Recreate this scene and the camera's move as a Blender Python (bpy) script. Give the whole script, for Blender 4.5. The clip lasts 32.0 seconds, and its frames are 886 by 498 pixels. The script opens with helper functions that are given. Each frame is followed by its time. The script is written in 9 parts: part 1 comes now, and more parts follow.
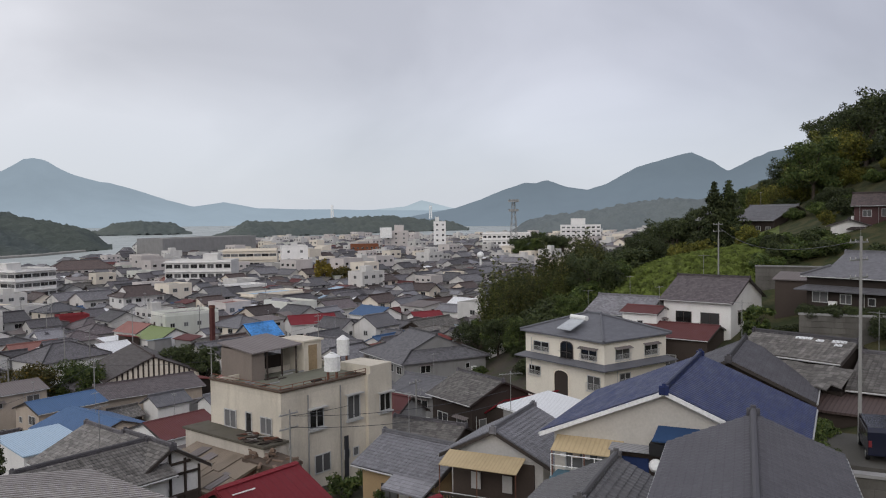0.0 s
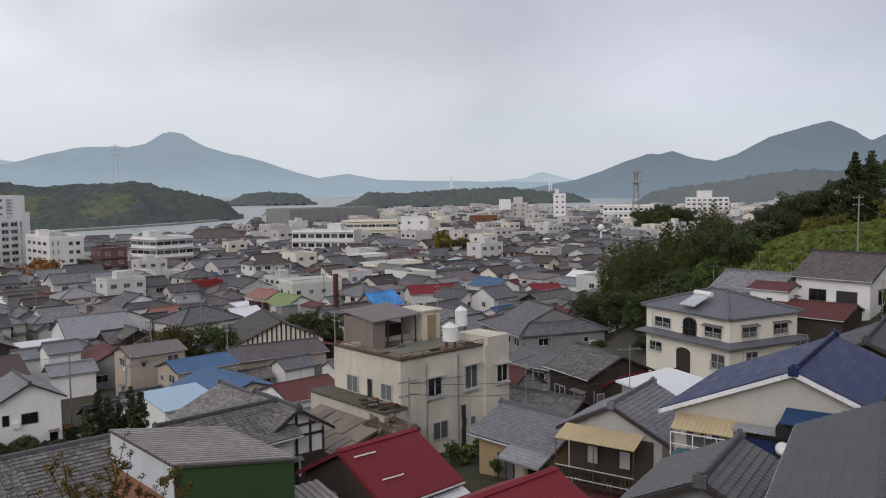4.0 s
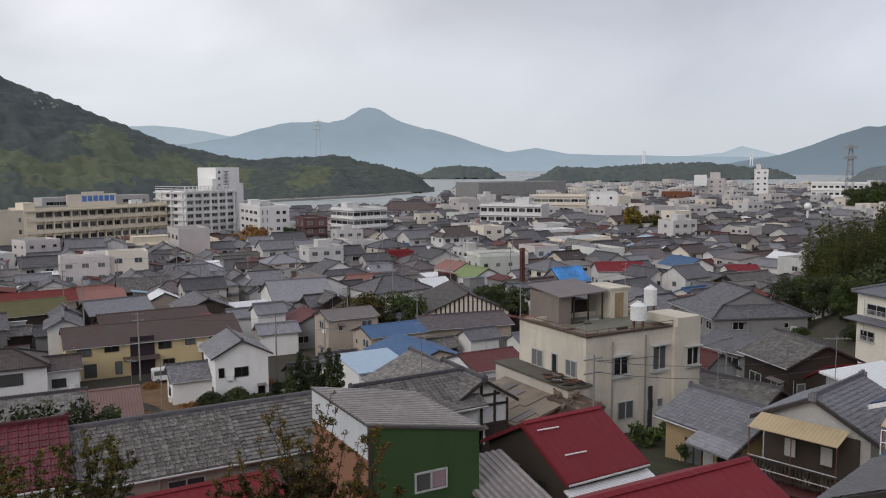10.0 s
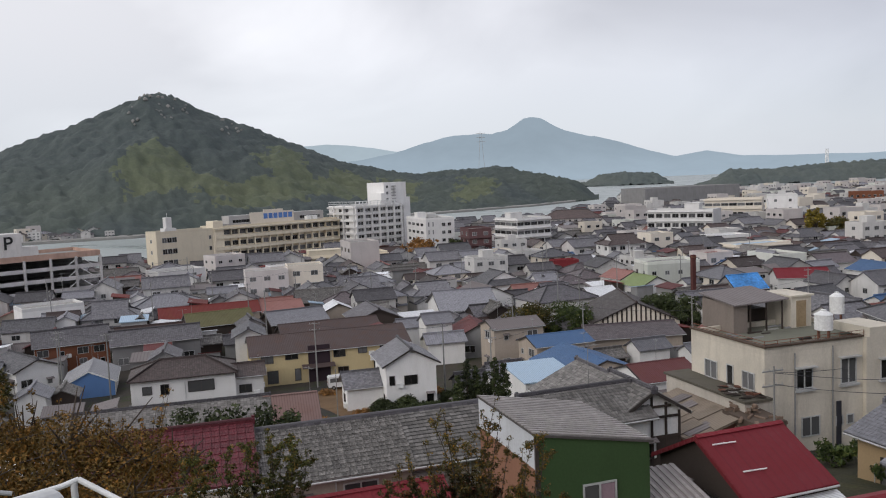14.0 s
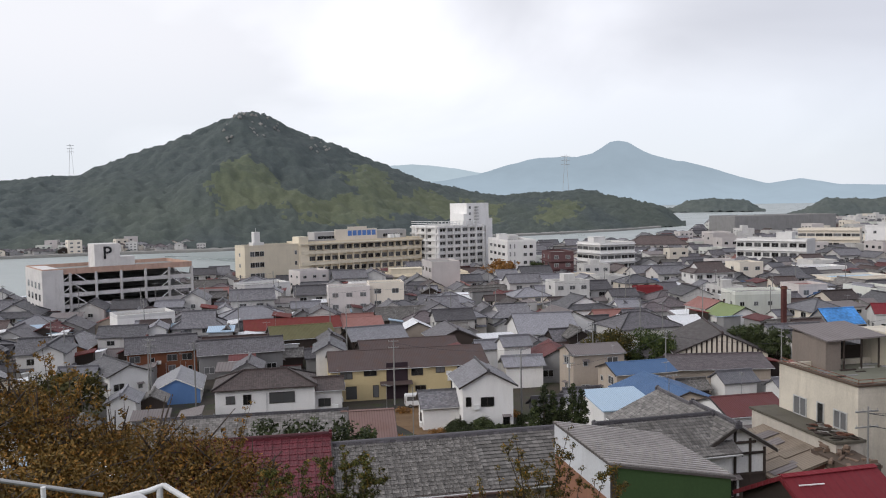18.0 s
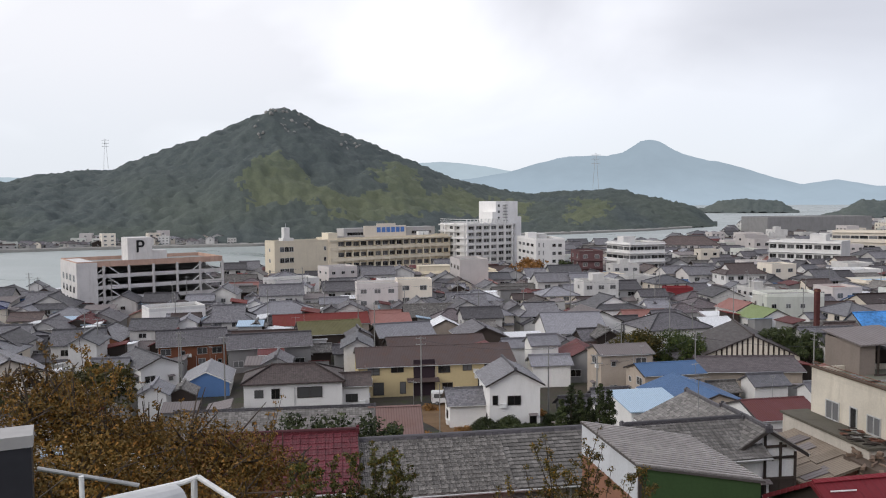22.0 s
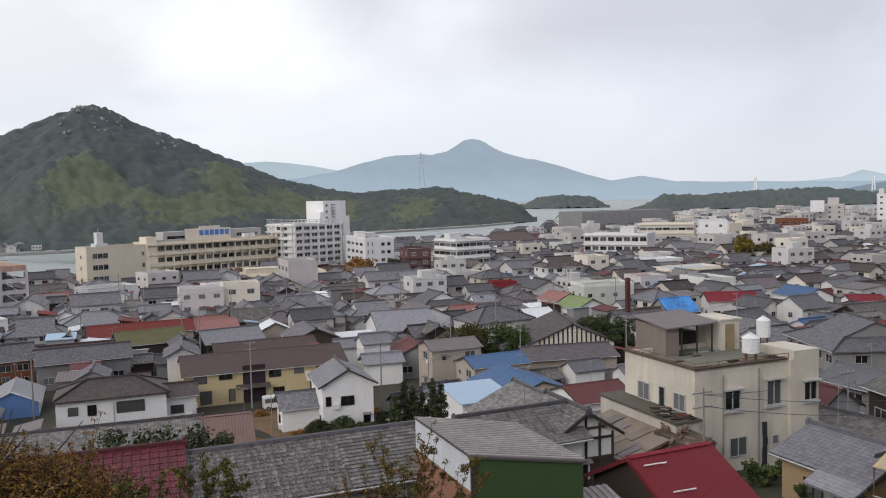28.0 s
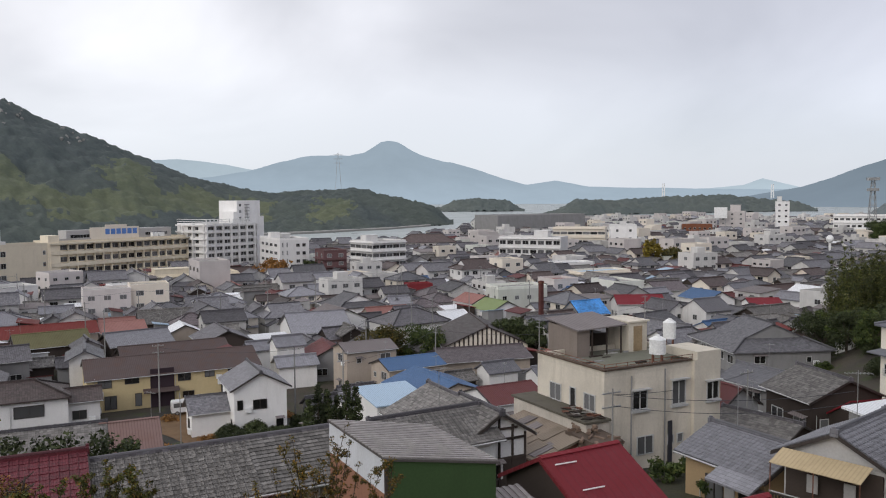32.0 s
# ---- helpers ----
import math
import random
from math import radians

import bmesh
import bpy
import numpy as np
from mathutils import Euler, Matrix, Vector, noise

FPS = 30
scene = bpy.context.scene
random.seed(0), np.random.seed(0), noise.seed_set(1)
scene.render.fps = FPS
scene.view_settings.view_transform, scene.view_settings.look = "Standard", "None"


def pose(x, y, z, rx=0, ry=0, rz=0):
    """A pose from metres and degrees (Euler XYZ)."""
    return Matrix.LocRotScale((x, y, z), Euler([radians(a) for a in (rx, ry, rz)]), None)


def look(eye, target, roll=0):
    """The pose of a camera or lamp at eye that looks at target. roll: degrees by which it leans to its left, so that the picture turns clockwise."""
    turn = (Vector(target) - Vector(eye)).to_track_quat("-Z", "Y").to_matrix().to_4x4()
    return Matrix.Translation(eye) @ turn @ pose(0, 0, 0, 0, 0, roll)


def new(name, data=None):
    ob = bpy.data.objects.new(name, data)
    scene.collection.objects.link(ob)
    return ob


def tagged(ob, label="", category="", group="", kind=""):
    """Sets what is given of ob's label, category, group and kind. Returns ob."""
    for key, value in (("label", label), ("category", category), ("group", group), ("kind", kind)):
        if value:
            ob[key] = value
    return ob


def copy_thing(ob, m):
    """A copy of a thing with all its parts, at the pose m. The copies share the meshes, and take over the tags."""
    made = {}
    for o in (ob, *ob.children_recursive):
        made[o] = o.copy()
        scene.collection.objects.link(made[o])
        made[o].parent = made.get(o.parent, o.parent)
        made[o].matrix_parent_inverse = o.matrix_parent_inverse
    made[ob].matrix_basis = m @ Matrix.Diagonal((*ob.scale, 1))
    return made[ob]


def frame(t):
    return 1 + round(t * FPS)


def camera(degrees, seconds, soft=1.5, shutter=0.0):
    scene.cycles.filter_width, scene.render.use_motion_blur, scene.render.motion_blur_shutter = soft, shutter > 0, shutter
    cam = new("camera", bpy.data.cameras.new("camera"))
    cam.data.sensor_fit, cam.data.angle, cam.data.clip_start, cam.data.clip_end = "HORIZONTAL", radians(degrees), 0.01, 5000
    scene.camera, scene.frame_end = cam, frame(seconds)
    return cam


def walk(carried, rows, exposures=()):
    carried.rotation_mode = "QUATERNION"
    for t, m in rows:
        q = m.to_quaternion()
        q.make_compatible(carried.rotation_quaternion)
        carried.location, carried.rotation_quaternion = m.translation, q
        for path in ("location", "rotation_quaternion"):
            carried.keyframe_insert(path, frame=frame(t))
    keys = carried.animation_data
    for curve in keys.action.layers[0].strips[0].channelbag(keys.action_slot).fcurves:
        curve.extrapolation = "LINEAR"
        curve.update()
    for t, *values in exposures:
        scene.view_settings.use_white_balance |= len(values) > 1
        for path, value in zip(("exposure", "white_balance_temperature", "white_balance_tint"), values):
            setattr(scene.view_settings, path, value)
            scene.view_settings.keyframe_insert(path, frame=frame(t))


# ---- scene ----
cam = camera(56.96, 32.0, 1.1)
PATH = [
    (0.0, (-0.012, 0.253, 29.916), (-0.075, 10.244, 29.509), -0.77),
    (0.5, (0.021, 0.245, 29.916), (-0.167, 10.232, 29.446), -0.67),
    (1.0, (0.012, 0.220, 29.907), (-0.330, 10.202, 29.410), -0.58),
    (1.5, (0.014, 0.212, 29.916), (-0.505, 10.184, 29.385), -0.89),
    (2.0, (0.003, 0.226, 29.920), (-0.606, 10.194, 29.391), -0.53),
    (2.5, (0.001, 0.207, 29.930), (-0.802, 10.159, 29.371), -0.91),
    (3.0, (0.021, 0.180, 29.929), (-1.131, 10.095, 29.319), -0.89),
    (3.5, (0.013, 0.175, 29.940), (-1.397, 10.049, 29.225), -0.30),
    (4.0, (0.001, 0.187, 29.943), (-1.510, 10.045, 29.208), -0.62),
    (4.5, (-0.020, 0.174, 29.943), (-2.023, 9.945, 29.219), -0.96),
    (6.5, (0.017, 0.148, 29.942), (-2.562, 9.774, 29.114), -1.18),
    (7.0, (0.002, 0.119, 29.951), (-2.690, 9.712, 29.088), -0.89),
    (7.5, (0.015, 0.087, 29.970), (-2.969, 9.592, 29.103), -0.72),
    (8.0, (0.004, 0.023, 30.003), (-3.186, 9.458, 29.102), -0.83),
    (8.5, (0.002, 0.027, 29.982), (-3.328, 9.415, 29.101), -0.86),
    (9.0, (-0.000, 0.000, 30.000), (-3.407, 9.360, 29.111), -1.00),
    (9.5, (-0.022, 0.016, 29.996), (-3.579, 9.312, 29.030), -0.65),
    (10.0, (-0.040, 0.046, 29.988), (-3.737, 9.280, 28.959), -0.30),
    (10.5, (-0.043, 0.036, 29.975), (-3.961, 9.179, 28.949), -0.53),
    (11.0, (-0.035, 0.022, 29.982), (-4.154, 9.078, 28.967), -0.92),
    (11.5, (-0.003, 0.012, 29.984), (-4.328, 8.979, 29.047), -1.12),
    (12.0, (0.022, -0.001, 29.984), (-4.604, 8.817, 29.075), -1.79),
    (12.5, (0.016, -0.017, 29.983), (-4.890, 8.638, 28.973), -2.07),
    (13.0, (0.021, -0.016, 29.990), (-5.046, 8.551, 29.027), -2.84),
    (13.5, (0.045, -0.003, 29.997), (-5.242, 8.438, 29.102), -2.52),
    (14.0, (0.041, -0.023, 29.969), (-5.435, 8.300, 29.106), -2.41),
    (14.5, (0.050, -0.024, 29.982), (-5.542, 8.219, 29.094), -2.59),
    (15.0, (0.046, -0.030, 29.995), (-5.647, 8.137, 29.051), -2.12),
    (15.5, (0.056, -0.032, 29.999), (-5.805, 8.027, 29.163), -2.09),
    (17.5, (0.144, -0.086, 30.014), (-6.037, 7.739, 29.260), -1.16),
    (18.0, (0.134, -0.089, 30.025), (-6.149, 7.669, 29.447), -1.01),
    (18.5, (0.112, -0.114, 30.035), (-6.234, 7.597, 29.526), -0.73),
    (19.0, (0.133, -0.117, 30.029), (-6.325, 7.506, 29.610), -0.68),
    (19.5, (0.130, -0.141, 30.034), (-6.452, 7.377, 29.622), -0.11),
    (20.0, (0.136, -0.124, 30.030), (-6.552, 7.296, 29.559), -0.42),
    (20.5, (0.141, -0.121, 30.033), (-6.674, 7.178, 29.509), -0.70),
    (21.0, (0.140, -0.128, 30.025), (-6.666, 7.177, 29.472), -0.95),
    (21.5, (0.139, -0.132, 30.029), (-6.567, 7.262, 29.444), -1.05),
    (22.0, (0.118, -0.126, 30.034), (-6.430, 7.408, 29.431), -0.41),
    (22.5, (0.109, -0.135, 30.019), (-6.301, 7.515, 29.396), -0.39),
    (23.0, (0.105, -0.124, 30.033), (-6.214, 7.599, 29.382), -0.55),
    (23.5, (0.109, -0.110, 30.018), (-6.190, 7.634, 29.422), -0.68),
    (24.0, (0.090, -0.120, 30.019), (-6.057, 7.745, 29.430), -0.63),
    (24.5, (0.065, -0.142, 30.022), (-5.889, 7.869, 29.400), -0.36),
    (25.0, (0.073, -0.130, 30.038), (-5.752, 7.975, 29.412), -0.28),
    (25.5, (0.070, -0.124, 30.011), (-5.669, 8.041, 29.385), -0.42),
    (27.5, (0.118, -0.130, 30.053), (-4.987, 8.448, 29.464), -1.29),
    (28.0, (0.121, -0.155, 30.048), (-4.721, 8.571, 29.405), -1.27),
    (28.5, (0.138, -0.166, 30.070), (-4.571, 8.635, 29.452), -1.45),
    (29.0, (0.149, -0.160, 30.070), (-4.420, 8.715, 29.470), -1.29),
    (29.5, (0.153, -0.166, 30.058), (-4.286, 8.775, 29.455), -1.32),
    (30.0, (0.144, -0.158, 30.072), (-4.178, 8.838, 29.444), -0.99),
    (30.5, (0.136, -0.171, 30.059), (-4.040, 8.894, 29.438), -0.71),
    (31.0, (0.130, -0.173, 30.070), (-3.934, 8.943, 29.454), -0.75),
    (31.5, (0.149, -0.169, 30.070), (-3.802, 8.997, 29.462), -0.53),
    (32.0, (0.146, -0.169, 30.052), (-3.778, 9.008, 29.420), -0.37),
]
EXPOSURES = [(0.0, -0.06), (9.0, -0.06), (13.0, 0.0), (18.0, 0.25), (25.0, 0.25), (32.0, 0.14)]
walk(cam, [(t, look(eye, target, roll)) for t, eye, target, roll in PATH], EXPOSURES)

# ---- sky and sun ----
world = bpy.data.worlds.new("overcast_sky")
scene.world = world
world.use_nodes = True
wn, wl = world.node_tree.nodes, world.node_tree.links


def wnode(kind, **vals):
    n = wn.new(kind)
    for k, v in vals.items():
        n.inputs[k].default_value = v
    return n


def wmath(op, a, b):
    n = wn.new("ShaderNodeMath")
    n.operation = op
    for i, s in enumerate((a, b)):
        if isinstance(s, (int, float)):
            n.inputs[i].default_value = s
        else:
            wl.new(s, n.inputs[i])
    return n.outputs[0]


SUN_AZ, SUN_EL = 168, 28
sky = wn.new("ShaderNodeTexSky")
sky.sky_type, sky.sun_disc = "NISHITA", False
sky.sun_elevation, sky.sun_rotation = radians(SUN_EL), radians(-SUN_AZ)
coord = wn.new("ShaderNodeTexCoord")
sep = wn.new("ShaderNodeSeparateXYZ")
wl.new(coord.outputs["Generated"], sep.inputs[0])
up = wmath("MAXIMUM", sep.outputs[2], 0.0)
lift = wmath("ADD", up, 0.55)
flat = wn.new("ShaderNodeCombineXYZ")
wl.new(wmath("DIVIDE", sep.outputs[0], lift), flat.inputs[0])
wl.new(wmath("DIVIDE", sep.outputs[1], lift), flat.inputs[1])
wl.new(wmath("MULTIPLY", sep.outputs[2], 1.5), flat.inputs[2])
cloud = wnode("ShaderNodeTexNoise", Scale=1.7, Detail=5.0, Roughness=0.45, Distortion=0.5)
cloud.noise_dimensions = "4D"
cloud.inputs["W"].default_value = 3.4
wl.new(flat.outputs[0], cloud.inputs["Vector"])
ramp = wn.new("ShaderNodeValToRGB")
ramp.color_ramp.elements[0].position, ramp.color_ramp.elements[0].color = 0.36, (0.57, 0.585, 0.635, 1)
ramp.color_ramp.elements[1].position, ramp.color_ramp.elements[1].color = 0.60, (0.82, 0.84, 0.895, 1)
wl.new(cloud.outputs["Fac"], ramp.inputs[0])
# the veil is thinner, and brighter, over the open sea
sunward = wn.new("ShaderNodeVectorMath")
sunward.operation = "DOT_PRODUCT"
wl.new(coord.outputs["Generated"], sunward.inputs[0])
sunward.inputs[1].default_value = (-math.sin(radians(72)) * 0.82, math.cos(radians(72)) * 0.82, 0.57)
glow = wn.new("ShaderNodeMapRange")
glow.interpolation_type = "SMOOTHSTEP"
for i, v in zip((1, 2, 3, 4), (0.58, 0.96, 0.92, 1.36)):
    glow.inputs[i].default_value = v
wl.new(sunward.outputs["Value"], glow.inputs[0])
scaled = wn.new("ShaderNodeVectorMath")
scaled.operation = "SCALE"
wl.new(ramp.outputs[0], scaled.inputs[0])
wl.new(glow.outputs[0], scaled.inputs[3])
# cooler cloud inland, warmer over the sea
warm = wn.new("ShaderNodeMapRange")
for i, v in zip((1, 2, 3, 4), (0.1, 0.98, 0.0, 1.0)):
    warm.inputs[i].default_value = v
wl.new(sunward.outputs["Value"], warm.inputs[0])
cast = wn.new("ShaderNodeMix")
cast.data_type = "RGBA"
cast.inputs[6].default_value, cast.inputs[7].default_value = (0.975, 0.97, 1.045, 1), (1.015, 0.985, 0.945, 1)
wl.new(warm.outputs[0], cast.inputs[0])
toned = wn.new("ShaderNodeVectorMath")
toned.operation = "MULTIPLY"
wl.new(scaled.outputs[0], toned.inputs[0])
wl.new(cast.outputs[2], toned.inputs[1])
# a heavier bank of cloud over the hills inland
bank = wn.new("ShaderNodeVectorMath")
bank.operation = "DOT_PRODUCT"
wl.new(coord.outputs["Generated"], bank.inputs[0])
bank.inputs[1].default_value = (math.sin(radians(40)) * 0.87, math.cos(radians(40)) * 0.87, 0.5)
heavy = wn.new("ShaderNodeMapRange")
heavy.interpolation_type = "SMOOTHSTEP"
for i, v in zip((1, 2, 3, 4), (0.70, 0.98, 1.0, 0.78)):
    heavy.inputs[i].default_value = v
wl.new(bank.outputs["Value"], heavy.inputs[0])
banked = wn.new("ShaderNodeVectorMath")
banked.operation = "SCALE"
wl.new(toned.outputs[0], banked.inputs[0])
wl.new(heavy.outputs[0], banked.inputs[3])
# bluish grey distance low down
low = wn.new("ShaderNodeMapRange")
low.interpolation_type = "SMOOTHSTEP"
for i, v in zip((1, 2, 3, 4), (0.0, 0.2, 0.75, 0.0)):
    low.inputs[i].default_value = v
wl.new(up, low.inputs[0])
hazemix = wn.new("ShaderNodeMix")
hazemix.data_type = "RGBA"
wl.new(low.outputs[0], hazemix.inputs[0])
wl.new(banked.outputs[0], hazemix.inputs[6])
hazemix.inputs[7].default_value = (0.62, 0.665, 0.735, 1)
bg_cloud, bg_sky, addsh = wn["Background"], wn.new("ShaderNodeBackground"), wn.new("ShaderNodeAddShader")
wl.new(hazemix.outputs[2], bg_cloud.inputs[0])
bg_cloud.inputs[1].default_value = 0.97
wl.new(sky.outputs[0], bg_sky.inputs[0])
bg_sky.inputs[1].default_value = 0.05 * 0.2
wl.new(bg_cloud.outputs[0], addsh.inputs[0])
wl.new(bg_sky.outputs[0], addsh.inputs[1])
wl.new(addsh.outputs[0], wn["World Output"].inputs[0])

sun = new("sun", bpy.data.lights.new("sun", "SUN"))
sun.data.energy, sun.data.angle, sun.data.color = 1.0, radians(35), (1.0, 0.955, 0.9)
sun.matrix_basis = look((0, 0, 0), (math.sin(radians(SUN_AZ)), -math.cos(radians(SUN_AZ)), -math.tan(radians(SUN_EL))))


# ---- materials ----
class Nodes:
    """A small helper to wire a node material."""

    def __init__(self, name):
        self.mat = bpy.data.materials.new(name)
        self.mat.use_nodes = True
        self.n, self.l = self.mat.node_tree.nodes, self.mat.node_tree.links
        self.bsdf = self.n["Principled BSDF"]

    def put(self, sock, v):
        if isinstance(v, bpy.types.NodeSocket):
            self.l.new(v, sock)
        elif isinstance(v, tuple) and len(v) == 3 and sock.type == "RGBA":
            sock.default_value = (*v, 1)
        else:
            sock.default_value = v

    def math(self, op, a, b=0.0, c=0.0):
        n = self.n.new("ShaderNodeMath")
        n.operation = op
        for i, v in enumerate((a, b, c)):
            self.put(n.inputs[i], v)
        return n.outputs[0]

    def coords(self, which="Object"):
        return self.n.new("ShaderNodeTexCoord").outputs[which]

    def scaled(self, vec, s):
        n = self.n.new("ShaderNodeMapping")
        self.put(n.inputs[0], vec)
        n.inputs["Scale"].default_value = s
        return n.outputs[0]

    def noise(self, vec, scale, detail=4.0, rough=0.55):
        n = self.n.new("ShaderNodeTexNoise")
        self.put(n.inputs["Vector"], vec)
        n.inputs["Scale"].default_value, n.inputs["Detail"].default_value, n.inputs["Roughness"].default_value = scale, detail, rough
        return n.outputs["Fac"]

    def ramp(self, v, a, b, lo=0.0, hi=1.0):
        n = self.n.new("ShaderNodeMapRange")
        for i, s in enumerate((v, a, b, lo, hi)):
            self.put(n.inputs[i], s)
        return n.outputs[0]

    def mix(self, f, a, b, blend="MIX"):
        n = self.n.new("ShaderNodeMix")
        n.data_type, n.blend_type = "RGBA", blend
        self.put(n.inputs[0], f), self.put(n.inputs[6], a), self.put(n.inputs[7], b)
        return n.outputs[2]

    def value(self, col, v):
        n = self.n.new("ShaderNodeHueSaturation")
        self.put(n.inputs["Color"], col), self.put(n.inputs["Value"], v)
        return n.outputs[0]

    def rand(self):
        return self.n.new("ShaderNodeObjectInfo").outputs["Random"]

    def island(self):
        return self.n.new("ShaderNodeNewGeometry").outputs["Random Per Island"]

    def bump(self, h, strength, dist):
        n = self.n.new("ShaderNodeBump")
        self.put(n.inputs["Height"], h)
        n.inputs["Strength"].default_value, n.inputs["Distance"].default_value = strength, dist
        self.l.new(n.outputs[0], self.bsdf.inputs["Normal"])

    def done(self, col, rough=0.7, metal=0.0, spec=0.4):
        self.put(self.bsdf.inputs["Base Color"], col), self.put(self.bsdf.inputs["Roughness"], rough)
        self.bsdf.inputs["Metallic"].default_value = metal
        self.bsdf.inputs["Specular IOR Level"].default_value = spec
        return self.mat


def tint(c, k):
    return tuple(v * k for v in c)


def plaster(name, c, dirt=0.5, vary=0.18, rough=0.85):
    """Painted or rendered wall: rain streaks, blotches and fine grain."""
    k = Nodes(name)
    p = k.coords()
    streak = k.noise(k.scaled(p, (0.9, 0.9, 0.16)), 1.0, 6.0, 0.7)
    blot = k.noise(p, 0.35, 3.0)
    fine = k.noise(p, 9.0, 3.0)
    col = k.mix(k.ramp(streak, 0.5, 0.85, 0.0, dirt), c, tint((c[0], c[1] * 0.95, c[2] * 0.88), 0.5))
    col = k.mix(k.ramp(blot, 0.4, 0.7, 0.0, dirt * 0.7), col, tint(c, 0.7))
    col = k.value(col, k.math("MULTIPLY", k.ramp(fine, 0.3, 0.7, 0.93, 1.05), k.ramp(k.rand(), 0.0, 1.0, 1 - vary, 1 + vary * 0.6)))
    k.bump(fine, 0.15, 0.02)
    return k.done(col, rough, 0, 0.3)


def tiles(name, c, pitch=0.3, course=0.27, vary=0.3, patch=(0.5, 0.5, 0.47), patchy=0.25, rough=0.55, relief=1.0, joint=0.45, spread=0.42):
    """Clay roof tiles laid in courses; the mesh's UVs are metres along the ridge and down the slope."""
    k = Nodes(name)
    uv = k.coords("UV")
    s = k.n.new("ShaderNodeSeparateXYZ")
    k.put(s.inputs[0], uv)
    a, b = k.math("DIVIDE", s.outputs[0], pitch), k.math("DIVIDE", s.outputs[1], course)
    cell = k.n.new("ShaderNodeCombineXYZ")
    k.put(cell.inputs[0], k.math("FLOOR", a)), k.put(cell.inputs[1], k.math("FLOOR", b)), k.put(cell.inputs[2], k.rand())
    wn_ = k.n.new("ShaderNodeTexWhiteNoise")
    k.put(wn_.inputs["Vector"], cell.outputs[0])
    fa, fb = k.math("FRACT", a), k.math("FRACT", b)
    wave = k.math("SINE", k.math("MULTIPLY", a, 6.2832))
    p = k.coords()
    worn = k.noise(k.scaled(uv, (0.5, 1.7, 1)), 1.0, 7.0, 0.72)
    fine = k.noise(p, 6.0, 4.0)
    col = k.mix(k.ramp(worn, 0.45, 0.72, 0.0, patchy * 2), c, patch)
    col = k.mix(k.ramp(fine, 0.55, 0.75, 0.0, 0.35), col, tint(c, 0.45))
    gap = k.math("MULTIPLY", k.ramp(fb, 0.86, 0.97, 1.0, joint), k.ramp(fa, 0.0, 0.12, joint + 0.15, 1.0))
    v = k.math("MULTIPLY", k.ramp(wn_.outputs["Value"], 0.0, 1.0, 1 - vary, 1 + vary), k.ramp(k.rand(), 0.0, 1.0, 1 - spread, 1 + spread * 1.15))
    col = k.value(col, k.math("MULTIPLY", v, gap))
    h = k.math("ADD", k.math("MULTIPLY", wave, 0.5), k.math("MULTIPLY", fb, 0.9))
    k.bump(h, 0.45 * relief, 0.03)
    return k.done(col, k.ramp(worn, 0.3, 0.7, rough - 0.1, rough + 0.2), 0, 0.4)


def sheet(name, c, rib=0.25, rust=0.3, rough=0.68, rustcol=(0.16, 0.075, 0.04), vary=0.15, groove=0.72):
    """Painted sheet-metal roofing with ribs down the slope, chalked and a little rusty."""
    k = Nodes(name)
    uv = k.coords("UV")
    s = k.n.new("ShaderNodeSeparateXYZ")
    k.put(s.inputs[0], uv)
    f = k.math("FRACT", k.math("DIVIDE", s.outputs[0], rib))
    ridge = k.ramp(k.math("ABSOLUTE", k.math("SUBTRACT", f, 0.5)), 0.28, 0.45, 0.0, 1.0)
    p = k.coords()
    worn, fine = k.noise(k.scaled(p, (1, 1, 1)), 0.6, 6.0, 0.65), k.noise(p, 5.0, 4.0)
    col = k.mix(k.ramp(worn, 0.5, 0.8, 0.0, rust), c, rustcol)
    col = k.mix(k.ramp(fine, 0.5, 0.8, 0.0, 0.25), col, tint(c, 0.7))
    col = k.value(col, k.math("MULTIPLY", k.ramp(ridge, 0.0, 1.0, 1.0, groove), k.ramp(k.rand(), 0.0, 1.0, 1 - vary, 1 + vary)))
    k.bump(ridge, 0.5, 0.03)
    return k.done(col, k.ramp(worn, 0.3, 0.7, rough, rough + 0.25), 0.0, 0.45)


def plain(name, c, rough=0.5, metal=0.0, grain=8.0, amount=0.12, spec=0.4):
    k = Nodes(name)
    p = k.coords()
    n1, n2 = k.noise(p, grain, 4.0), k.noise(p, grain * 0.1, 3.0)
    v = k.math("MULTIPLY", k.ramp(n1, 0.3, 0.7, 1 - amount, 1 + amount), k.ramp(n2, 0.3, 0.7, 1 - amount, 1 + amount))
    k.bump(n1, 0.1, 0.01)
    return k.done(k.value(c if not isinstance(c, tuple) else k.mix(0.0, c, c), v), rough, metal, spec)


def leaves(name, c1, c2, c3=None, rough=0.65):
    """Leaves: each one its own shade between two or three colours."""
    k = Nodes(name)
    i = k.island()
    col = k.mix(k.ramp(i, 0.0, 0.75), c1, c2)
    if c3:
        col = k.mix(k.ramp(i, 0.7, 1.0), col, c3)
    big = k.noise(k.coords(), 0.8, 2.0)
    col = k.value(col, k.math("MULTIPLY", k.ramp(big, 0.35, 0.65, 0.6, 1.35), k.ramp(k.rand(), 0, 1, 0.75, 1.25)))
    return k.done(col, rough, 0, 0.25)


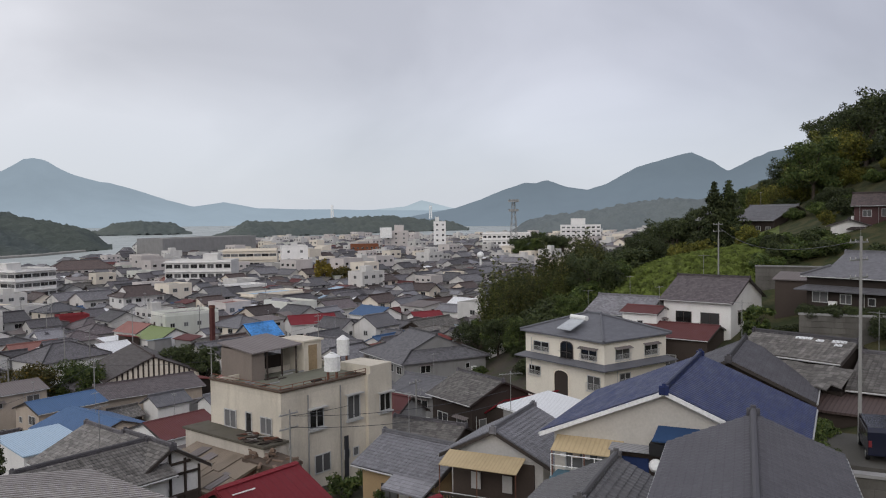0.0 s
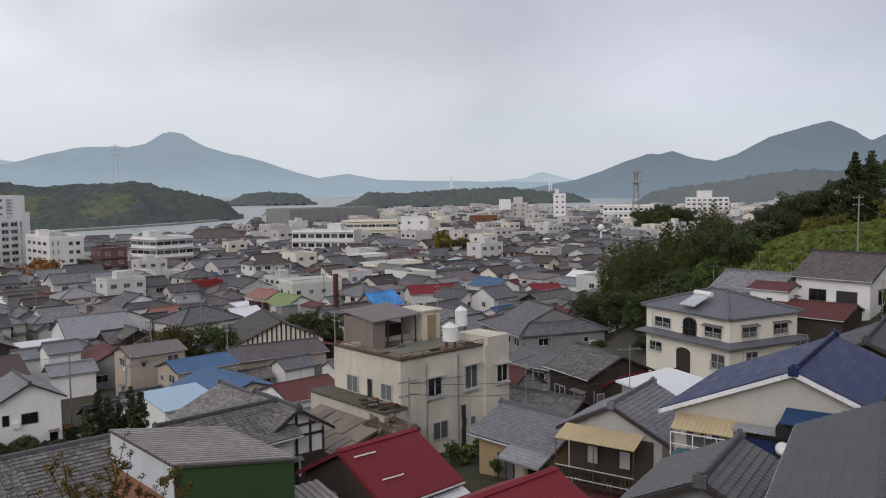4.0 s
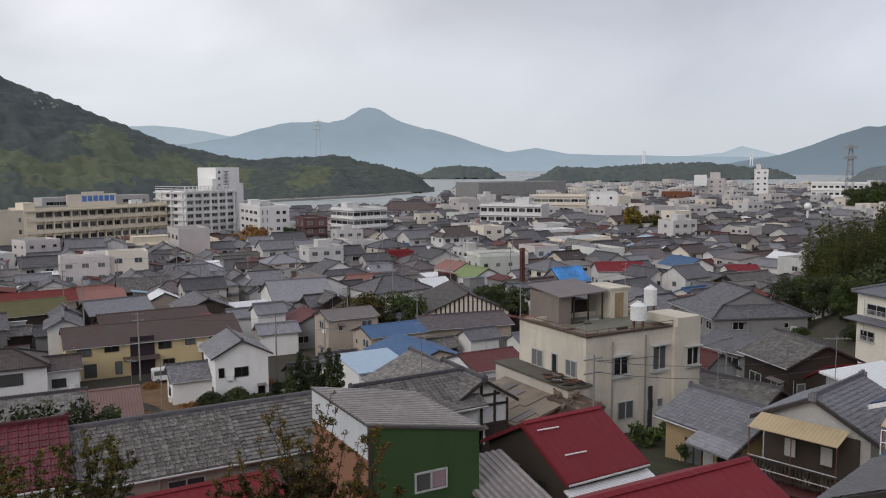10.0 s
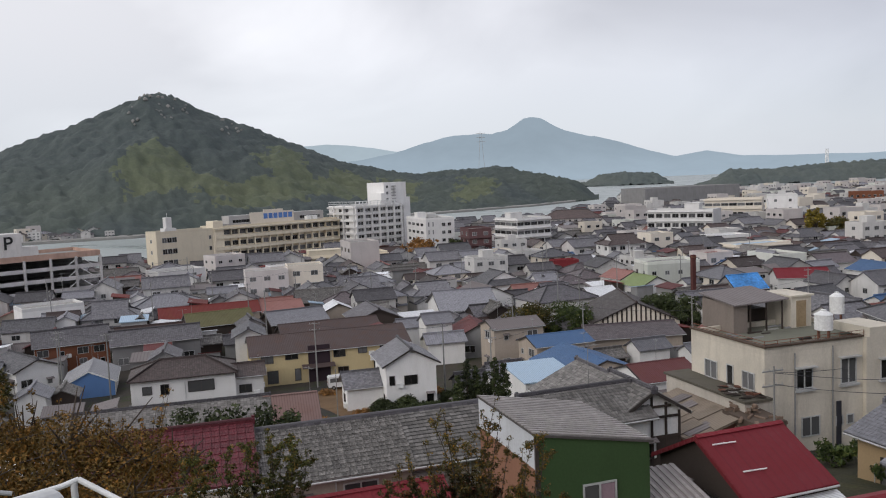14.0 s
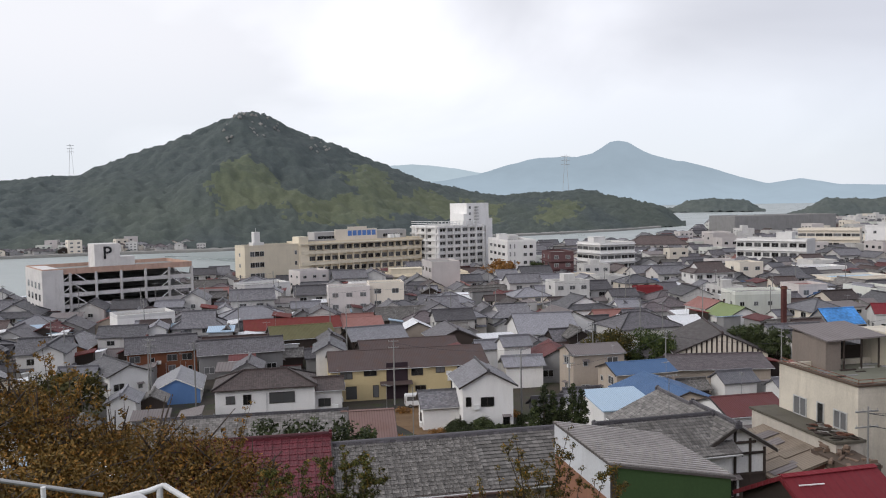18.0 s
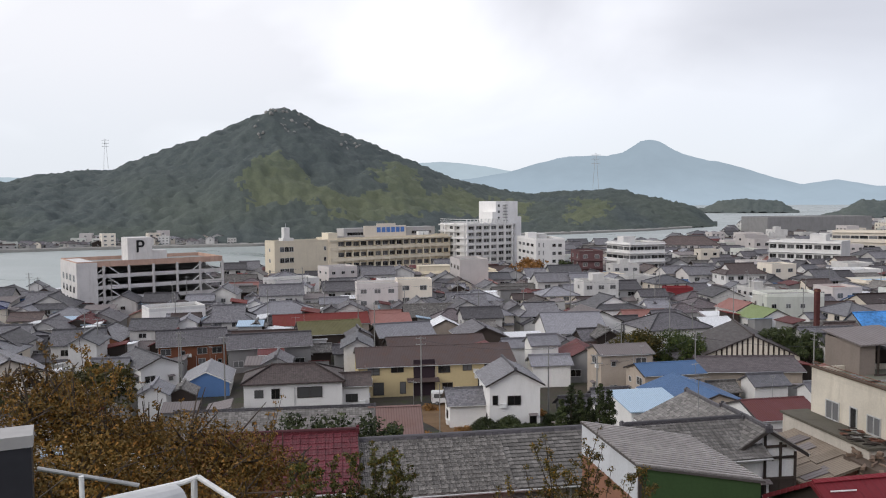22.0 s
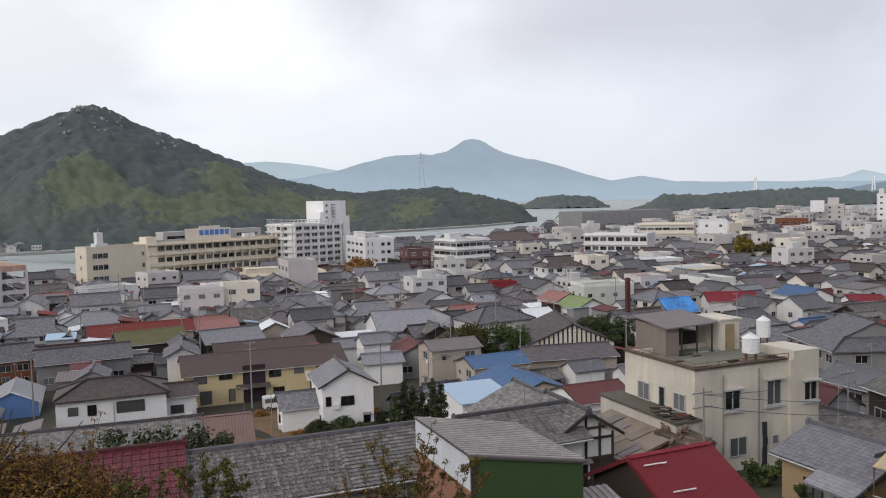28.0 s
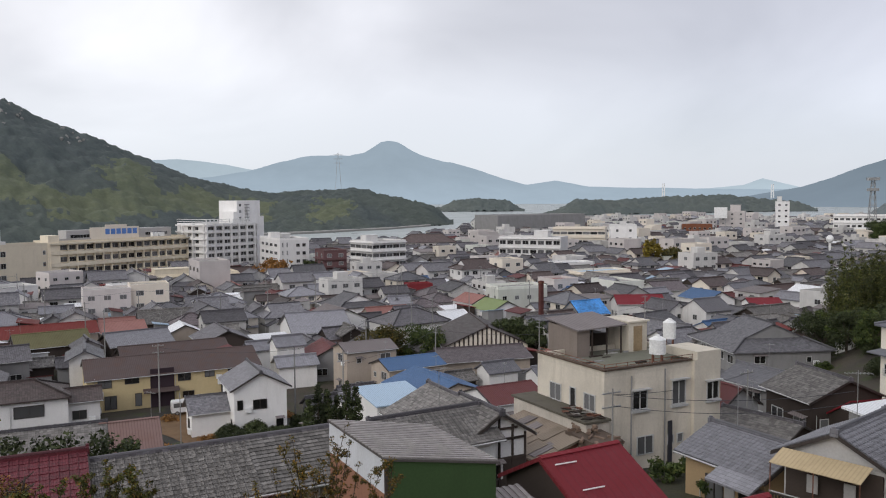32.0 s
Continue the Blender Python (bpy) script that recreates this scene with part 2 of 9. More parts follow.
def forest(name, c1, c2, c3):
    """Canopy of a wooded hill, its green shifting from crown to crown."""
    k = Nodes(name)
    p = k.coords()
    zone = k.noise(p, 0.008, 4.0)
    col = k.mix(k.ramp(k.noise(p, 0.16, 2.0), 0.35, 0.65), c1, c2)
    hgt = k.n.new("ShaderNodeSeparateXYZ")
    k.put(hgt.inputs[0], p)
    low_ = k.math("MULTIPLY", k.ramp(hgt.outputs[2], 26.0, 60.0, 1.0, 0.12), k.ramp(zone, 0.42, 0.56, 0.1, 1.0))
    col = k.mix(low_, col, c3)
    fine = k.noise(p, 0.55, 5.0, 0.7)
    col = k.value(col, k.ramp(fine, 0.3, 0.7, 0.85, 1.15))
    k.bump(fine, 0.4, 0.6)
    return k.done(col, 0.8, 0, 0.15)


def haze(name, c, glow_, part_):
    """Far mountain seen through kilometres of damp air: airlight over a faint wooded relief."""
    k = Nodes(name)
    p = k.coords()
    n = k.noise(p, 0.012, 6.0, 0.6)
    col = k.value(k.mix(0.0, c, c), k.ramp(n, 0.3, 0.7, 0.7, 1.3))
    # the haze is put in as emission, brighter towards the mountain's foot
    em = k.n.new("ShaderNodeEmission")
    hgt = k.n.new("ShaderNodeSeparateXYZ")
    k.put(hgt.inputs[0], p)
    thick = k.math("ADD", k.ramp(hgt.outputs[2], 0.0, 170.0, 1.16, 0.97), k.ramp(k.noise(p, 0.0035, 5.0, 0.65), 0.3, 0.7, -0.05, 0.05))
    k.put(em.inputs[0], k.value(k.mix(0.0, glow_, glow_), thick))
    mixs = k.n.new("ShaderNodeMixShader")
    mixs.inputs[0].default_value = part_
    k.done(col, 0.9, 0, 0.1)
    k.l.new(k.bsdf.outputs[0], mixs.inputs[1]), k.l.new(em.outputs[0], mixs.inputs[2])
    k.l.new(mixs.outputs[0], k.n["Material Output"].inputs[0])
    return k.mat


def glass_pane():
    k = Nodes("window_glass")
    r = k.ramp(k.rand(), 0.35, 1, 0.012, 0.16)
    c = k.n.new("ShaderNodeCombineColor")
    for i in range(3):
        k.put(c.inputs[i], r)
    return k.done(c.outputs[0], 0.08, 0, 0.6)


KAWARA = tiles("grey_kawara_tiles", (0.130, 0.126, 0.136), patch=(0.17, 0.165, 0.16), patchy=0.24)
KAWARA_LIGHT = tiles("silver_grey_tiles", (0.175, 0.173, 0.188), vary=0.13, patch=(0.16, 0.158, 0.165), patchy=0.12)
KAWARA_OLD = tiles("weathered_old_tiles", (0.135, 0.125, 0.115), vary=0.34, patch=(0.27, 0.258, 0.245), patchy=0.34, rough=0.75, spread=0.24)
KAWARA_PLAIN = tiles("smooth_grey_tiles", (0.088, 0.085, 0.096), vary=0.02, patch=(0.096, 0.092, 0.103), patchy=0.05, rough=0.65, relief=0.4, joint=0.72, spread=0.07)
KAWARA_VILLA = tiles("even_blue_grey_tiles", (0.118, 0.12, 0.135), vary=0.05, patch=(0.13, 0.13, 0.14), patchy=0.06, rough=0.5, relief=0.3, joint=0.8, spread=0.02)
KAWARA_DARK = tiles("dark_tiles", (0.092, 0.086, 0.094), patch=(0.115, 0.11, 0.105), patchy=0.2)
KAWARA_BLACK = tiles("sooty_tiles", (0.052, 0.049, 0.055), vary=0.15, patch=(0.075, 0.07, 0.07), patchy=0.15)
TILE_BROWN = tiles("brown_tiles", (0.065, 0.046, 0.042), patch=(0.12, 0.095, 0.09), patchy=0.25)
TILE_PLUM = tiles("plum_grey_tiles", (0.105, 0.086, 0.090), patch=(0.13, 0.11, 0.11), patchy=0.25)
TILE_RED = tiles("dark_red_tiles", (0.115, 0.020, 0.028), pitch=0.32, course=0.34, vary=0.1, spread=0.14, patch=(0.145, 0.045, 0.048), patchy=0.2)
TILE_BLUE = tiles("glazed_blue_tiles", (0.0135, 0.023, 0.088), vary=0.16, patch=(0.026, 0.048, 0.165), patchy=0.22, rough=0.42, relief=0.7, joint=0.5, spread=0.02)
SHEET_RED = sheet("red_painted_sheet", (0.165, 0.009, 0.016), rib=0.45, rust=0.16, rough=0.62, rustcol=(0.2, 0.04, 0.03), groove=0.95)
SHEET_SALMON = sheet("faded_red_sheet", (0.30, 0.14, 0.12), rust=0.3)
SHEET_RUST = sheet("rust_red_sheet", (0.15, 0.020, 0.016), rust=0.5)
SHEET_MAROON = sheet("maroon_sheet", (0.12, 0.035, 0.035), rust=0.3)
SHEET_BLUE = sheet("blue_sheet", (0.062, 0.125, 0.245), rust=0.25, rustcol=(0.12, 0.16, 0.21))
SHEET_PALEBLUE = sheet("pale_blue_sheet", (0.36, 0.47, 0.575), rust=0.25, rustcol=(0.5, 0.55, 0.58))
SHEET_WHITE = sheet("white_sheet", (0.72, 0.73, 0.74), rust=0.15, rustcol=(0.45, 0.43, 0.4))
SHEET_GREY = sheet("grey_ribbed_sheet", (0.19, 0.165, 0.16), rib=0.32, rust=0.3, rustcol=(0.17, 0.15, 0.14))
SHEET_BROWN = sheet("brown_sheet", (0.075, 0.052, 0.048), rust=0.3)
SHEET_TAN = sheet("tan_corrugated_plastic", (0.50, 0.39, 0.23), rib=0.2, groove=0.9, rust=0.55, rustcol=(0.35, 0.28, 0.17))
SHEET_DIRTY = sheet("stained_corrugated_sheet", (0.23, 0.185, 0.14), rib=0.2, rust=0.6, rustcol=(0.12, 0.085, 0.06))
SHEET_PALEGREY = sheet("pale_grey_sheet", (0.29, 0.29, 0.30), rust=0.2, rustcol=(0.3, 0.27, 0.25))
SHEET_PINKBROWN = sheet("rusty_pinkish_sheet", (0.20, 0.125, 0.11), rust=0.45)
SHEET_OLIVE = sheet("mossy_sheet", (0.13, 0.12, 0.05), rust=0.5, rustcol=(0.09, 0.07, 0.045))
SHEET_GREEN = sheet("green_sheet", (0.19, 0.24, 0.10), rust=0.2)
WHITE = plaster("white_plaster", (0.78, 0.765, 0.74), 0.32)
CREAM = plaster("cream_stucco", (0.76, 0.69, 0.585), 0.25)
IVORY = plaster("ivory_stained_concrete", (0.62, 0.565, 0.47), 0.85, 0.05)
BUFF = plaster("buff_painted_concrete", (0.80, 0.71, 0.55), 0.35)
YELLOW = plaster("yellow_stucco", (0.62, 0.50, 0.28), 0.25)
BEIGE = plaster("beige_siding", (0.46, 0.39, 0.32), 0.45)
PALEGREY = plaster("pale_grey_stucco", (0.46, 0.445, 0.43), 0.3)
TANWALL = plaster("tan_stucco", (0.42, 0.30, 0.17), 0.35)
SLATEBLUE = plaster("blue_green_panel", (0.09, 0.17, 0.22), 0.4)
DIRTYIVORY = plaster("dirty_ivory_concrete", (0.58, 0.53, 0.46), 0.9, 0.05)
GREY = plaster("grey_mortar", (0.29, 0.285, 0.28), 0.55)
PINK = plaster("pinkish_concrete", (0.60, 0.555, 0.53), 0.35)
# weathered boards; its dark tone also stands in for shade in a few recesses
WOOD = plaster("weathered_boards_and_shade", (0.055, 0.042, 0.035), 0.4, 0.4)
ORANGE = plaster("orange_boards", (0.22, 0.085, 0.045), 0.4)
BLUEWALL = plaster("blue_painted_boards", (0.11, 0.21, 0.42), 0.4)
GREENWALL = plaster("green_painted_sheet_wall", (0.045, 0.085, 0.030), 0.35, 0.05)
PALEGREEN = plaster("pale_green_plaster", (0.66, 0.67, 0.61), 0.4)
BROWNWALL = plaster("brown_brick_cladding", (0.13, 0.07, 0.07), 0.3)
CONCRETE = plaster("bare_concrete", (0.33, 0.32, 0.295), 0.6)
STONE = plaster("retaining_stone", (0.13, 0.122, 0.11), 0.8)
REDWALL = plaster("red_boards", (0.22, 0.03, 0.035), 0.3)
GLASS = glass_pane()
ALU = plain("grey_aluminium", (0.48, 0.48, 0.47), 0.45, 0.2)
FRAME_DARK = plain("bronze_aluminium", (0.07, 0.06, 0.055), 0.4, 0.4)
WHITEPAINT = plain("white_gloss_paint", (0.76, 0.76, 0.74), 0.35)
STEEL = plain("galvanised_steel", (0.36, 0.36, 0.35), 0.45, 0.7)
DARKSTEEL = plain("dark_painted_metal", (0.035, 0.035, 0.042), 0.45)
RUSTED = plain("rusted_iron", (0.16, 0.07, 0.045), 0.8, 0.0, 4.0, 0.4)
BARK = plain("bark", (0.075, 0.058, 0.045), 0.9, 0, 6.0, 0.4)
BLACK = plain("black_rubber", (0.015, 0.015, 0.016), 0.6)
CARWHITE = plain("white_car_paint", (0.75, 0.75, 0.74), 0.2, 0.0, 8.0, 0.02, 0.6)
CARBLUE = plain("dark_blue_car_paint", (0.012, 0.014, 0.03), 0.18, 0.0, 8.0, 0.02, 0.6)
TARP = plain("blue_tarpaulin", (0.06, 0.26, 0.62), 0.5, 0, 2.0, 0.35)
POLE = plaster("pole_concrete", (0.27, 0.265, 0.25), 0.3)
LEAF_DARK = leaves("dark_evergreen_leaves", (0.022, 0.034, 0.014), (0.056, 0.068, 0.024))
LEAF_GREEN = leaves("broadleaf_green", (0.034, 0.058, 0.016), (0.078, 0.108, 0.028), (0.12, 0.135, 0.034))
LEAF_BAMBOO = leaves("bamboo_leaves", (0.024, 0.033, 0.010), (0.070, 0.080, 0.020), (0.14, 0.13, 0.035))
LEAF_YELLOWGREEN = leaves("yellow_green_leaves", (0.065, 0.075, 0.016), (0.15, 0.15, 0.028), (0.25, 0.21, 0.035))
LEAF_OLIVE = leaves("olive_leaves", (0.035, 0.038, 0.012), (0.08, 0.07, 0.018), (0.15, 0.10, 0.02))
LEAF_AUTUMN = leaves("brown_green_autumn_leaves", (0.12, 0.082, 0.022), (0.235, 0.135, 0.030), (0.37, 0.17, 0.034))
LEAF_YELLOW = leaves("yellow_autumn_leaves", (0.16, 0.13, 0.02), (0.30, 0.22, 0.03))
LEAF_ORANGE = leaves("orange_autumn_leaves", (0.17, 0.085, 0.03), (0.28, 0.14, 0.04))
LEAF_SHRUB = leaves("shrub_leaves", (0.045, 0.048, 0.014), (0.15, 0.11, 0.02), (0.36, 0.17, 0.02))
LEAF_REDGREEN = leaves("red_green_leaves", (0.022, 0.03, 0.010), (0.075, 0.06, 0.016), (0.16, 0.035, 0.02))
LEAF_LOW = leaves("low_shrub_leaves", (0.035, 0.042, 0.012), (0.085, 0.085, 0.018), (0.18, 0.10, 0.02))
GRASS = leaves("grass", (0.078, 0.104, 0.020), (0.112, 0.142, 0.032))
# greyed and blued to carry the haze across the inlet
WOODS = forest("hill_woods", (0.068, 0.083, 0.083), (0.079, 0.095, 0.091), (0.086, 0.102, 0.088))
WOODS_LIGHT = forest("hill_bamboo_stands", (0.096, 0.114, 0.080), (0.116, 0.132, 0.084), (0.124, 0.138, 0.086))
# distance haze painted into the two below: greens paled towards blue-grey
WOODS_INLAND_HAZY = forest("hazy_inland_woods", (0.130, 0.152, 0.158), (0.145, 0.168, 0.172), (0.15, 0.172, 0.172))
WOODS_FAR_HAZY = forest("hazy_shore_woods", (0.088, 0.106, 0.102), (0.100, 0.118, 0.110), (0.106, 0.122, 0.11))


def ground_mat():
    k = Nodes("town_ground")
    p = k.coords()
    a, b, c = k.noise(p, 0.05, 5.0), k.noise(p, 0.5, 5.0), k.noise(p, 6.0, 3.0)
    col = k.mix(k.ramp(a, 0.4, 0.6), (0.042, 0.040, 0.037), (0.08, 0.068, 0.052))
    col = k.mix(k.ramp(b, 0.52, 0.66, 0.0, 0.7), col, (0.05, 0.065, 0.025))
    hgt = k.n.new("ShaderNodeSeparateXYZ")
    k.put(hgt.inputs[0], p)
    wild = k.mix(k.ramp(b, 0.4, 0.6), (0.035, 0.045, 0.018), (0.075, 0.07, 0.032))
    col = k.mix(k.math("MULTIPLY", k.ramp(hgt.outputs[2], 9.0, 16.0), k.ramp(a, 0.25, 0.5, 0.6, 1.0)), col, wild)
    k.bump(c, 0.4, 0.05)
    return k.done(k.value(col, k.ramp(c, 0.3, 0.7, 0.75, 1.25)), 0.9, 0, 0.2)


def water_mat():
    k = Nodes("inlet_water")
    p = k.coords()
    w1, w2 = k.noise(k.scaled(p, (0.25, 0.6, 1)), 1.0, 4.0), k.noise(k.scaled(p, (0.01, 0.02, 1)), 1.0, 3.0)
    k.bump(w1, 0.8, 0.5)
    col = k.mix(k.ramp(w2, 0.35, 0.65), (0.25, 0.29, 0.28), (0.32, 0.355, 0.345))
    return k.done(col, k.ramp(w2, 0.35, 0.65, 0.25, 0.5), 0, 0.5)


ROCK = plaster("pale_rock", (0.30, 0.29, 0.27), 0.7)
GROUND, WATER = ground_mat(), water_mat()


# ---- geometry helpers ----
class Geo:
    """Collects faces with UVs and material slots, and makes a mesh of them."""

    def __init__(self):
        self.v, self.f, self.uv, self.m = [], [], [], []

    def poly(self, pts, uv=None, m=0):
        i = len(self.v)
        self.v.extend(pts)
        self.f.append(tuple(range(i, i + len(pts))))
        self.uv.extend(uv if uv else [(p[0] + p[1], p[2]) for p in pts])
        self.m.append(m)

    def box(self, x0, y0, z0, x1, y1, z1, m=0):
        a = [(x0, y0, z0), (x1, y0, z0), (x1, y1, z0), (x0, y1, z0), (x0, y0, z1), (x1, y0, z1), (x1, y1, z1), (x0, y1, z1)]
        i = len(self.v)
        self.v.extend(a)
        for q in ((3, 2, 1, 0), (4, 5, 6, 7), (0, 1, 5, 4), (1, 2, 6, 5), (2, 3, 7, 6), (3, 0, 4, 7)):
            self.f.append(tuple(i + j for j in q))
            self.uv.extend((a[j][0], a[j][1]) if q[0] in (3, 4) and q[1] in (2, 5) else (a[j][0] + a[j][1], a[j][2]) for j in q)
            self.m.append(m)

    def slab(self, top, th, m=0, uv=None, m_side=None):
        """A plate below the polygon top, th thick."""
        low_ = [(p[0], p[1], p[2] - th) for p in top]
        self.poly(top, uv, m)
        self.poly(low_[::-1], None, m if m_side is None else m_side)
        n = len(top)
        for i in range(n):
            j = (i + 1) % n
            self.poly([top[i], low_[i], low_[j], top[j]], None, m if m_side is None else m_side)

    def bar(self, p, q, r0, r1=None, n=6, m=0):
        """A round bar from p to q, closed at both ends."""
        r1 = r0 if r1 is None else r1
        p, q = Vector(p), Vector(q)
        d = (q - p).normalized()
        a = d.orthogonal().normalized()
        b = d.cross(a)
        i = len(self.v)
        for c, r in ((p, r0), (q, r1)):
            for k in range(n):
                t = 2 * math.pi * k / n
                self.v.append(tuple(c + (a * math.cos(t) + b * math.sin(t)) * r))
        for k in range(n):
            j = (k + 1) % n
            self.f.append((i + k, i + j, i + n + j, i + n + k))
            self.uv.extend([(0, 0)] * 4), self.m.append(m)
        self.f.append(tuple(i + k for k in range(n))[::-1]), self.f.append(tuple(i + n + k for k in range(n)))
        self.uv.extend([(0, 0)] * (2 * n)), self.m.extend((m, m))

    def data(self, name, mats, smooth=False):
        me = bpy.data.meshes.new(name)
        seen, back, verts = {}, [], []
        for p in self.v:
            key = (round(p[0], 4), round(p[1], 4), round(p[2], 4))
            if key not in seen:
                seen[key] = len(verts)
                verts.append(p)
            back.append(seen[key])
        me.from_pydata(verts, [], [tuple(back[i] for i in f) for f in self.f])
        layer = me.uv_layers.new(name="UVMap")
        layer.data.foreach_set("uv", np.array(self.uv, dtype=np.float32).ravel())
        for mt in mats if isinstance(mats, (list, tuple)) else [mats]:
            me.materials.append(mt)
        me.polygons.foreach_set("material_index", self.m)
        if smooth:
            me.polygons.foreach_set("use_smooth", [True] * len(self.f))
        me.update()
        return me


def part(name, geo, mats, parent, label="", m=None, smooth=False):
    """ONE mesh object under a thing or a part. geo: a Geo, or a mesh shared with alike parts."""
    ob = new(name, geo.data(name, mats, smooth) if isinstance(geo, Geo) else geo)
    ob.parent = parent
    if m is not None:
        ob.matrix_basis = m
    if label:
        ob["label"] = label
    return ob


def thing(name, x, y, z, rot, label, category, group="", kind=""):
    ob = new(name)
    ob.empty_display_size = 0.5
    ob.matrix_basis = pose(x, y, z, 0, 0, rot)
    return tagged(ob, label, category, group, kind)


def smooth01(a, b, u):
    q = min(1.0, max(0.0, (u - a) / (b - a)))
    return q * q * (3 - 2 * q)


def polar(az, d):
    """x, y of a place d metres off, az degrees to the left of straight ahead."""
    return -math.sin(radians(az)) * d, math.cos(radians(az)) * d


def mound(x, y, cx, cy, s, h):
    return h * math.exp(-((x - cx) ** 2 + (y - cy) ** 2) / (2 * s * s))


def land(x, y):
    """Height of the ground: flat town by the inlet, a wooded hill to the right, a terrace at the viewpoint."""
    r = math.hypot(x, y)
    far_fade = 1 - smooth01(500, 900, r)
    return (1 + (36 + 18 * smooth01(90, 180, r)) * far_fade * smooth01(-45, 110, x + 10 - 0.25 * y) + 8 * math.exp(-(r / 75) ** 6) * (1 - smooth01(-15, 25, x))
            + 11.6 * math.exp(-(r / 9) ** 4) + mound(x, y, 30, 128, 14, 8) + mound(x, y, 41, 70, 9, 2.6) + mound(x, y, 24, 46, 8, 2.6))


def interp(table, u):
    pts = sorted(table)
    if u <= pts[0][0]:
        return pts[0][1]
    for (a, p), (b, q) in zip(pts, pts[1:]):
        if u <= b:
            return p + (q - p) * (u - a) / (b - a)
    return pts[-1][1]


SHORE = [(-60, 1500), (-12, 1500), (0, 1150), (8, 980), (13, 935), (17, 1080), (20, 900), (22, 720), (26, 490), (31, 470), (40, 410), (50, 335), (55, 312), (62, 290), (69, 278), (80, 270), (110, 260)]


def shore(az):
    return interp(SHORE, az)


# ---- setting ----
def ground_sheet():
    azs = [-180 + 12 * i for i in range(10)] + [-60 + 1.0 * i for i in range(161)] + [100 + 10 * i for i in range(8)]
    rs = [0.0, 2, 4, 5, 6, 7, 8, 9, 10, 12, 14, 17, 20] + [20 * 1.06 ** i for i in range(1, 93)]
    verts, faces, uv = [], [], []
    for r in rs:
        for az in azs:
            x, y = polar(az, r)
            z = land(x, y)
            if r > 200:
                edge = shore(max(-60, min(110, az)))
                z = z + (-4 - z) * smooth01(edge - 4, edge + 4, r)
            verts.append((x, y, z))
    n = len(azs)
    for i in range(len(rs) - 1):
        for j in range(n):
            k = (j + 1) % n
            faces.append((i * n + j, i * n + n + j, i * n + n + k, i * n + k))
    me = bpy.data.meshes.new("ground")
    me.from_pydata(verts, [], faces)
    me.materials.append(GROUND)
    me.polygons.foreach_set("use_smooth", [True] * len(faces))
    tagged(new("ground", me), "grey-brown earth and paving of a hillside town", "ground", kind="structure")


ground_sheet()
g = Geo()
g.poly([(-4900, -200, 0), (1500, -200, 0), (3000, 4900, 0), (-4900, 4900, 0)])
tagged(new("water", g.data("water", WATER)), "calm grey-green water of a sea inlet", "water", kind="structure")


def boulders(name, spots, material, label, seed):
    """Bare rocks joined into one mesh. spots: x, y, z, radius."""
    bm = bmesh.new()
    rng = np.random.default_rng(seed)
    for x, y, z, r in spots:
        made = bmesh.ops.create_icosphere(bm, subdivisions=1, radius=r, matrix=Matrix.Translation((x, y, z)))
        for v in made["verts"]:
            v.co = Vector((x, y, z)) + (v.co - Vector((x, y, z))) * float(rng.uniform(0.65, 1.25))
    me = bpy.data.meshes.new(name)
    bm.to_mesh(me)
    bm.free()
    me.materials.append(material)
    return tagged(new(name, me), label, "rocks", kind="stuff")


# lighter stands of bamboo and young trees on the hill: azimuth, place up the slope, half widths
STANDS = [(52.2, 0.33, 3.0, 0.15), (49.4, 0.25, 2.0, 0.12), (43.7, 0.46, 2.4, 0.20), (40.2, 0.45, 2.2, 0.25), (36.0, 0.4, 1.6, 0.3), (45.5, 0.25, 3.0, 0.12), (31.0, 0.4, 1.6, 0.25)]


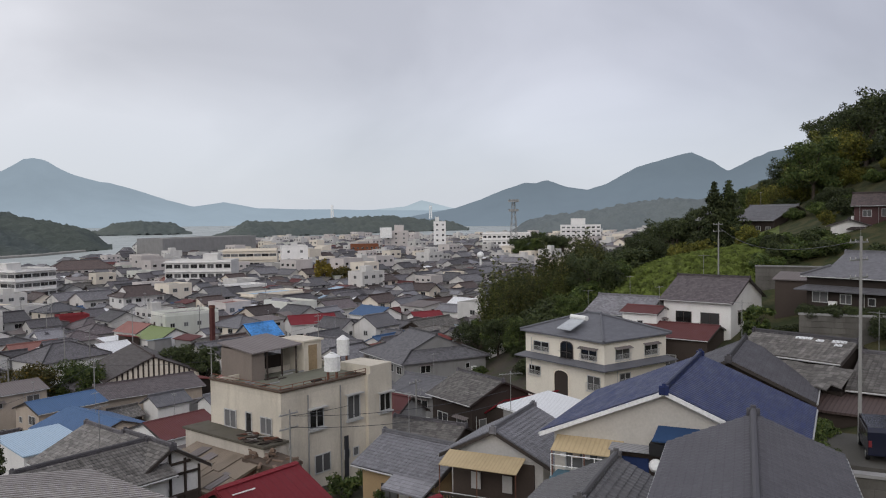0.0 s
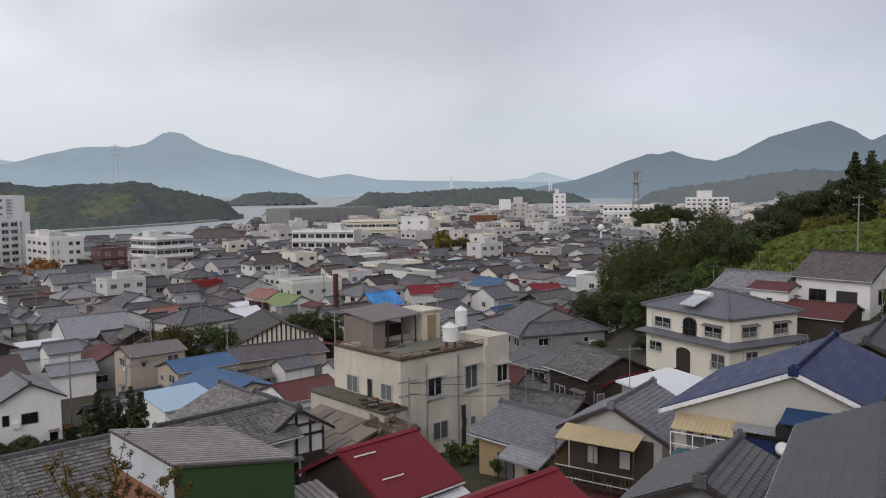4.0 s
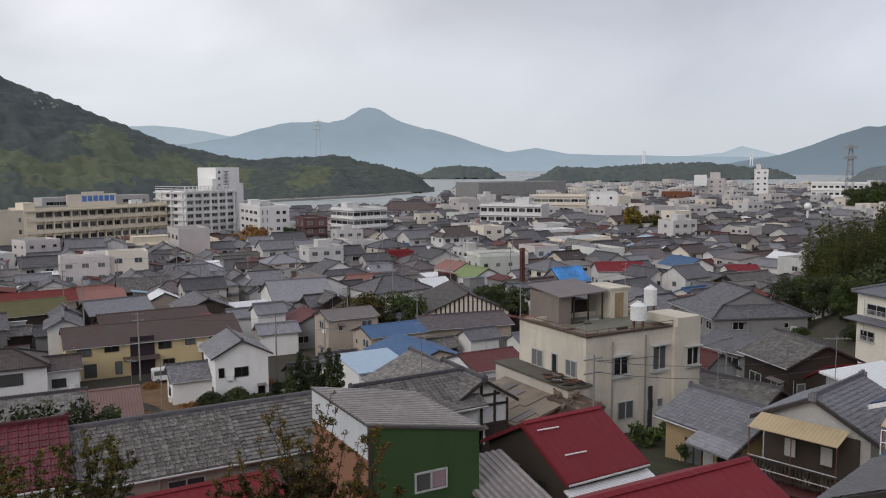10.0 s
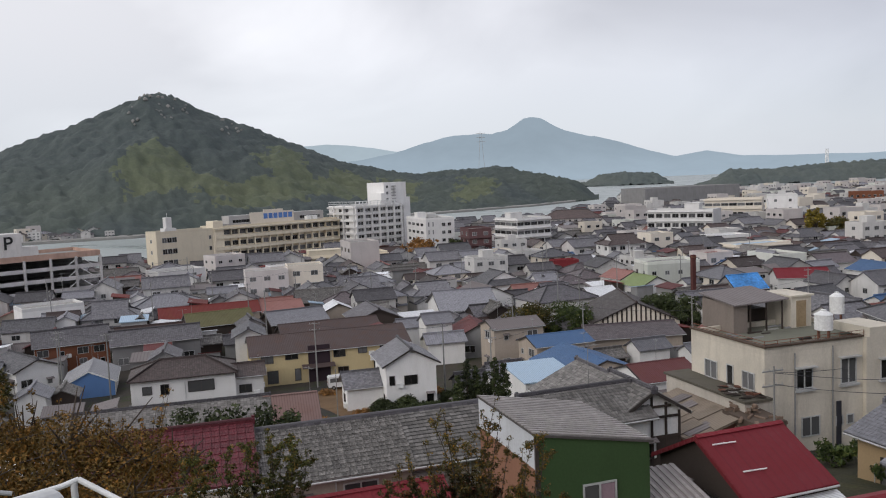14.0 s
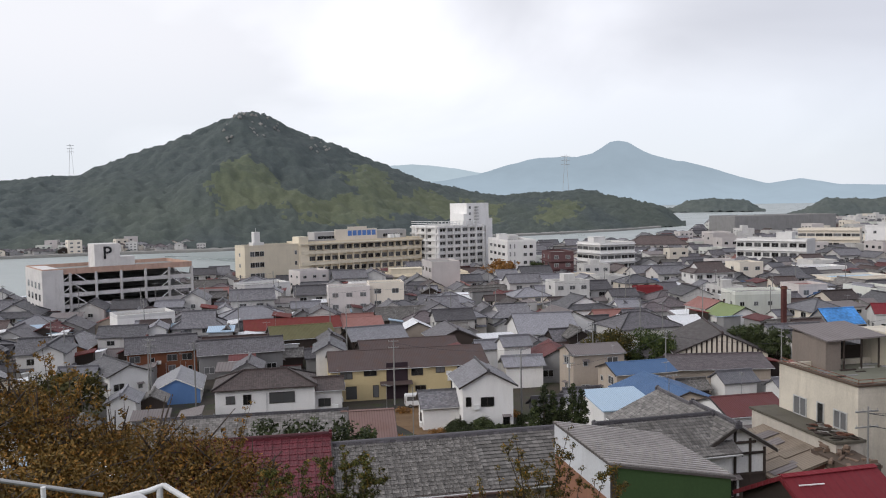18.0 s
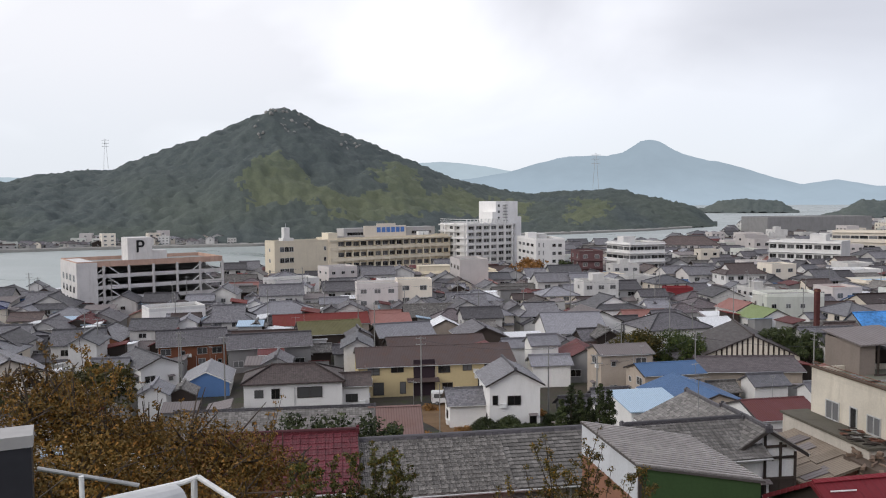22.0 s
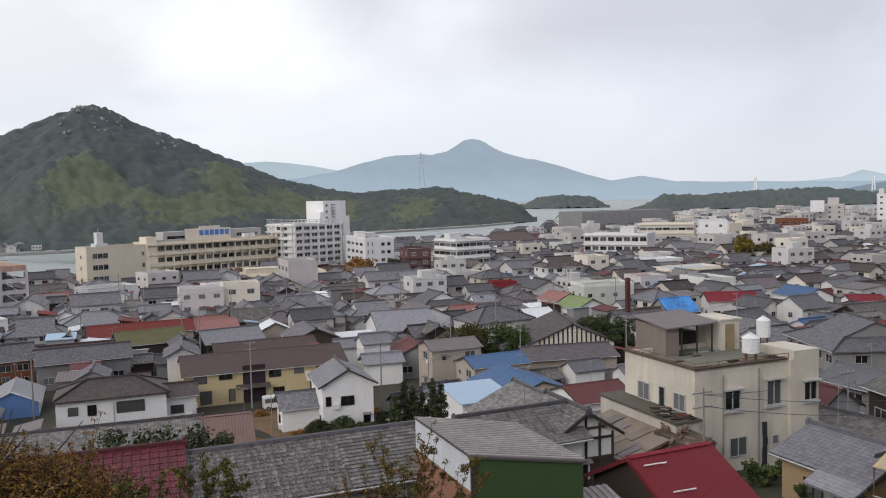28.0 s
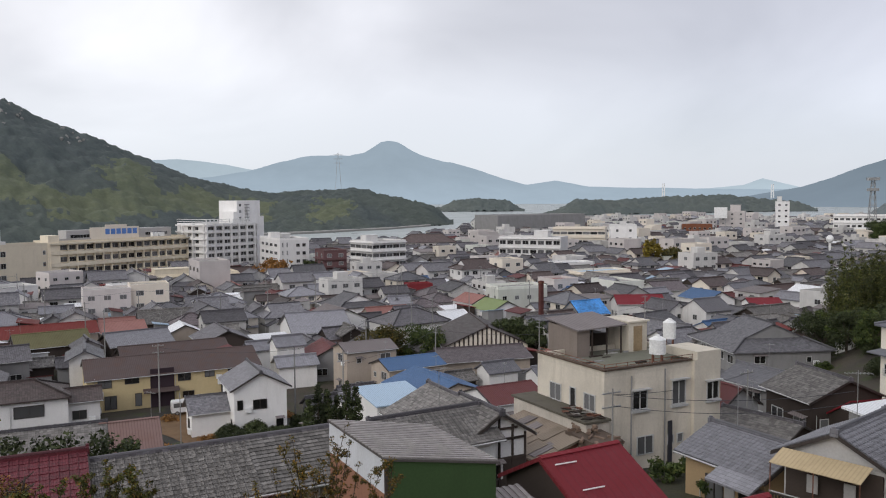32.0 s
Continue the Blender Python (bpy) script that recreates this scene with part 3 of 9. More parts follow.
def wooded_hill(name, label, ridge, near_shore, depth, crown, mats, seed, az0, az1, step):
    """A hill across the water. ridge: height over azimuth; near_shore: its waterline; depth: from waterline to ridge."""
    rng = np.random.default_rng(seed)

    def height(az, k):
        h = interp(ridge, az) * (1 - smooth01(az1 - 2.5, az1, az)) * smooth01(az0, az0 + 1.2, az)
        prof = smooth01(-0.35, 1.0, k) if k <= 1 else 1 - smooth01(1.0, 2.4, k)
        x, y = polar(az, 1000 + k * 300)
        lump = noise.fractal(Vector((x * 0.012, y * 0.012, seed)), 0.9, 2.0, 5)
        base = smooth01(-0.35, 1.0, 0)
        return -2 + (h + 2) * max(0.0, (prof - base) / (1 - base)) + lump * h * 0.09 * min(1, k * 3) * (1 if k < 0.9 else 0.3)

    def sheet_of(ks, azs, lift):
        verts, faces = [], []
        for k in ks:
            for az in azs:
                x, y = polar(az, interp(near_shore, az) + k * interp(depth, az))
                verts.append((x, y, height(az, k) + lift(x, y)))
        m = len(azs)
        for i in range(len(ks) - 1):
            for j in range(m - 1):
                faces.append((i * m + j, i * m + j + 1, i * m + m + j + 1, i * m + m + j))
        me = bpy.data.meshes.new(name)
        me.from_pydata(verts, [], faces)
        me.polygons.foreach_set("use_smooth", [True] * len(faces))
        for mt in mats:
            me.materials.append(mt)
        return me

    def crowns(x, y):
        """Rounded tree crowns of two sizes, some standing taller than the rest."""
        a = noise.voronoi(Vector((x / crown, y / crown, seed)))[0][0]
        b = noise.voronoi(Vector((x / crown * 0.42, y / crown * 0.42, seed + 3)))[0][0]
        return crown * (0.42 * (1 - 1.6 * a * a) + 0.55 * (0.6 - 1.3 * b * b)) + crown * 0.35 * noise.fractal(Vector((x, y, seed)) * (0.9 / crown), 0.9, 2.0, 3)

    low = [-0.05, 0, 0.04, 0.1, 0.18, 0.28, 0.38, 0.48, 0.58, 0.68, 0.78, 0.88, 0.95, 1.0, 1.1, 1.3, 1.6, 2.0, 2.4]
    tagged(new(name, sheet_of(low, np.arange(az0, az1 + 0.25, 0.5), lambda x, y: -crown * 0.8)), label, "hill", kind="structure")
    ks = np.linspace(0.004, 1.12, max(24, int(interp(depth, (az0 + az1) / 2) / crown * 2.3)))
    azs = np.arange(az0, az1 + step / 2, step)
    me = sheet_of(ks, azs, crowns)
    if len(mats) > 1:
        stand = []
        for k in ks[:-1]:
            for az in azs[:-1]:
                x, y = polar(az, interp(near_shore, az) + k * interp(depth, az))
                light = max(1 - ((az - a) / wa) ** 2 - ((k - b) / wb) ** 2 for a, b, wa, wb in STANDS) + 1.5 * noise.fractal(Vector((x * 0.02, y * 0.02, 4)), 0.8, 2.0, 3) + 0.35 * noise.cell(Vector((x / crown, y / crown, 2)))
                stand.append(1 if light > 0.3 else 0)
        me.polygons.foreach_set("material_index", stand)
    tagged(new(name + "_woods", me), "dense evergreen woods covering the hill", "woods", kind="stuff")
    if name == "hill_across_inlet":
        bare = []
        for _ in range(60):
            az, k = rng.choice((46.0, 47.6, 50.2, 51.6, 53.0, 53.6)) + rng.normal() * 0.5, rng.uniform(0.62, 0.93)
            x, y = polar(az, interp(near_shore, az) + k * interp(depth, az))
            r = rng.uniform(0.9, 2.4)
            bare.append((x, y, height(az, k) + 2.4, r))
        boulders("bare_rocks", bare, ROCK, "pale bare rocks among trees near the summit", 3)


ISLE_RIDGE = [(22.4, 6), (24, 18), (25.6, 25), (27.5, 31), (29.4, 38), (32, 35), (35, 33), (36.8, 37), (40.3, 51), (44.3, 77), (47, 94), (49.7, 110), (51.3, 119), (52.6, 122), (54, 117), (55.4, 106), (57, 92), (59.3, 82), (62.9, 60), (67.5, 54), (69.3, 46), (73, 40), (80, 30)]
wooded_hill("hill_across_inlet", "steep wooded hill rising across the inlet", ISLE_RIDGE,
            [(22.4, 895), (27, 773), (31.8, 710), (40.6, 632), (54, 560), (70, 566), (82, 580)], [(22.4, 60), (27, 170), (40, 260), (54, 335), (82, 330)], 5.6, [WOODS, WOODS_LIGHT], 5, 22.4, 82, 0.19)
wooded_hill("small_island", "low wooded island in the inlet", [(17.3, 8), (18.5, 19), (20.5, 25), (22.5, 20), (24, 12)], [(17, 1690), (24, 1690)], [(17, 70), (24, 70)], 7.5, [WOODS_FAR_HAZY], 8, 17.4, 24.4, 0.1)
wooded_hill("low_hill_beyond_town", "low wooded hill beyond the town", [(-2, 8), (0.9, 17), (3.9, 28), (8, 25), (11, 20), (14, 22), (15.5, 12)], [(-2, 1640), (1, 1600), (8, 1400), (16, 1240)], [(-2, 120), (16, 120)], 7.5, [WOODS_FAR_HAZY], 9, -1.5, 16.2, 0.12)

wooded_hill("low_hill_inland", "low wooded hill behind the inland streets", [(-26, 40), (-22, 40), (-17, 45), (-14.5, 46), (-11, 35), (-9, 30), (-7, 26), (-4.5, 14)], [(-26, 1010), (-4, 1060)], [(-26, 110), (-4, 90)], 6.5, [WOODS_INLAND_HAZY], 12, -27, -3.4, 0.16)
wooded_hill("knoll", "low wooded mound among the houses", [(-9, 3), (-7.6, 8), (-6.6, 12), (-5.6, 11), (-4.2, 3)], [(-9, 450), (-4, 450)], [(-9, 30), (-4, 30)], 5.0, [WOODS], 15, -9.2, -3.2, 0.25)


def far_range(name, ridge, r, label, mats, az0, az1, seed):
    """A mountain range kilometres away."""
    verts, faces = [], []
    azs = np.arange(az0, az1 + 0.1, 0.2)
    ks = np.linspace(0, 1, 10)
    for k in ks:
        for az in azs:
            h = interp(ridge, az)
            wob = noise.fractal(Vector((az * 0.55, k * 1.5, seed)), 0.8, 2.0, 6)
            x, y = polar(az, r - 500 * (1 - k))
            verts.append((x, y, -5 + (h + 5) * k ** 1.15 + wob * h * 0.05 * (0.5 + k * (1 - k) * 3)))
    m = len(azs)
    for i in range(len(ks) - 1):
        for j in range(m - 1):
            faces.append((i * m + j, i * m + j + 1, i * m + m + j + 1, i * m + m + j))
    me = bpy.data.meshes.new(name)
    me.from_pydata(verts, [], faces)
    me.materials.append(mats)
    me.polygons.foreach_set("use_smooth", [True] * len(faces))
    tagged(new(name, me), label, "mountains", kind="structure")


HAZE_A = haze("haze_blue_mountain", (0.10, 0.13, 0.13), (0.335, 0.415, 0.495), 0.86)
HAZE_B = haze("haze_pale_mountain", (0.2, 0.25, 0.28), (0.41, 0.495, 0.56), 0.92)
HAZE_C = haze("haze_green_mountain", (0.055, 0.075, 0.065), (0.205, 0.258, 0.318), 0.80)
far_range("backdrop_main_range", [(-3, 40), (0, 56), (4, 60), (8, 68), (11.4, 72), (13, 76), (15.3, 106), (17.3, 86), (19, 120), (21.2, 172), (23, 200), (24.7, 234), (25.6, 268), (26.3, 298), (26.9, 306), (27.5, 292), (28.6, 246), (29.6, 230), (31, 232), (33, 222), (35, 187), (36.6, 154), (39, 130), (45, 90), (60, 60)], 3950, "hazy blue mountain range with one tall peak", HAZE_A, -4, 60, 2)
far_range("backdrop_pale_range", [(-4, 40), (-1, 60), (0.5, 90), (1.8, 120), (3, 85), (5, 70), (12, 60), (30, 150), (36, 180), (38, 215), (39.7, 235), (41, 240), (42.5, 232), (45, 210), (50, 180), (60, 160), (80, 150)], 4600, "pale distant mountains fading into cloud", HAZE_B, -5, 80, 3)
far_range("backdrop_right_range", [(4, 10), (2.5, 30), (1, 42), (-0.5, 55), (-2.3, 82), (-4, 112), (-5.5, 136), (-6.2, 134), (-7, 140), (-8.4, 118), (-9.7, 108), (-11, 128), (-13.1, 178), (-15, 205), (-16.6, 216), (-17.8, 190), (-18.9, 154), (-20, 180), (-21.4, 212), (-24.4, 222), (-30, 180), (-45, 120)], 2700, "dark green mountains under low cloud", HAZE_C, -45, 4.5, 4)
# ---- builders ----
FOOT = []
WINDOWS = {}


def window_mesh(w, h, style):
    """Sliding window: frame, mullion and sill, with its two panes as a mesh of their own."""
    key = (round(w, 2), round(h, 2), style)
    if key not in WINDOWS:
        t, f, p = 0.07, Geo(), Geo()
        x = w / 2
        gr = Geo()
        xs = (-x, -x + t, -t / 2, t / 2, x - t, x) if w > 0.9 else (-x, -x + t, x - t, x)
        zs = (0, t, h - t, h)
        hole = [(i, 1) for i in ((1, 3) if w > 0.9 else (1,))]
        for i in range(len(xs) - 1):
            for j in range(3):
                a, b, c, d = xs[i], xs[i + 1], zs[j], zs[j + 1]
                if (i, j) not in hole:
                    f.poly([(a, -0.07, c), (b, -0.07, c), (b, -0.07, d), (a, -0.07, d)])
                    continue
                for p0, p1 in (((a, c), (b, c)), ((b, c), (b, d)), ((b, d), (a, d)), ((a, d), (a, c))):
                    f.poly([(p0[0], -0.07, p0[1]), (p1[0], -0.07, p1[1]), (p1[0], 0.05, p1[1]), (p0[0], 0.05, p0[1])])
        for p0, p1 in (((-x, 0), (x, 0)), ((x, 0), (x, h)), ((x, h), (-x, h)), ((-x, h), (-x, 0))):
            f.poly([(p0[0], 0.05, p0[1]), (p1[0], 0.05, p1[1]), (p1[0], -0.07, p1[1]), (p0[0], -0.07, p0[1])])
        if style == "hood":
            f.box(-x - 0.15, -0.38, h + 0.05, x + 0.15, 0.02, h + 0.13), f.box(-x - 0.15, -0.22, -0.16, x + 0.15, 0.02, -0.02)
        elif style == "grille":
            n = max(3, int(w / 0.16))
            for i in range(n + 1):
                a = -x + w * i / n
                gr.box(a - 0.012, -0.30, -0.1, a + 0.012, -0.276, 0.5 * h)
            gr.box(-x, -0.30, 0.5 * h, x, -0.26, 0.5 * h + 0.04), gr.box(-x, -0.30, -0.1, x, -0.26, -0.06)
            gr.box(-x, -0.3, -0.1, -x + 0.03, 0, -0.06), gr.box(x - 0.03, -0.3, -0.1, x, 0, -0.06)
        p.box(-x + t, -0.02, t, x - t, 0.03, h - t)
        WINDOWS[key] = (f.data("window", FRAME_DARK if style == "dark" else ALU), p.data("pane", GLASS), gr.data("grille", ALU) if gr.f else None)
    return WINDOWS[key]


ONEPIECE = {}


def far_window_mesh(w, h):
    key = (round(w, 2), round(h, 2))
    if key not in ONEPIECE:
        g_ = Geo()
        x = w / 2
        xs, zs = (-x, -x + 0.08, -0.03, 0.03, x - 0.08, x), (0, 0.08, h - 0.08, h)
        for i in range(5):
            for j in range(3):
                g_.poly([(xs[i], -0.06, zs[j]), (xs[i + 1], -0.06, zs[j]), (xs[i + 1], -0.06, zs[j + 1]), (xs[i], -0.06, zs[j + 1])], None, 1 if j == 1 and i in (1, 3) else 0)
        for a, b in (((-x, 0), (x, 0)), ((x, 0), (x, h)), ((x, h), (-x, h)), ((-x, h), (-x, 0))):
            g_.poly([(a[0], -0.06, a[1]), (a[0], 0.05, a[1]), (b[0], 0.05, b[1]), (b[0], -0.06, b[1])])
        ONEPIECE[key] = g_.data("window", [ALU, GLASS])
    return ONEPIECE[key]


TURN = {"F": 0, "R": 90, "B": 180, "L": 270}


def add_window(par, side, u, z, w, h, hx, hy, style="plain", far=False):
    """A window in the wall of a box 2 hx by 2 hy: u metres along the side, sill z over the base."""
    a = TURN[side]
    d = hy if side in "FB" else hx
    m = pose(0, 0, 0, 0, 0, a) @ pose(u, -d, z)
    if far:
        return part("window", far_window_mesh(w, h), None, par, m=m)
    f, p, gr = window_mesh(w, h, style)
    ob = part("window", f, None, par, m=m)
    part("pane", p, None, ob, "dark glass pane")
    if gr:
        part("grille", gr, None, ob)["kind"] = "stuff"
    return ob


def tile_relief(g_, L, slope_len, at, amp=1.0, pitch=0.3, course=0.27):
    """Rows of wavy tiles, each course lapping the next. at(u, v, h): the place u along, v down the slope, h above it."""
    cols, rows = max(2, round(L / pitch)), max(2, round(slope_len / course))
    pu, cv = L / cols, slope_len / rows
    prof = ((0.0, 0.008), (0.25, 0.0), (0.5, 0.006), (0.78, 0.02))
    for r in range(rows):
        v0, v1 = r * cv, (r + 1) * cv + 0.025
        base = len(g_.v)
        k = 0
        us = [-L / 2 + (c + q) * pu for c in range(cols) for q, _ in prof] + [L / 2]
        hs = [h * amp for c in range(cols) for _, h in prof] + [0.015 * amp]
        jig = 0.006 * math.sin(r * 12.9)
        for u, h in zip(us, hs):
            g_.v.append(at(u, v0, h + 0.01 + jig)), g_.v.append(at(u, v1, h + 0.01 + 0.035 * amp + jig))
            k += 1
        for i in range(k - 1):
            a = base + 2 * i
            g_.f.append((a, a + 1, a + 3, a + 2))
            g_.uv.extend(((us[i], v0), (us[i], v1), (us[i + 1], v1), (us[i + 1], v0)))
            g_.m.append(0)


def roof_gable(L, W, he, hr, relief=False, th=0.16):
    g_ = Geo()
    sl = math.hypot(W / 2, hr - he)
    cy, cz = (W / 2) / sl, (hr - he) / sl
    for s in (-1, 1):
        pts = [(-L / 2, s * W / 2, he), (L / 2, s * W / 2, he), (L / 2, 0, hr), (-L / 2, 0, hr)]
        uv = [(0, sl), (L, sl), (L, 0), (0, 0)]
        if s > 0:
            pts, uv = pts[::-1], uv[::-1]
        g_.slab(pts, th, 0, uv, 0)
    return g_


def tile_courses(L, W, he, hr, skip=None, part_from=None, amp=1.0):
    """All courses of a gable roof, as one joined layer over the roof boards."""
    g_ = Geo()
    sl = math.hypot(W / 2, hr - he)
    cy, cz = (W / 2) / sl, (hr - he) / sl
    for s in (-1, 1):
        if s == skip and part_from is not None and L / 2 - part_from > 0.3:
            n_, mid = L / 2 - part_from, (L / 2 + part_from) / 2
            tile_relief(g_, n_, sl, lambda u, v, h: (u + mid, -v * cy - h * cz, hr - v * cz + h * cy), amp)
        if s != skip:
            tile_relief(g_, L, sl, lambda u, v, h, s=s: (u * -s, s * v * cy + s * h * cz, hr - v * cz + h * cy), amp)
    return g_


TILE_PIECE = {}


def tile_pieces(top, L, W, he, hr, s, roof, pitch, course):
    """The courses of one slope as single tiles, each an object of its own on one shared mesh."""
    sl = math.hypot(W / 2, hr - he)
    th = math.atan2(hr - he, W / 2)
    cols, rows = max(2, round(L / pitch)), max(2, round(sl / course))
    pu, cv = L / cols, sl / rows
    g_ = Geo()
    prof = ((-0.5, 0.0), (-0.3, 0.012), (-0.05, 0.0), (0.25, 0.012), (0.42, 0.04), (0.5, 0.03))
    for (a, h0), (b, h1) in zip(prof, prof[1:]):
        p = [(a * pu * 0.985, -cv * 0.52, h0 + 0.036), (b * pu * 0.985, -cv * 0.52, h1 + 0.036), (b * pu * 0.985, cv * 0.5, h1 + 0.008), (a * pu * 0.985, cv * 0.5, h0 + 0.008)]
        g_.poly(p, [(a, 0.5), (b, 0.5), (b, 0.1), (a, 0.1)])
        g_.poly([(p[0][0], p[0][1], 0.0), (p[1][0], p[1][1], 0.0), p[1], p[0]])
    me = g_.data("tile", roof)
    cols = min(cols, 300 // rows)
    base = pose(0, 0, 0, 0, 0, 0 if s < 0 else 180)
    for r in range(rows):
        for c in range(cols):
            v = (r + 0.5) * cv
            m = base @ pose(-L / 2 + (c + 0.5) * pu, -v * math.cos(th), hr - v * math.sin(th) + 0.004, math.degrees(th), 0, 0) @ pose(0, 0, 0.002 * ((r * 7 + c * 5) % 4))
            part("tile", me, None, top, m=m)



def roof_hip(L, W, he, hr, th=0.16):
    g_ = Geo()
    k = max(0.05, (L - W) / 2)
    sl = math.hypot(W / 2, hr - he)
    a, b, c, d = (-L / 2, -W / 2, he), (L / 2, -W / 2, he), (L / 2, W / 2, he), (-L / 2, W / 2, he)
    p, q = (-k, 0, hr), (k, 0, hr)
    g_.slab([a, b, q, p], th, 0, [(-L / 2, sl), (L / 2, sl), (k, 0), (-k, 0)], 0)
    g_.slab([c, d, p, q], th, 0, [(-L / 2, sl), (L / 2, sl), (k, 0), (-k, 0)], 0)
    g_.slab([b, c, q], th, 0, [(-W / 2, sl), (W / 2, sl), (0, 0)], 0)
    g_.slab([d, a, p], th, 0, [(-W / 2, sl), (W / 2, sl), (0, 0)], 0)
    return g_


def roof_irimoya(L, W, he, hr, th=0.16, k=0.42):
    g_ = Geo()
    hk, yk, xk = he + k * (hr - he), W / 2 * (1 - k), L / 2 - k * W / 2
    sl = math.hypot(W / 2, hr - he)
    for s in (1, -1):
        def f(x, y, z):
            return (x * s, y * s, z)
        g_.slab([f(-L / 2, -W / 2, he), f(L / 2, -W / 2, he), f(xk, -yk, hk), f(-xk, -yk, hk)], th, 0, [(-L / 2, sl), (L / 2, sl), (xk, sl * (1 - k)), (-xk, sl * (1 - k))], 0)
        g_.slab([f(-xk, -yk, hk), f(xk, -yk, hk), f(xk, 0, hr), f(-xk, 0, hr)], th, 0, [(-xk, sl * (1 - k)), (xk, sl * (1 - k)), (xk, 0), (-xk, 0)], 0)
        g_.slab([f(L / 2, -W / 2, he), f(L / 2, W / 2, he), f(xk - 0.5, yk, hk), f(xk - 0.5, -yk, hk)], th, 0, [(-W / 2, sl), (W / 2, sl), (yk, sl * (1 - k)), (-yk, sl * (1 - k))], 0)
    return g_


def roof_shed(L, W, he, hr, th=0.14):
    g_ = Geo()
    sl = math.hypot(W, hr - he)
    g_.slab([(-L / 2, -W / 2, he), (L / 2, -W / 2, he), (L / 2, W / 2, hr), (-L / 2, W / 2, hr)], th, 0, [(0, sl), (L, sl), (L, 0), (0, 0)], 0)
    return g_


def ridge_cap(L, hr, tiled):
    g_ = Geo()
    if tiled:
        g_.box(-L / 2, -0.11, hr - 0.1, L / 2, 0.11, hr + 0.11)
        g_.bar((-L / 2, 0, hr + 0.13), (L / 2, 0, hr + 0.13), 0.1, n=8)
        for s in (-1, 1):
            g_.box(s * L / 2 - 0.08, -0.2, hr - 0.2, s * L / 2 + 0.08, 0.2, hr + 0.2)
            g_.box(s * L / 2 - 0.07, -0.08, hr + 0.2, s * L / 2 + 0.07, 0.08, hr + 0.3)
    else:
        g_.slab([(-L / 2, -0.2, hr - 0.02), (L / 2, -0.2, hr - 0.02), (L / 2, 0, hr + 0.07), (-L / 2, 0, hr + 0.07)], 0.03)
        g_.slab([(-L / 2, 0, hr + 0.07), (L / 2, 0, hr + 0.07), (L / 2, 0.2, hr - 0.02), (-L / 2, 0.2, hr - 0.02)], 0.03)
    return g_


def walls(kind, L, W, he, hr, ov, ovg, sink=3.5):
    """The body of a house under its roof."""
    g_ = Geo()
    x, y = L / 2 - ovg, W / 2 - ov
    if kind in ("gable", "irimoya"):
        pitch = (hr - he) / (W / 2)
        zt, za = he + ov * pitch - 0.12, hr - 0.14
        if kind == "irimoya":
            xi = L / 2 - 0.42 * W / 2 - 0.25
            zk, yk = he + 0.42 * (hr - he), W / 2 * 0.58
            g_.box(-x, -y, -sink, x, y, zt)
            for s in (-1, 1):
                tri = [(s * xi, -yk, zk - 0.1), (s * xi, yk, zk - 0.1), (s * xi, 0, hr - 0.15)]
                g_.poly(tri if s > 0 else tri[::-1])
        else:
            for s in (-1, 1):
                pts = [(s * x, -y, -sink), (s * x, y, -sink), (s * x, y, zt), (s * x, 0, za), (s * x, -y, zt)]
                g_.poly(pts if s > 0 else pts[::-1])
                side = [(-x, s * y, -sink), (x, s * y, -sink), (x, s * y, zt), (-x, s * y, zt)]
                g_.poly(side if s < 0 else side[::-1])
    elif kind == "shed":
        pitch = (hr - he) / W
        z0, z1 = he + ov * pitch - 0.1, hr - ov * pitch - 0.1
        for s in (-1, 1):
            pts = [(s * x, -y, -sink), (s * x, y, -sink), (s * x, y, z1), (s * x, -y, z0)]
            g_.poly(pts if s > 0 else pts[::-1])
        g_.poly([(-x, -y, -sink), (x, -y, -sink), (x, -y, z0), (-x, -y, z0)])
        g_.poly([(x, y, -sink), (-x, y, -sink), (-x, y, z1), (x, y, z1)])
    else:
        g_.box(-x, -y, -sink, x, y, he - 0.02)
    return g_


def gutter(L, W, he):
    both = []
    for s in (-1, 1):
        g_ = Geo()
        g_.bar((-L / 2, s * (W / 2 + 0.05), he - 0.1), (L / 2, s * (W / 2 + 0.05), he - 0.1), 0.055, n=6)
        both.append(g_)
    return both


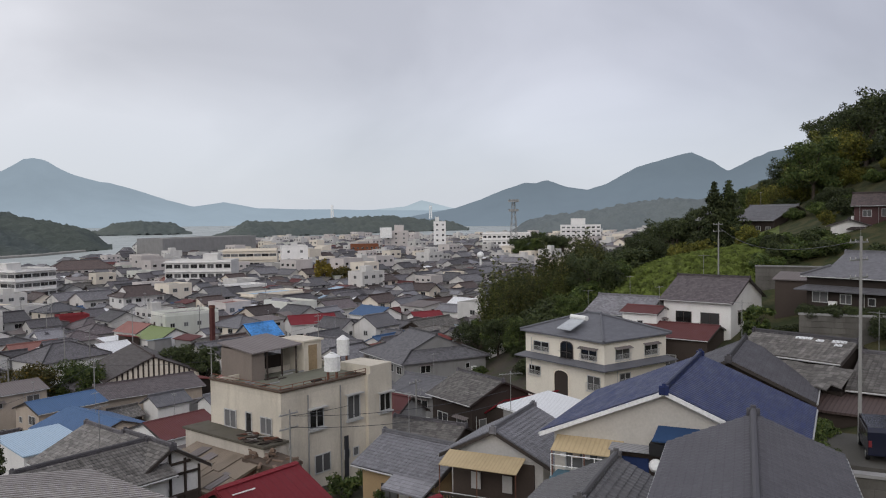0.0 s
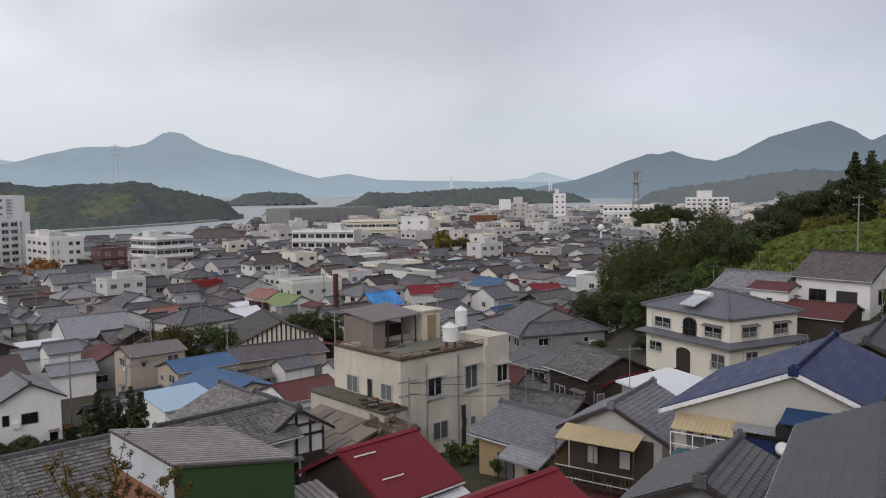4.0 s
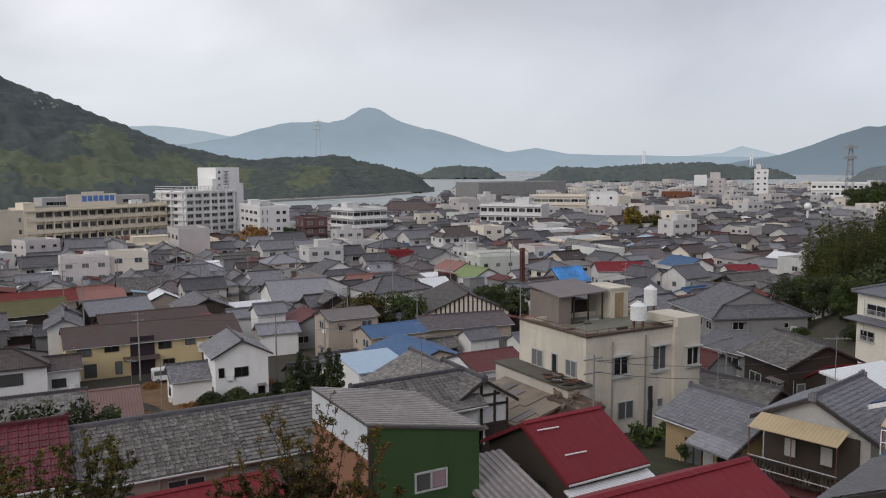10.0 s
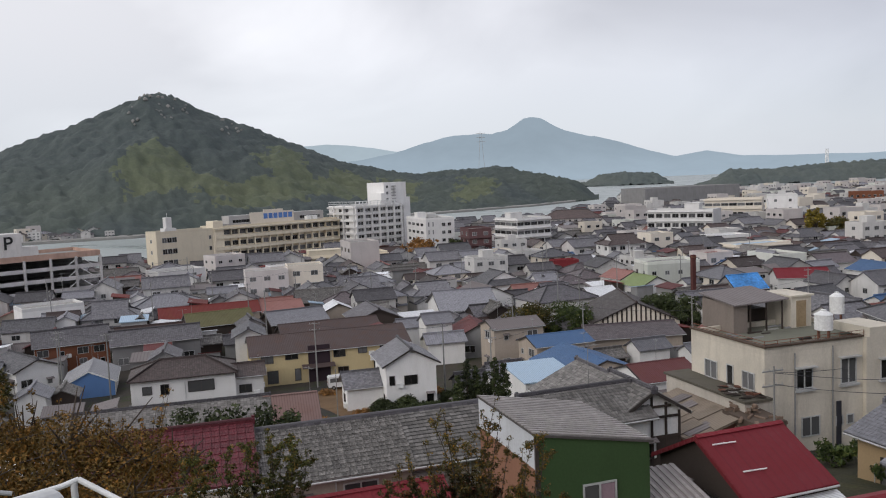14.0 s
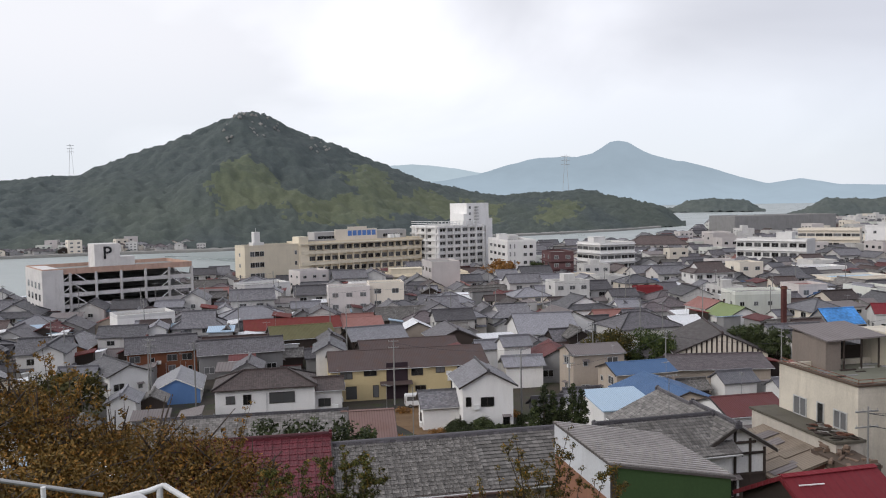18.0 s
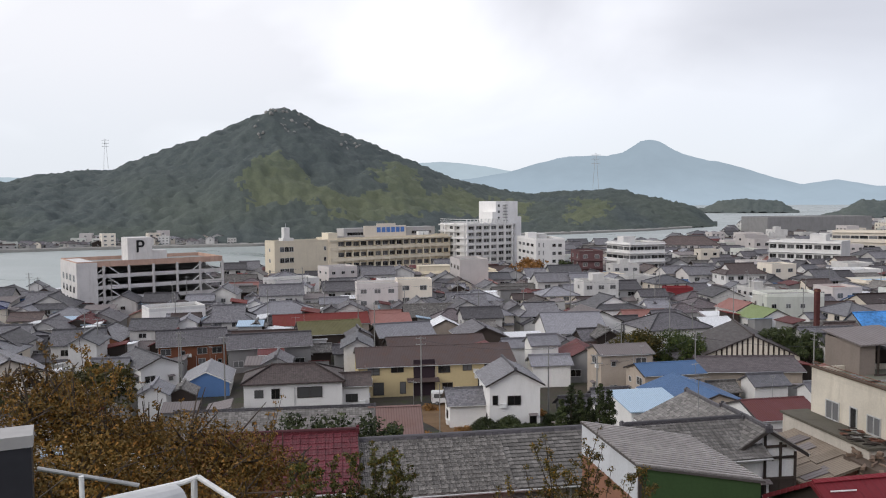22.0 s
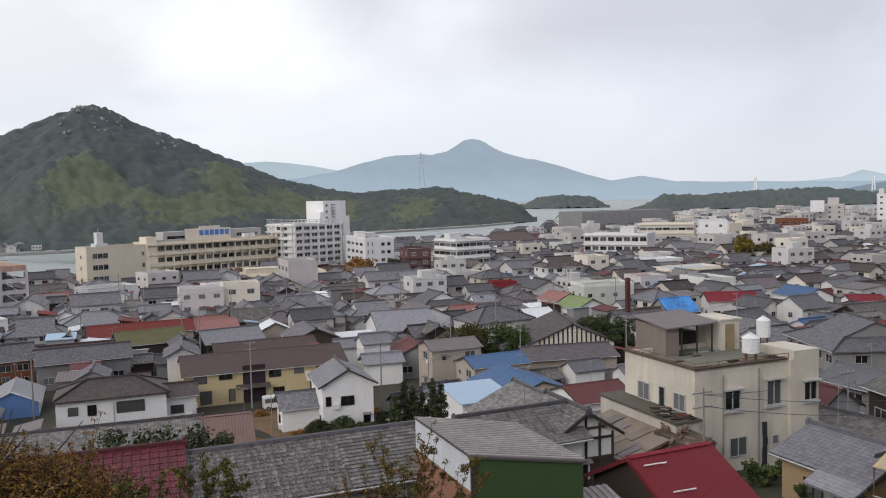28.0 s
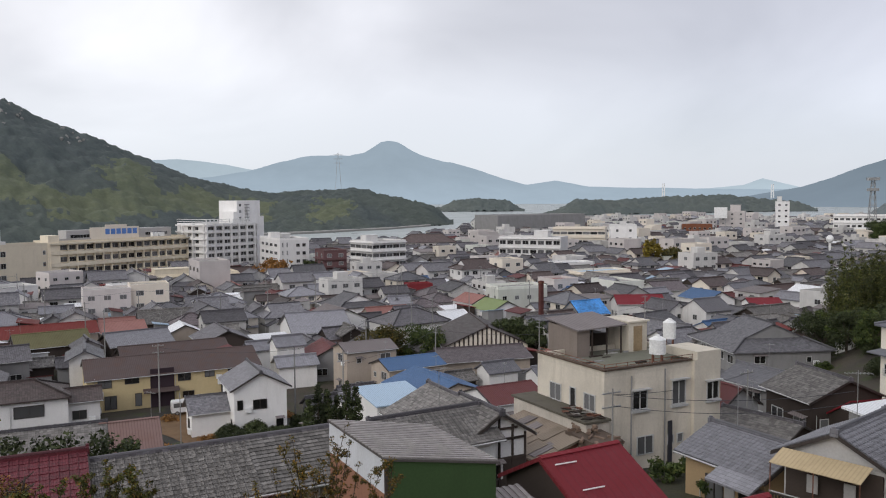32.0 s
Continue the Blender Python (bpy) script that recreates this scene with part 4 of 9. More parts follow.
def house(label, x, y, zb, ze, zr, L, W, rot, kind="gable", roof=None, wall=None, wins="auto", style="plain", relief=False, gable_wall=None, skirt=0.0, rail=False, group="", sides="FLR", name="house", roof_label="", wall_label="", pieces=(0.42, 0.36), barge=None):
    """A house with its ridge along its own x axis. ze, zr: heights of eaves and ridge in the world."""
    roof, wall = roof or KAWARA, wall or WHITE
    he, hr = ze - zb, zr - zb
    FOOT.append((x, y, rot, L / 2 + 0.5, W / 2 + 0.5))
    top = thing(name, x, y, zb, rot, label, "house", group)
    tiled = "tile" in roof.name
    ov, ovg = (0.55, 0.4) if tiled else (0.35, 0.25)
    part("wall", walls(kind, L, W, he, hr, ov, ovg), wall, top, wall_label)
    if kind == "gable":
        rg = roof_gable(L, W, he, hr, relief)
    elif kind == "hip":
        rg = roof_hip(L, W, he, hr)
    elif kind == "irimoya":
        rg = roof_irimoya(L, W, he, hr)
    else:
        rg = roof_shed(L, W, he, hr)
    rp = part("roof", rg, roof, top, roof_label)
    if relief and kind == "gable":
        rows = max(2, round(math.hypot(W / 2, hr - he) / pieces[1]))
        cols = max(2, round(L / pieces[0]))
        tl = part("roof_tiles", tile_courses(L, W, he, hr, -1 if relief == -1 else None, -L / 2 + min(cols, 300 // rows) * L / cols, abs(relief)), roof, top)
        tl["kind"] = "stuff"
        if relief == -1:
            tile_pieces(rp, L, W, he, hr, -1, roof, *pieces)
    if kind != "shed":
        rl = L if kind == "gable" else max(0.4, L - W) if kind == "hip" else L - 0.42 * W
        part("ridge", ridge_cap(rl, hr, tiled), KAWARA_DARK if roof == KAWARA_OLD else roof, top)
        if kind in ("hip", "irimoya") and tiled:
            k = max(0.05, (L - W) / 2) if kind == "hip" else L / 2 - 0.42 * W / 2
            yk, zk = (0, hr) if kind == "hip" else (W / 2 * 0.58, he + 0.42 * (hr - he))
            for sx in (-1, 1):
                for sy in (-1, 1):
                    h_ = Geo()
                    h_.bar((sx * k, sy * yk, zk + 0.08), (sx * L / 2, sy * W / 2, he + 0.08), 0.13, n=6)
                    part("hip_ridge", h_, roof, top)
        if kind == "gable":
            for sx in (-1, 1):
                b = Geo()
                for sy in (-1, 1):
                    q0, q1 = (sx * (L / 2 + 0.02), 0, hr - 0.02), (sx * (L / 2 + 0.02), sy * W / 2, he - 0.02)
                    b.slab([(q0[0] - 0.03, q0[1], q0[2]), (q0[0] + 0.03, q0[1], q0[2]), (q1[0] + 0.03, q1[1], q1[2]), (q1[0] - 0.03, q1[1], q1[2])][::sy], 0.2)
                part("bargeboard", b, barge or FRAME_DARK, top)
    if kind in ("gable", "irimoya"):
        for q_ in gutter(L, W, he):
            part("gutter", q_, ALU, top)
    hx, hy = L / 2 - ovg, W / 2 - ov
    if gable_wall:
        pitch = (hr - he) / (W / 2)
        for s in ("R",):
            g_ = Geo()
            zt = he + ov * pitch - 0.12
            g_.poly([(hx + 0.03, -hy, -1), (hx + 0.03, hy, -1), (hx + 0.03, hy, zt), (hx + 0.03, 0, hr - 0.16), (hx + 0.03, -hy, zt)])
            part("gable_face", g_, gable_wall, top)
    if skirt:
        s_ = Geo()
        z1, z0, o = skirt + 0.45, skirt, 0.95
        for (ax, ay), (bx, by) in (((-hx, -hy), (hx, -hy)), ((hx, -hy), (hx, hy)), ((hx, hy), (-hx, hy)), ((-hx, hy), (-hx, -hy))):
            ex = lambda px, py: (px + math.copysign(o, px), py + math.copysign(o, py))
            (cx, cy), (dx, dy) = ex(ax, ay), ex(bx, by)
            w_ = math.hypot(bx - ax, by - ay)
            s_.slab([(cx, cy, z0), (dx, dy, z0), (bx, by, z1), (ax, ay, z1)], 0.12, 0, [(0, 1), (w_, 1), (w_, 0), (0, 0)], 0)
        part("skirt_roof", s_, roof, top)
    if wins == "auto":
        rnd = random.Random(int(abs(x * 13 + y * 7)))
        floors = 2 if he > 4.3 else 1
        for fl in range(floors):
            z = (0.95 if fl == 0 else he - 1.75)
            for side in sides:
                half = hx if side in "FB" else hy
                n = max(1, int(2 * half / 2.8)) if side in "FB" else (2 if half > 2.9 else 1)
                for i in range(n):
                    u = -half + 2 * half * (i + 0.5) / n + rnd.uniform(-0.25, 0.25)
                    w, h = rnd.choice(((1.7, 1.15), (1.2, 1.0), (1.7, 1.15), (0.75, 0.8)))
                    add_window(top, side, u, z + rnd.choice((0, 0, 0.1)), min(w, half * 1.4), h, hx, hy, style)
    elif wins:
        for side, u, z, w, h in wins:
            add_window(top, side, u, z, w, h, hx, hy, style)
    return top


def block(label, x, y, zb, w, d, h, rot, wall=None, floors=3, bays=(4, 2), win=(1.6, 1.3), roof_mat=None, name="building", parapet=0.7, sides="FL", band=None, roof_boxes=(), far=True, category="building", rail=False, piers=False, inset=0.0):
    """A flat-roofed concrete building, its front on its own -y side. band: a canopy strip over each row of windows."""
    wall = wall or WHITE
    FOOT.append((x, y, rot, w / 2 + 1, d / 2 + 1))
    top = thing(name, x, y, zb, rot, label, category)
    hx, hy = w / 2, d / 2
    g_ = Geo()
    g_.box(-hx, -hy, -1.5, hx, hy, h)
    part("wall", g_, wall, top)
    g_ = Geo()
    t = 0.22
    for b in ((-hx, -hy, hx, -hy + t), (-hx, hy - t, hx, hy), (-hx, -hy + t, -hx + t, hy - t), (hx - t, -hy + t, hx, hy - t)):
        g_.box(b[0], b[1], h, b[2], b[3], h + parapet)
    part("parapet", g_, wall, top)
    g_ = Geo()
    g_.box(-hx + t, -hy + t, h + 0.004, hx - t, hy - t, h + 0.08)
    part("roof", g_, roof_mat or CONCRETE, top)
    fh = h / floors
    for side in sides:
        half = hx if side in "FB" else hy
        n = bays[0] if side in "FB" else bays[1]
        for fl in range(floors):
            z = fl * fh + fh * 0.32
            for i in range(n):
                u = -half + 2 * half * (i + 0.5) / n
                if band == "ribbon":
                    ww = 2 * half / n - 0.25
                else:
                    ww = min(win[0], 2 * half / n * 0.8)
                add_window(top, side, u, z, ww, win[1], hx, hy, "plain", far)
            if band:
                s_ = Geo()
                s_.box(-half, -0.75, 0, half, 0.0, 0.28)
                part("balcony" if band == "balcony" else "canopy", s_, wall, top, m=pose(0, 0, 0, 0, 0, TURN[side]) @ pose(0, -(hy if side in "FB" else hx), fl * fh + (fh * 0.93 if band != "balcony" else 0.05)))
    for bx, by, bw, bd, bh in roof_boxes:
        g_ = Geo()
        g_.box(bx - bw / 2, by - bd / 2, h, bx + bw / 2, by + bd / 2, h + bh)
        g_.box(bx - bw / 2 - 0.15, by - bd / 2 - 0.15, h + bh, bx + bw / 2 + 0.15, by + bd / 2 + 0.15, h + bh + 0.15)
        part("roof_house", g_, wall, top)
    return top


def water_tank(x, y, z, r, h):
    top = thing("water_tank", x, y, z, 0, "white cylindrical water tank on a rusty steel stand", "water tank", "rooftop tanks")
    g_ = Geo()
    for i in range(4):
        a = math.pi / 4 + i * math.pi / 2
        g_ = Geo()
        g_.bar((math.cos(a) * r * 0.75, math.sin(a) * r * 0.75, 0), (math.cos(a) * r * 0.75, math.sin(a) * r * 0.75, 0.7), 0.06)
        part("leg", g_, RUSTED, top)
    g_ = Geo()
    g_.bar((0, 0, 0.7), (0, 0, 0.7 + h), r, n=24)
    for k in (0.25, 0.5, 0.75):
        g_.bar((0, 0, 0.7 + h * k - 0.03), (0, 0, 0.7 + h * k + 0.03), r * 1.03, n=24)
    part("tank_body", g_, WHITEPAINT, top, smooth=False)
    g_ = Geo()
    g_.bar((0, 0, 0.7 + h), (0, 0, 0.7 + h + 0.22), r * 1.04, r * 0.45, n=24)
    g_.bar((0, 0, 0.92 + h), (0, 0, 1.02 + h), r * 0.3, n=16)
    part("lid", g_, WHITEPAINT, top)


# ---- plants ----
def leaf_cloud(rng, centres, n, size, flat=0.6):
    """Leaves as small pointed blades scattered about clump centres (x, y, z, radius)."""
    c = np.array(centres)
    pick = c[rng.choice(len(c), n, p=c[:, 3] ** 2 / (c[:, 3] ** 2).sum())]
    d = rng.normal(size=(n, 3))
    d /= np.linalg.norm(d, axis=1)[:, None]
    p = pick[:, :3] + d * pick[:, 3:] * (rng.uniform(0, 1, (n, 1)) ** 0.4) * np.array([1, 1, 0.8])
    a = rng.normal(size=(n, 3))
    a /= np.linalg.norm(a, axis=1)[:, None]
    b = np.cross(a, d + rng.normal(size=(n, 3)) * 0.5)
    b /= np.linalg.norm(b, axis=1)[:, None] + 1e-9
    s = size * rng.uniform(0.6, 1.4, (n, 1))
    V = np.stack([p - a * s, p + a * s * 0.7 - b * s * flat, p + a * s * 0.7 + b * s * flat], 1).reshape(-1, 3)
    F = np.arange(3 * n).reshape(-1, 3)
    return V, F


def leaf_mesh(name, V, F, mats):
    me = bpy.data.meshes.new(name)
    me.from_pydata(V.tolist(), [], F.tolist())
    me.materials.append(mats)
    return me


def tree(kind, x, y, z, h, r, mats, label, seed, n=1400, size=0.3, group="", name="tree"):
    rng = np.random.default_rng(seed)
    top = thing(name, x, y, z, rng.uniform(0, 360), label, "tree", group)
    t, centres = Geo(), []
    if kind == "conifer":
        t.bar((0, 0, -1), (0, 0, h * 0.97), 0.028 * h, 0.01, 7)
        tiers = 22 if r > 3 else 26
        for i in range(tiers):
            k = 0.03 + 0.95 * i / (tiers - 1)
            rr = (r * (1 - k) ** 0.8 + 0.12 - (0.1 if r > 3 else 0)) * (rng.uniform(0.7, 1.15) if r > 3 else 1)
            for j in range(16 if r > 3 else 5):
                a = rng.uniform(0, 6.28)
                q = rr * rng.uniform(0.15 if r > 3 else 0.5, 1.0)
                centres.append((math.cos(a) * q, math.sin(a) * q, h * k - q * 0.15, 0.16 * r + 0.3 * rr if r < 3 else 0.32 + 0.2 * rr))
                if j == 0:
                    t.bar((0, 0, h * k), (math.cos(a) * q, math.sin(a) * q, h * k - q * 0.15), 0.03, 0.01, 4)
    elif kind == "bamboo":
        for i in range(16):
            a, q = rng.uniform(0, 6.28), r * rng.uniform(0, 1) ** 0.5
            bx, by = math.cos(a) * q, math.sin(a) * q
            hh, lean = h * rng.uniform(0.7, 1.0), rng.uniform(-0.09, 0.09, 2) * h
            t.bar((bx, by, -1), (bx + lean[0] * 0.4, by + lean[1] * 0.4, hh * 0.6), 0.06, 0.045, 5)
            t.bar((bx + lean[0] * 0.4, by + lean[1] * 0.4, hh * 0.6), (bx + lean[0], by + lean[1], hh), 0.045, 0.01, 5)
            for k in np.linspace(0.18, 1.02, 15):
                centres.append((bx + lean[0] * k + rng.uniform(-0.3, 0.3), by + lean[1] * k + rng.uniform(-0.3, 0.3), hh * k, 0.3 + 0.75 * max(0.0, math.sin(k * 3.05)) ** 0.8))
    else:
        fork = h * rng.uniform(0.25, 0.4)
        t.bar((0, 0, -1), (0, 0, fork), 0.035 * h, 0.026 * h, 8)
        for i in range(9):
            a = i * 2.4 + rng.uniform(-0.4, 0.4)
            q, zz = r * rng.uniform(0.45, 0.85), rng.uniform(0.5, 0.95) * h
            mid = (math.cos(a) * q * 0.45, math.sin(a) * q * 0.45, fork + (zz - fork) * 0.55)
            end = (math.cos(a) * q, math.sin(a) * q, zz)
            t.bar((0, 0, fork * 0.95), mid, 0.018 * h, 0.012 * h, 6), t.bar(mid, end, 0.012 * h, 0.004 * h, 5)
            for _ in range(4):
                o = rng.normal(size=3) * r * 0.26
                centres.append((end[0] + o[0], end[1] + o[1], min(h, end[2] + o[2] * 0.8), r * rng.uniform(0.16, 0.36)))
        for _ in range(20):
            a, q = rng.uniform(0, 6.28), r * rng.uniform(0.4, 0.85)
            centres.append((math.cos(a) * q, math.sin(a) * q, h * rng.uniform(0.12, 0.6), r * rng.uniform(0.2, 0.34)))
        for _ in range(8):
            a, q = rng.uniform(0, 6.28), r * rng.uniform(0, 0.6)
            centres.append((math.cos(a) * q, math.sin(a) * q, h * rng.uniform(0.72, 0.98), r * rng.uniform(0.2, 0.34)))
    part("trunk", t, BARK, top)
    V, F = leaf_cloud(rng, centres, n, size)
    part("crown", leaf_mesh("crown", V, F, mats), None, top)
    return top


def shrub(x, y, z, h, r, mats, label, seed, n=900, size=0.16, group=""):
    rng = np.random.default_rng(seed)
    top = thing("shrub", x, y, z, 0, label, "shrub", group)
    t, centres = Geo(), []
    for i in range(14):
        a, q = rng.uniform(0, 6.28), r * rng.uniform(0.1, 0.8)
        e = (math.cos(a) * q, math.sin(a) * q, h * rng.uniform(0.4, 0.85))
        t.bar((e[0] * 0.1, e[1] * 0.1, -0.4), e, 0.03, 0.01, 4)
        centres.append((*e, r * rng.uniform(0.25, 0.45)))
    part("branchwork", t, BARK, top)
    V, F = leaf_cloud(rng, centres, n, size)
    part("foliage", leaf_mesh("foliage", V, F, mats), None, top)
    return top


# ---- street things ----
def utility_pole(x, y, z, h, rot, arms=2, label="grey concrete utility pole with crossarms", r=0.13):
    top = thing("utility_pole", x, y, z, rot, label, "utility pole", "utility poles")
    g_ = Geo()
    g_.bar((0, 0, -1), (0, 0, h), r, r * 0.6, 10)
    part("pole", g_, POLE, top)
    for i in range(arms):
        zz = h - 0.35 - i * 0.9
        g_ = Geo()
        g_.box(-0.75, 0.08, zz, 0.75, 0.15, zz + 0.08)
        a = part("crossarm", g_, STEEL, top)
        for u in (-0.68, -0.26, 0.26, 0.68):
            q = Geo()
            q.bar((u, 0.115, zz + 0.08), (u, 0.115, zz + 0.2), 0.03, 0.022, 6)
            part("insulator", q, PALEGREY, a)
    return top


def wire(p, q, sag):
    c = bpy.data.curves.new("wire", "CURVE")
    c.dimensions, c.bevel_depth = "3D", 0.018
    s = c.splines.new("POLY")
    s.points.add(12)
    for i in range(13):
        t = i / 12
        s.points[i].co = (*(p[k] + (q[k] - p[k]) * t - (sag * 4 * t * (1 - t) if k == 2 else 0) for k in range(3)), 1)
    c.materials.append(DARKSTEEL)
    tagged(new("power_line", c), "thin black overhead power line between poles", "cable", "overhead lines")


def van(x, y, z, rot, paint, label, name="van", length=3.4, height=1.85):
    """A small boxy van or car."""
    top = thing(name, x, y, z, rot, label, "vehicle")
    L, w = length / 2, 0.74
    prof = [(-L, 0.35), (-L, 0.95), (-L + 0.28, 1.05), (-L + 0.62, height - 0.05), (-L + 0.8, height), (L - 0.15, height), (L, height - 0.2), (L, 0.35)]
    g_ = Geo()
    g_.poly([(a, -w, b) for a, b in reversed(prof)]), g_.poly([(a, w, b) for a, b in prof])
    for (a, b), (c, d) in zip(prof, prof[1:] + prof[:1]):
        g_.poly([(a, w, b), (a, -w, b), (c, -w, d), (c, w, d)][::-1])
    part("body", g_, paint, top)
    for s in (-1, 1):
        for a0, a1 in ((-L + 0.75, -L + 1.45), (-L + 1.55, -L + 2.3), (-L + 2.4, L - 0.2)):
            q = Geo()
            q.box(a0, s * (w + 0.005) - 0.01, 1.05, a1, s * (w + 0.005) + 0.01, height - 0.22)
            part("side_window", q, GLASS, top)
        for a in (-L + 0.6, L - 0.65):
            q = Geo()
            q.bar((a, s * (w - 0.16), 0.28), (a, s * (w + 0.02), 0.28), 0.28, n=16)
            wh = part("wheel", q, BLACK, top)
            q = Geo()
            q.bar((a, s * (w + 0.02), 0.28), (a, s * (w + 0.04), 0.28), 0.17, n=12)
            part("rim", q, STEEL, wh)
    q = Geo()
    q.poly([(-L + 0.29, -w + 0.08, 1.09), (-L + 0.29, w - 0.08, 1.09), (-L + 0.6, w - 0.1, height - 0.12), (-L + 0.6, -w + 0.1, height - 0.12)][::-1])
    ws = part("windscreen", q, GLASS, top)
    ws.matrix_basis = pose(-0.012, 0, 0.01)
    for s in (-1, 1):
        q = Geo()
        q.box(-L - 0.02, s * 0.55 - 0.13, 0.7, -L + 0.01, s * 0.55 + 0.13, 0.88)
        part("headlight", q, WHITEPAINT, top)
        q = Geo()
        q.box(L - 0.01, s * 0.64 - 0.07, 0.75, L + 0.02, s * 0.64 + 0.07, 1.05)
        part("tail_light", q, REDWALL, top)
    return top
# ---- the houses below the viewpoint ----
house("house with a long weathered grey tile roof", -25.6, 32.1, 11.5, 16.4, 18.0, 12.8, 7.2, 51, roof=KAWARA_OLD, wall=BEIGE, relief=-1, pieces=(0.36, 0.28))
house("house with a dark red tile roof", -32.2, 24.4, 11.5, 16.8, 18.5, 8.0, 7.6, 49, roof=TILE_RED, wall=CREAM, relief=-1, pieces=(0.40, 0.40))
house("low shed with a red metal roof and pale flashing", -22.8, 27.4, 10.5, 15.2, 16.3, 7.6, 5.0, 53, roof=SHEET_RED, wall=BEIGE)
house("old house with a long grey tile roof", -20.16, 44.4, 9.5, 15.6, 17.0, 7.6, 6.2, 53, roof=KAWARA_OLD, wall=WHITE, relief=True, wins=[("F", 0, 3.3, 1.7, 1.1)])
house("half-timbered gable wing with a grey tile roof", -17.8, 47.7, 9.5, 15.5, 17.02, 5.3, 4.9, 320, roof=KAWARA_OLD, wall=WHITE, relief=True, style="dark", wins=[("R", -0.5, 3.3, 1.2, 1.1)])
house("old house with a patched grey tile roof", -24.6, 59.2, 6.5, 12.5, 14.5, 8.4, 9.0, 320, roof=KAWARA_OLD, wall=BEIGE)
house("house with a bright red metal gable roof", -9.0, 37.7, 11, 16.2, 18.0, 4.8, 6.8, 53, roof=SHEET_RED, barge=SHEET_RED, wall=WOOD, wins=[("L", -1.2, 3.6, 1.2, 1.0), ("L", 0.9, 3.6, 1.2, 1.0)], style="dark")
house("house with a bright red metal roof close below", -3.0, 28.7, 12, 17.6, 19.0, 8.0, 6.0, 51, roof=SHEET_RED, wall=CREAM, wins=[])
house("cream bungalow with a blue-grey tile roof", -1.6, 48.8, 12.2, 15.2, 16.5, 6.4, 6.0, 322, roof=KAWARA_LIGHT, wall=TANWALL, relief=True, wins=[("L", 0, 0.2, 1.7, 1.9), ("F", -0.6, 0.1, 1.3, 2.0), ("F", 1.9, 0.1, 1.6, 2.0)], style="dark")
house("small porch with a red metal roof", -5.2, 36.0, 11, 14.6, 15.3, 3.2, 2.6, 51, roof=SHEET_RED, wall=CREAM, wins=[])
house("grey house with a tile gable roof and tan awning", 3.6, 46.0, 12, 16.9, 18.5, 6.2, 6.4, 244, roof=KAWARA_LIGHT, wall=PALEGREY, relief=True, wins=[("R", 1.4, 0.3, 1.6, 1.9), ("R", -1.2, 2.6, 1.6, 1.1)], style="dark")
house("large house with a glazed blue tile roof", 11.0, 38.4, 14.5, 20.2, 22.5, 9.4, 11.0, 244, roof=TILE_BLUE, wall=plaster("warm_grey_gable", (0.52, 0.49, 0.44), 0.25, 0.02), relief=0.4, barge=WHITEPAINT, wins=[("R", -3.6, 4.0, 1.7, 1.4)])
house("house with a smooth grey tile roof close by", 8.0, 21.6, 16.5, 22.4, 23.5, 9.2, 5.2, 70, roof=KAWARA_PLAIN, wall=GREY, relief=-1, wins=[], pieces=(0.36, 0.30))
house("low outbuilding with a grey tile roof", 4.9, 27.0, 14.5, 20.0, 21.2, 5.0, 5.2, 66, roof=tiles("fine_grey_tiles", (0.105, 0.102, 0.105), vary=0.1, patch=(0.14, 0.135, 0.13), patchy=0.2, joint=0.6, spread=0.02), wall=GREY, relief=True, wins=[])
house("house with a dark grey tile roof behind the blue one", 17.8, 50.6, 15, 19.4, 21.5, 8.5, 9.2, 244, roof=KAWARA_BLACK, wall=WOOD)
house("old low house with a pale weathered tile roof", 23.2, 53.6, 17, 20.65, 21.7, 7.0, 4.6, 309, roof=KAWARA_OLD, wall=WOOD, relief=True, wins=[])
slump = thing("collapsed_roof", 21.9, 51.2, 19.95, 309, "slumped lower roof of weathered tiles with a ragged edge", "roof")
g = Geo()
for i in range(14):
    for j in range(4):
        sag = lambda a, b: 0.55 - 0.3 * b - 0.18 * math.sin(a * 0.9) * b * 0.4 - 0.025 * ((a * 7 + b * 5) % 4)
        if j == 3 and i % 4 == 1:
            continue
        q = [(-5.0 + 0.6 * a, -0.55 * b, sag(a, b)) for a, b in ((i, j), (i, j + 1), (i + 1, j + 1), (i + 1, j))]
        g.slab(q, 0.07, 0, [(0.6 * a, 0.55 * b) for a, b in ((i, j), (i, j + 1), (i + 1, j + 1), (i + 1, j))], 0)
part("tiles", g, KAWARA_OLD, slump)
g = Geo()
g.box(-4.8, -1.2, -2.9, 3.2, -0.1, -0.75)
part("wall", g, WOOD, slump)
loose = thing("loose_sheets", 23.2, 53.6, 21.7, 309, "torn white sheets along the ridge of an old roof", "sheet")
for a, b, c in ((-0.4, 0.7, 0.1), (1.0, 1.5, 0.22), (2.0, 2.9, 0.12), (2.3, 2.8, 0.5)):
    g = Geo()
    g.slab([(a, -c - 0.24, 0.06 - 0.46 * (c + 0.24)), (b, -c - 0.2, 0.06 - 0.46 * (c + 0.2)), (b, -c, 0.07 - 0.46 * c), (a, -c + 0.03, 0.07 - 0.46 * c)], 0.03)
    part("sheet", g, SHEET_WHITE, loose)
house("old sheds with collapsed weathered tile roof", 28.5, 49.0, 17, 19.4, 21.0, 7.0, 8.0, 321, roof=KAWARA_OLD, wall=WOOD, relief=True, wins=[])
house("low house with a red-brown metal roof", 27.6, 96.5, 11.5, 15.6, 16.9, 9.0, 7.4, 321, roof=SHEET_MAROON, wall=WOOD)
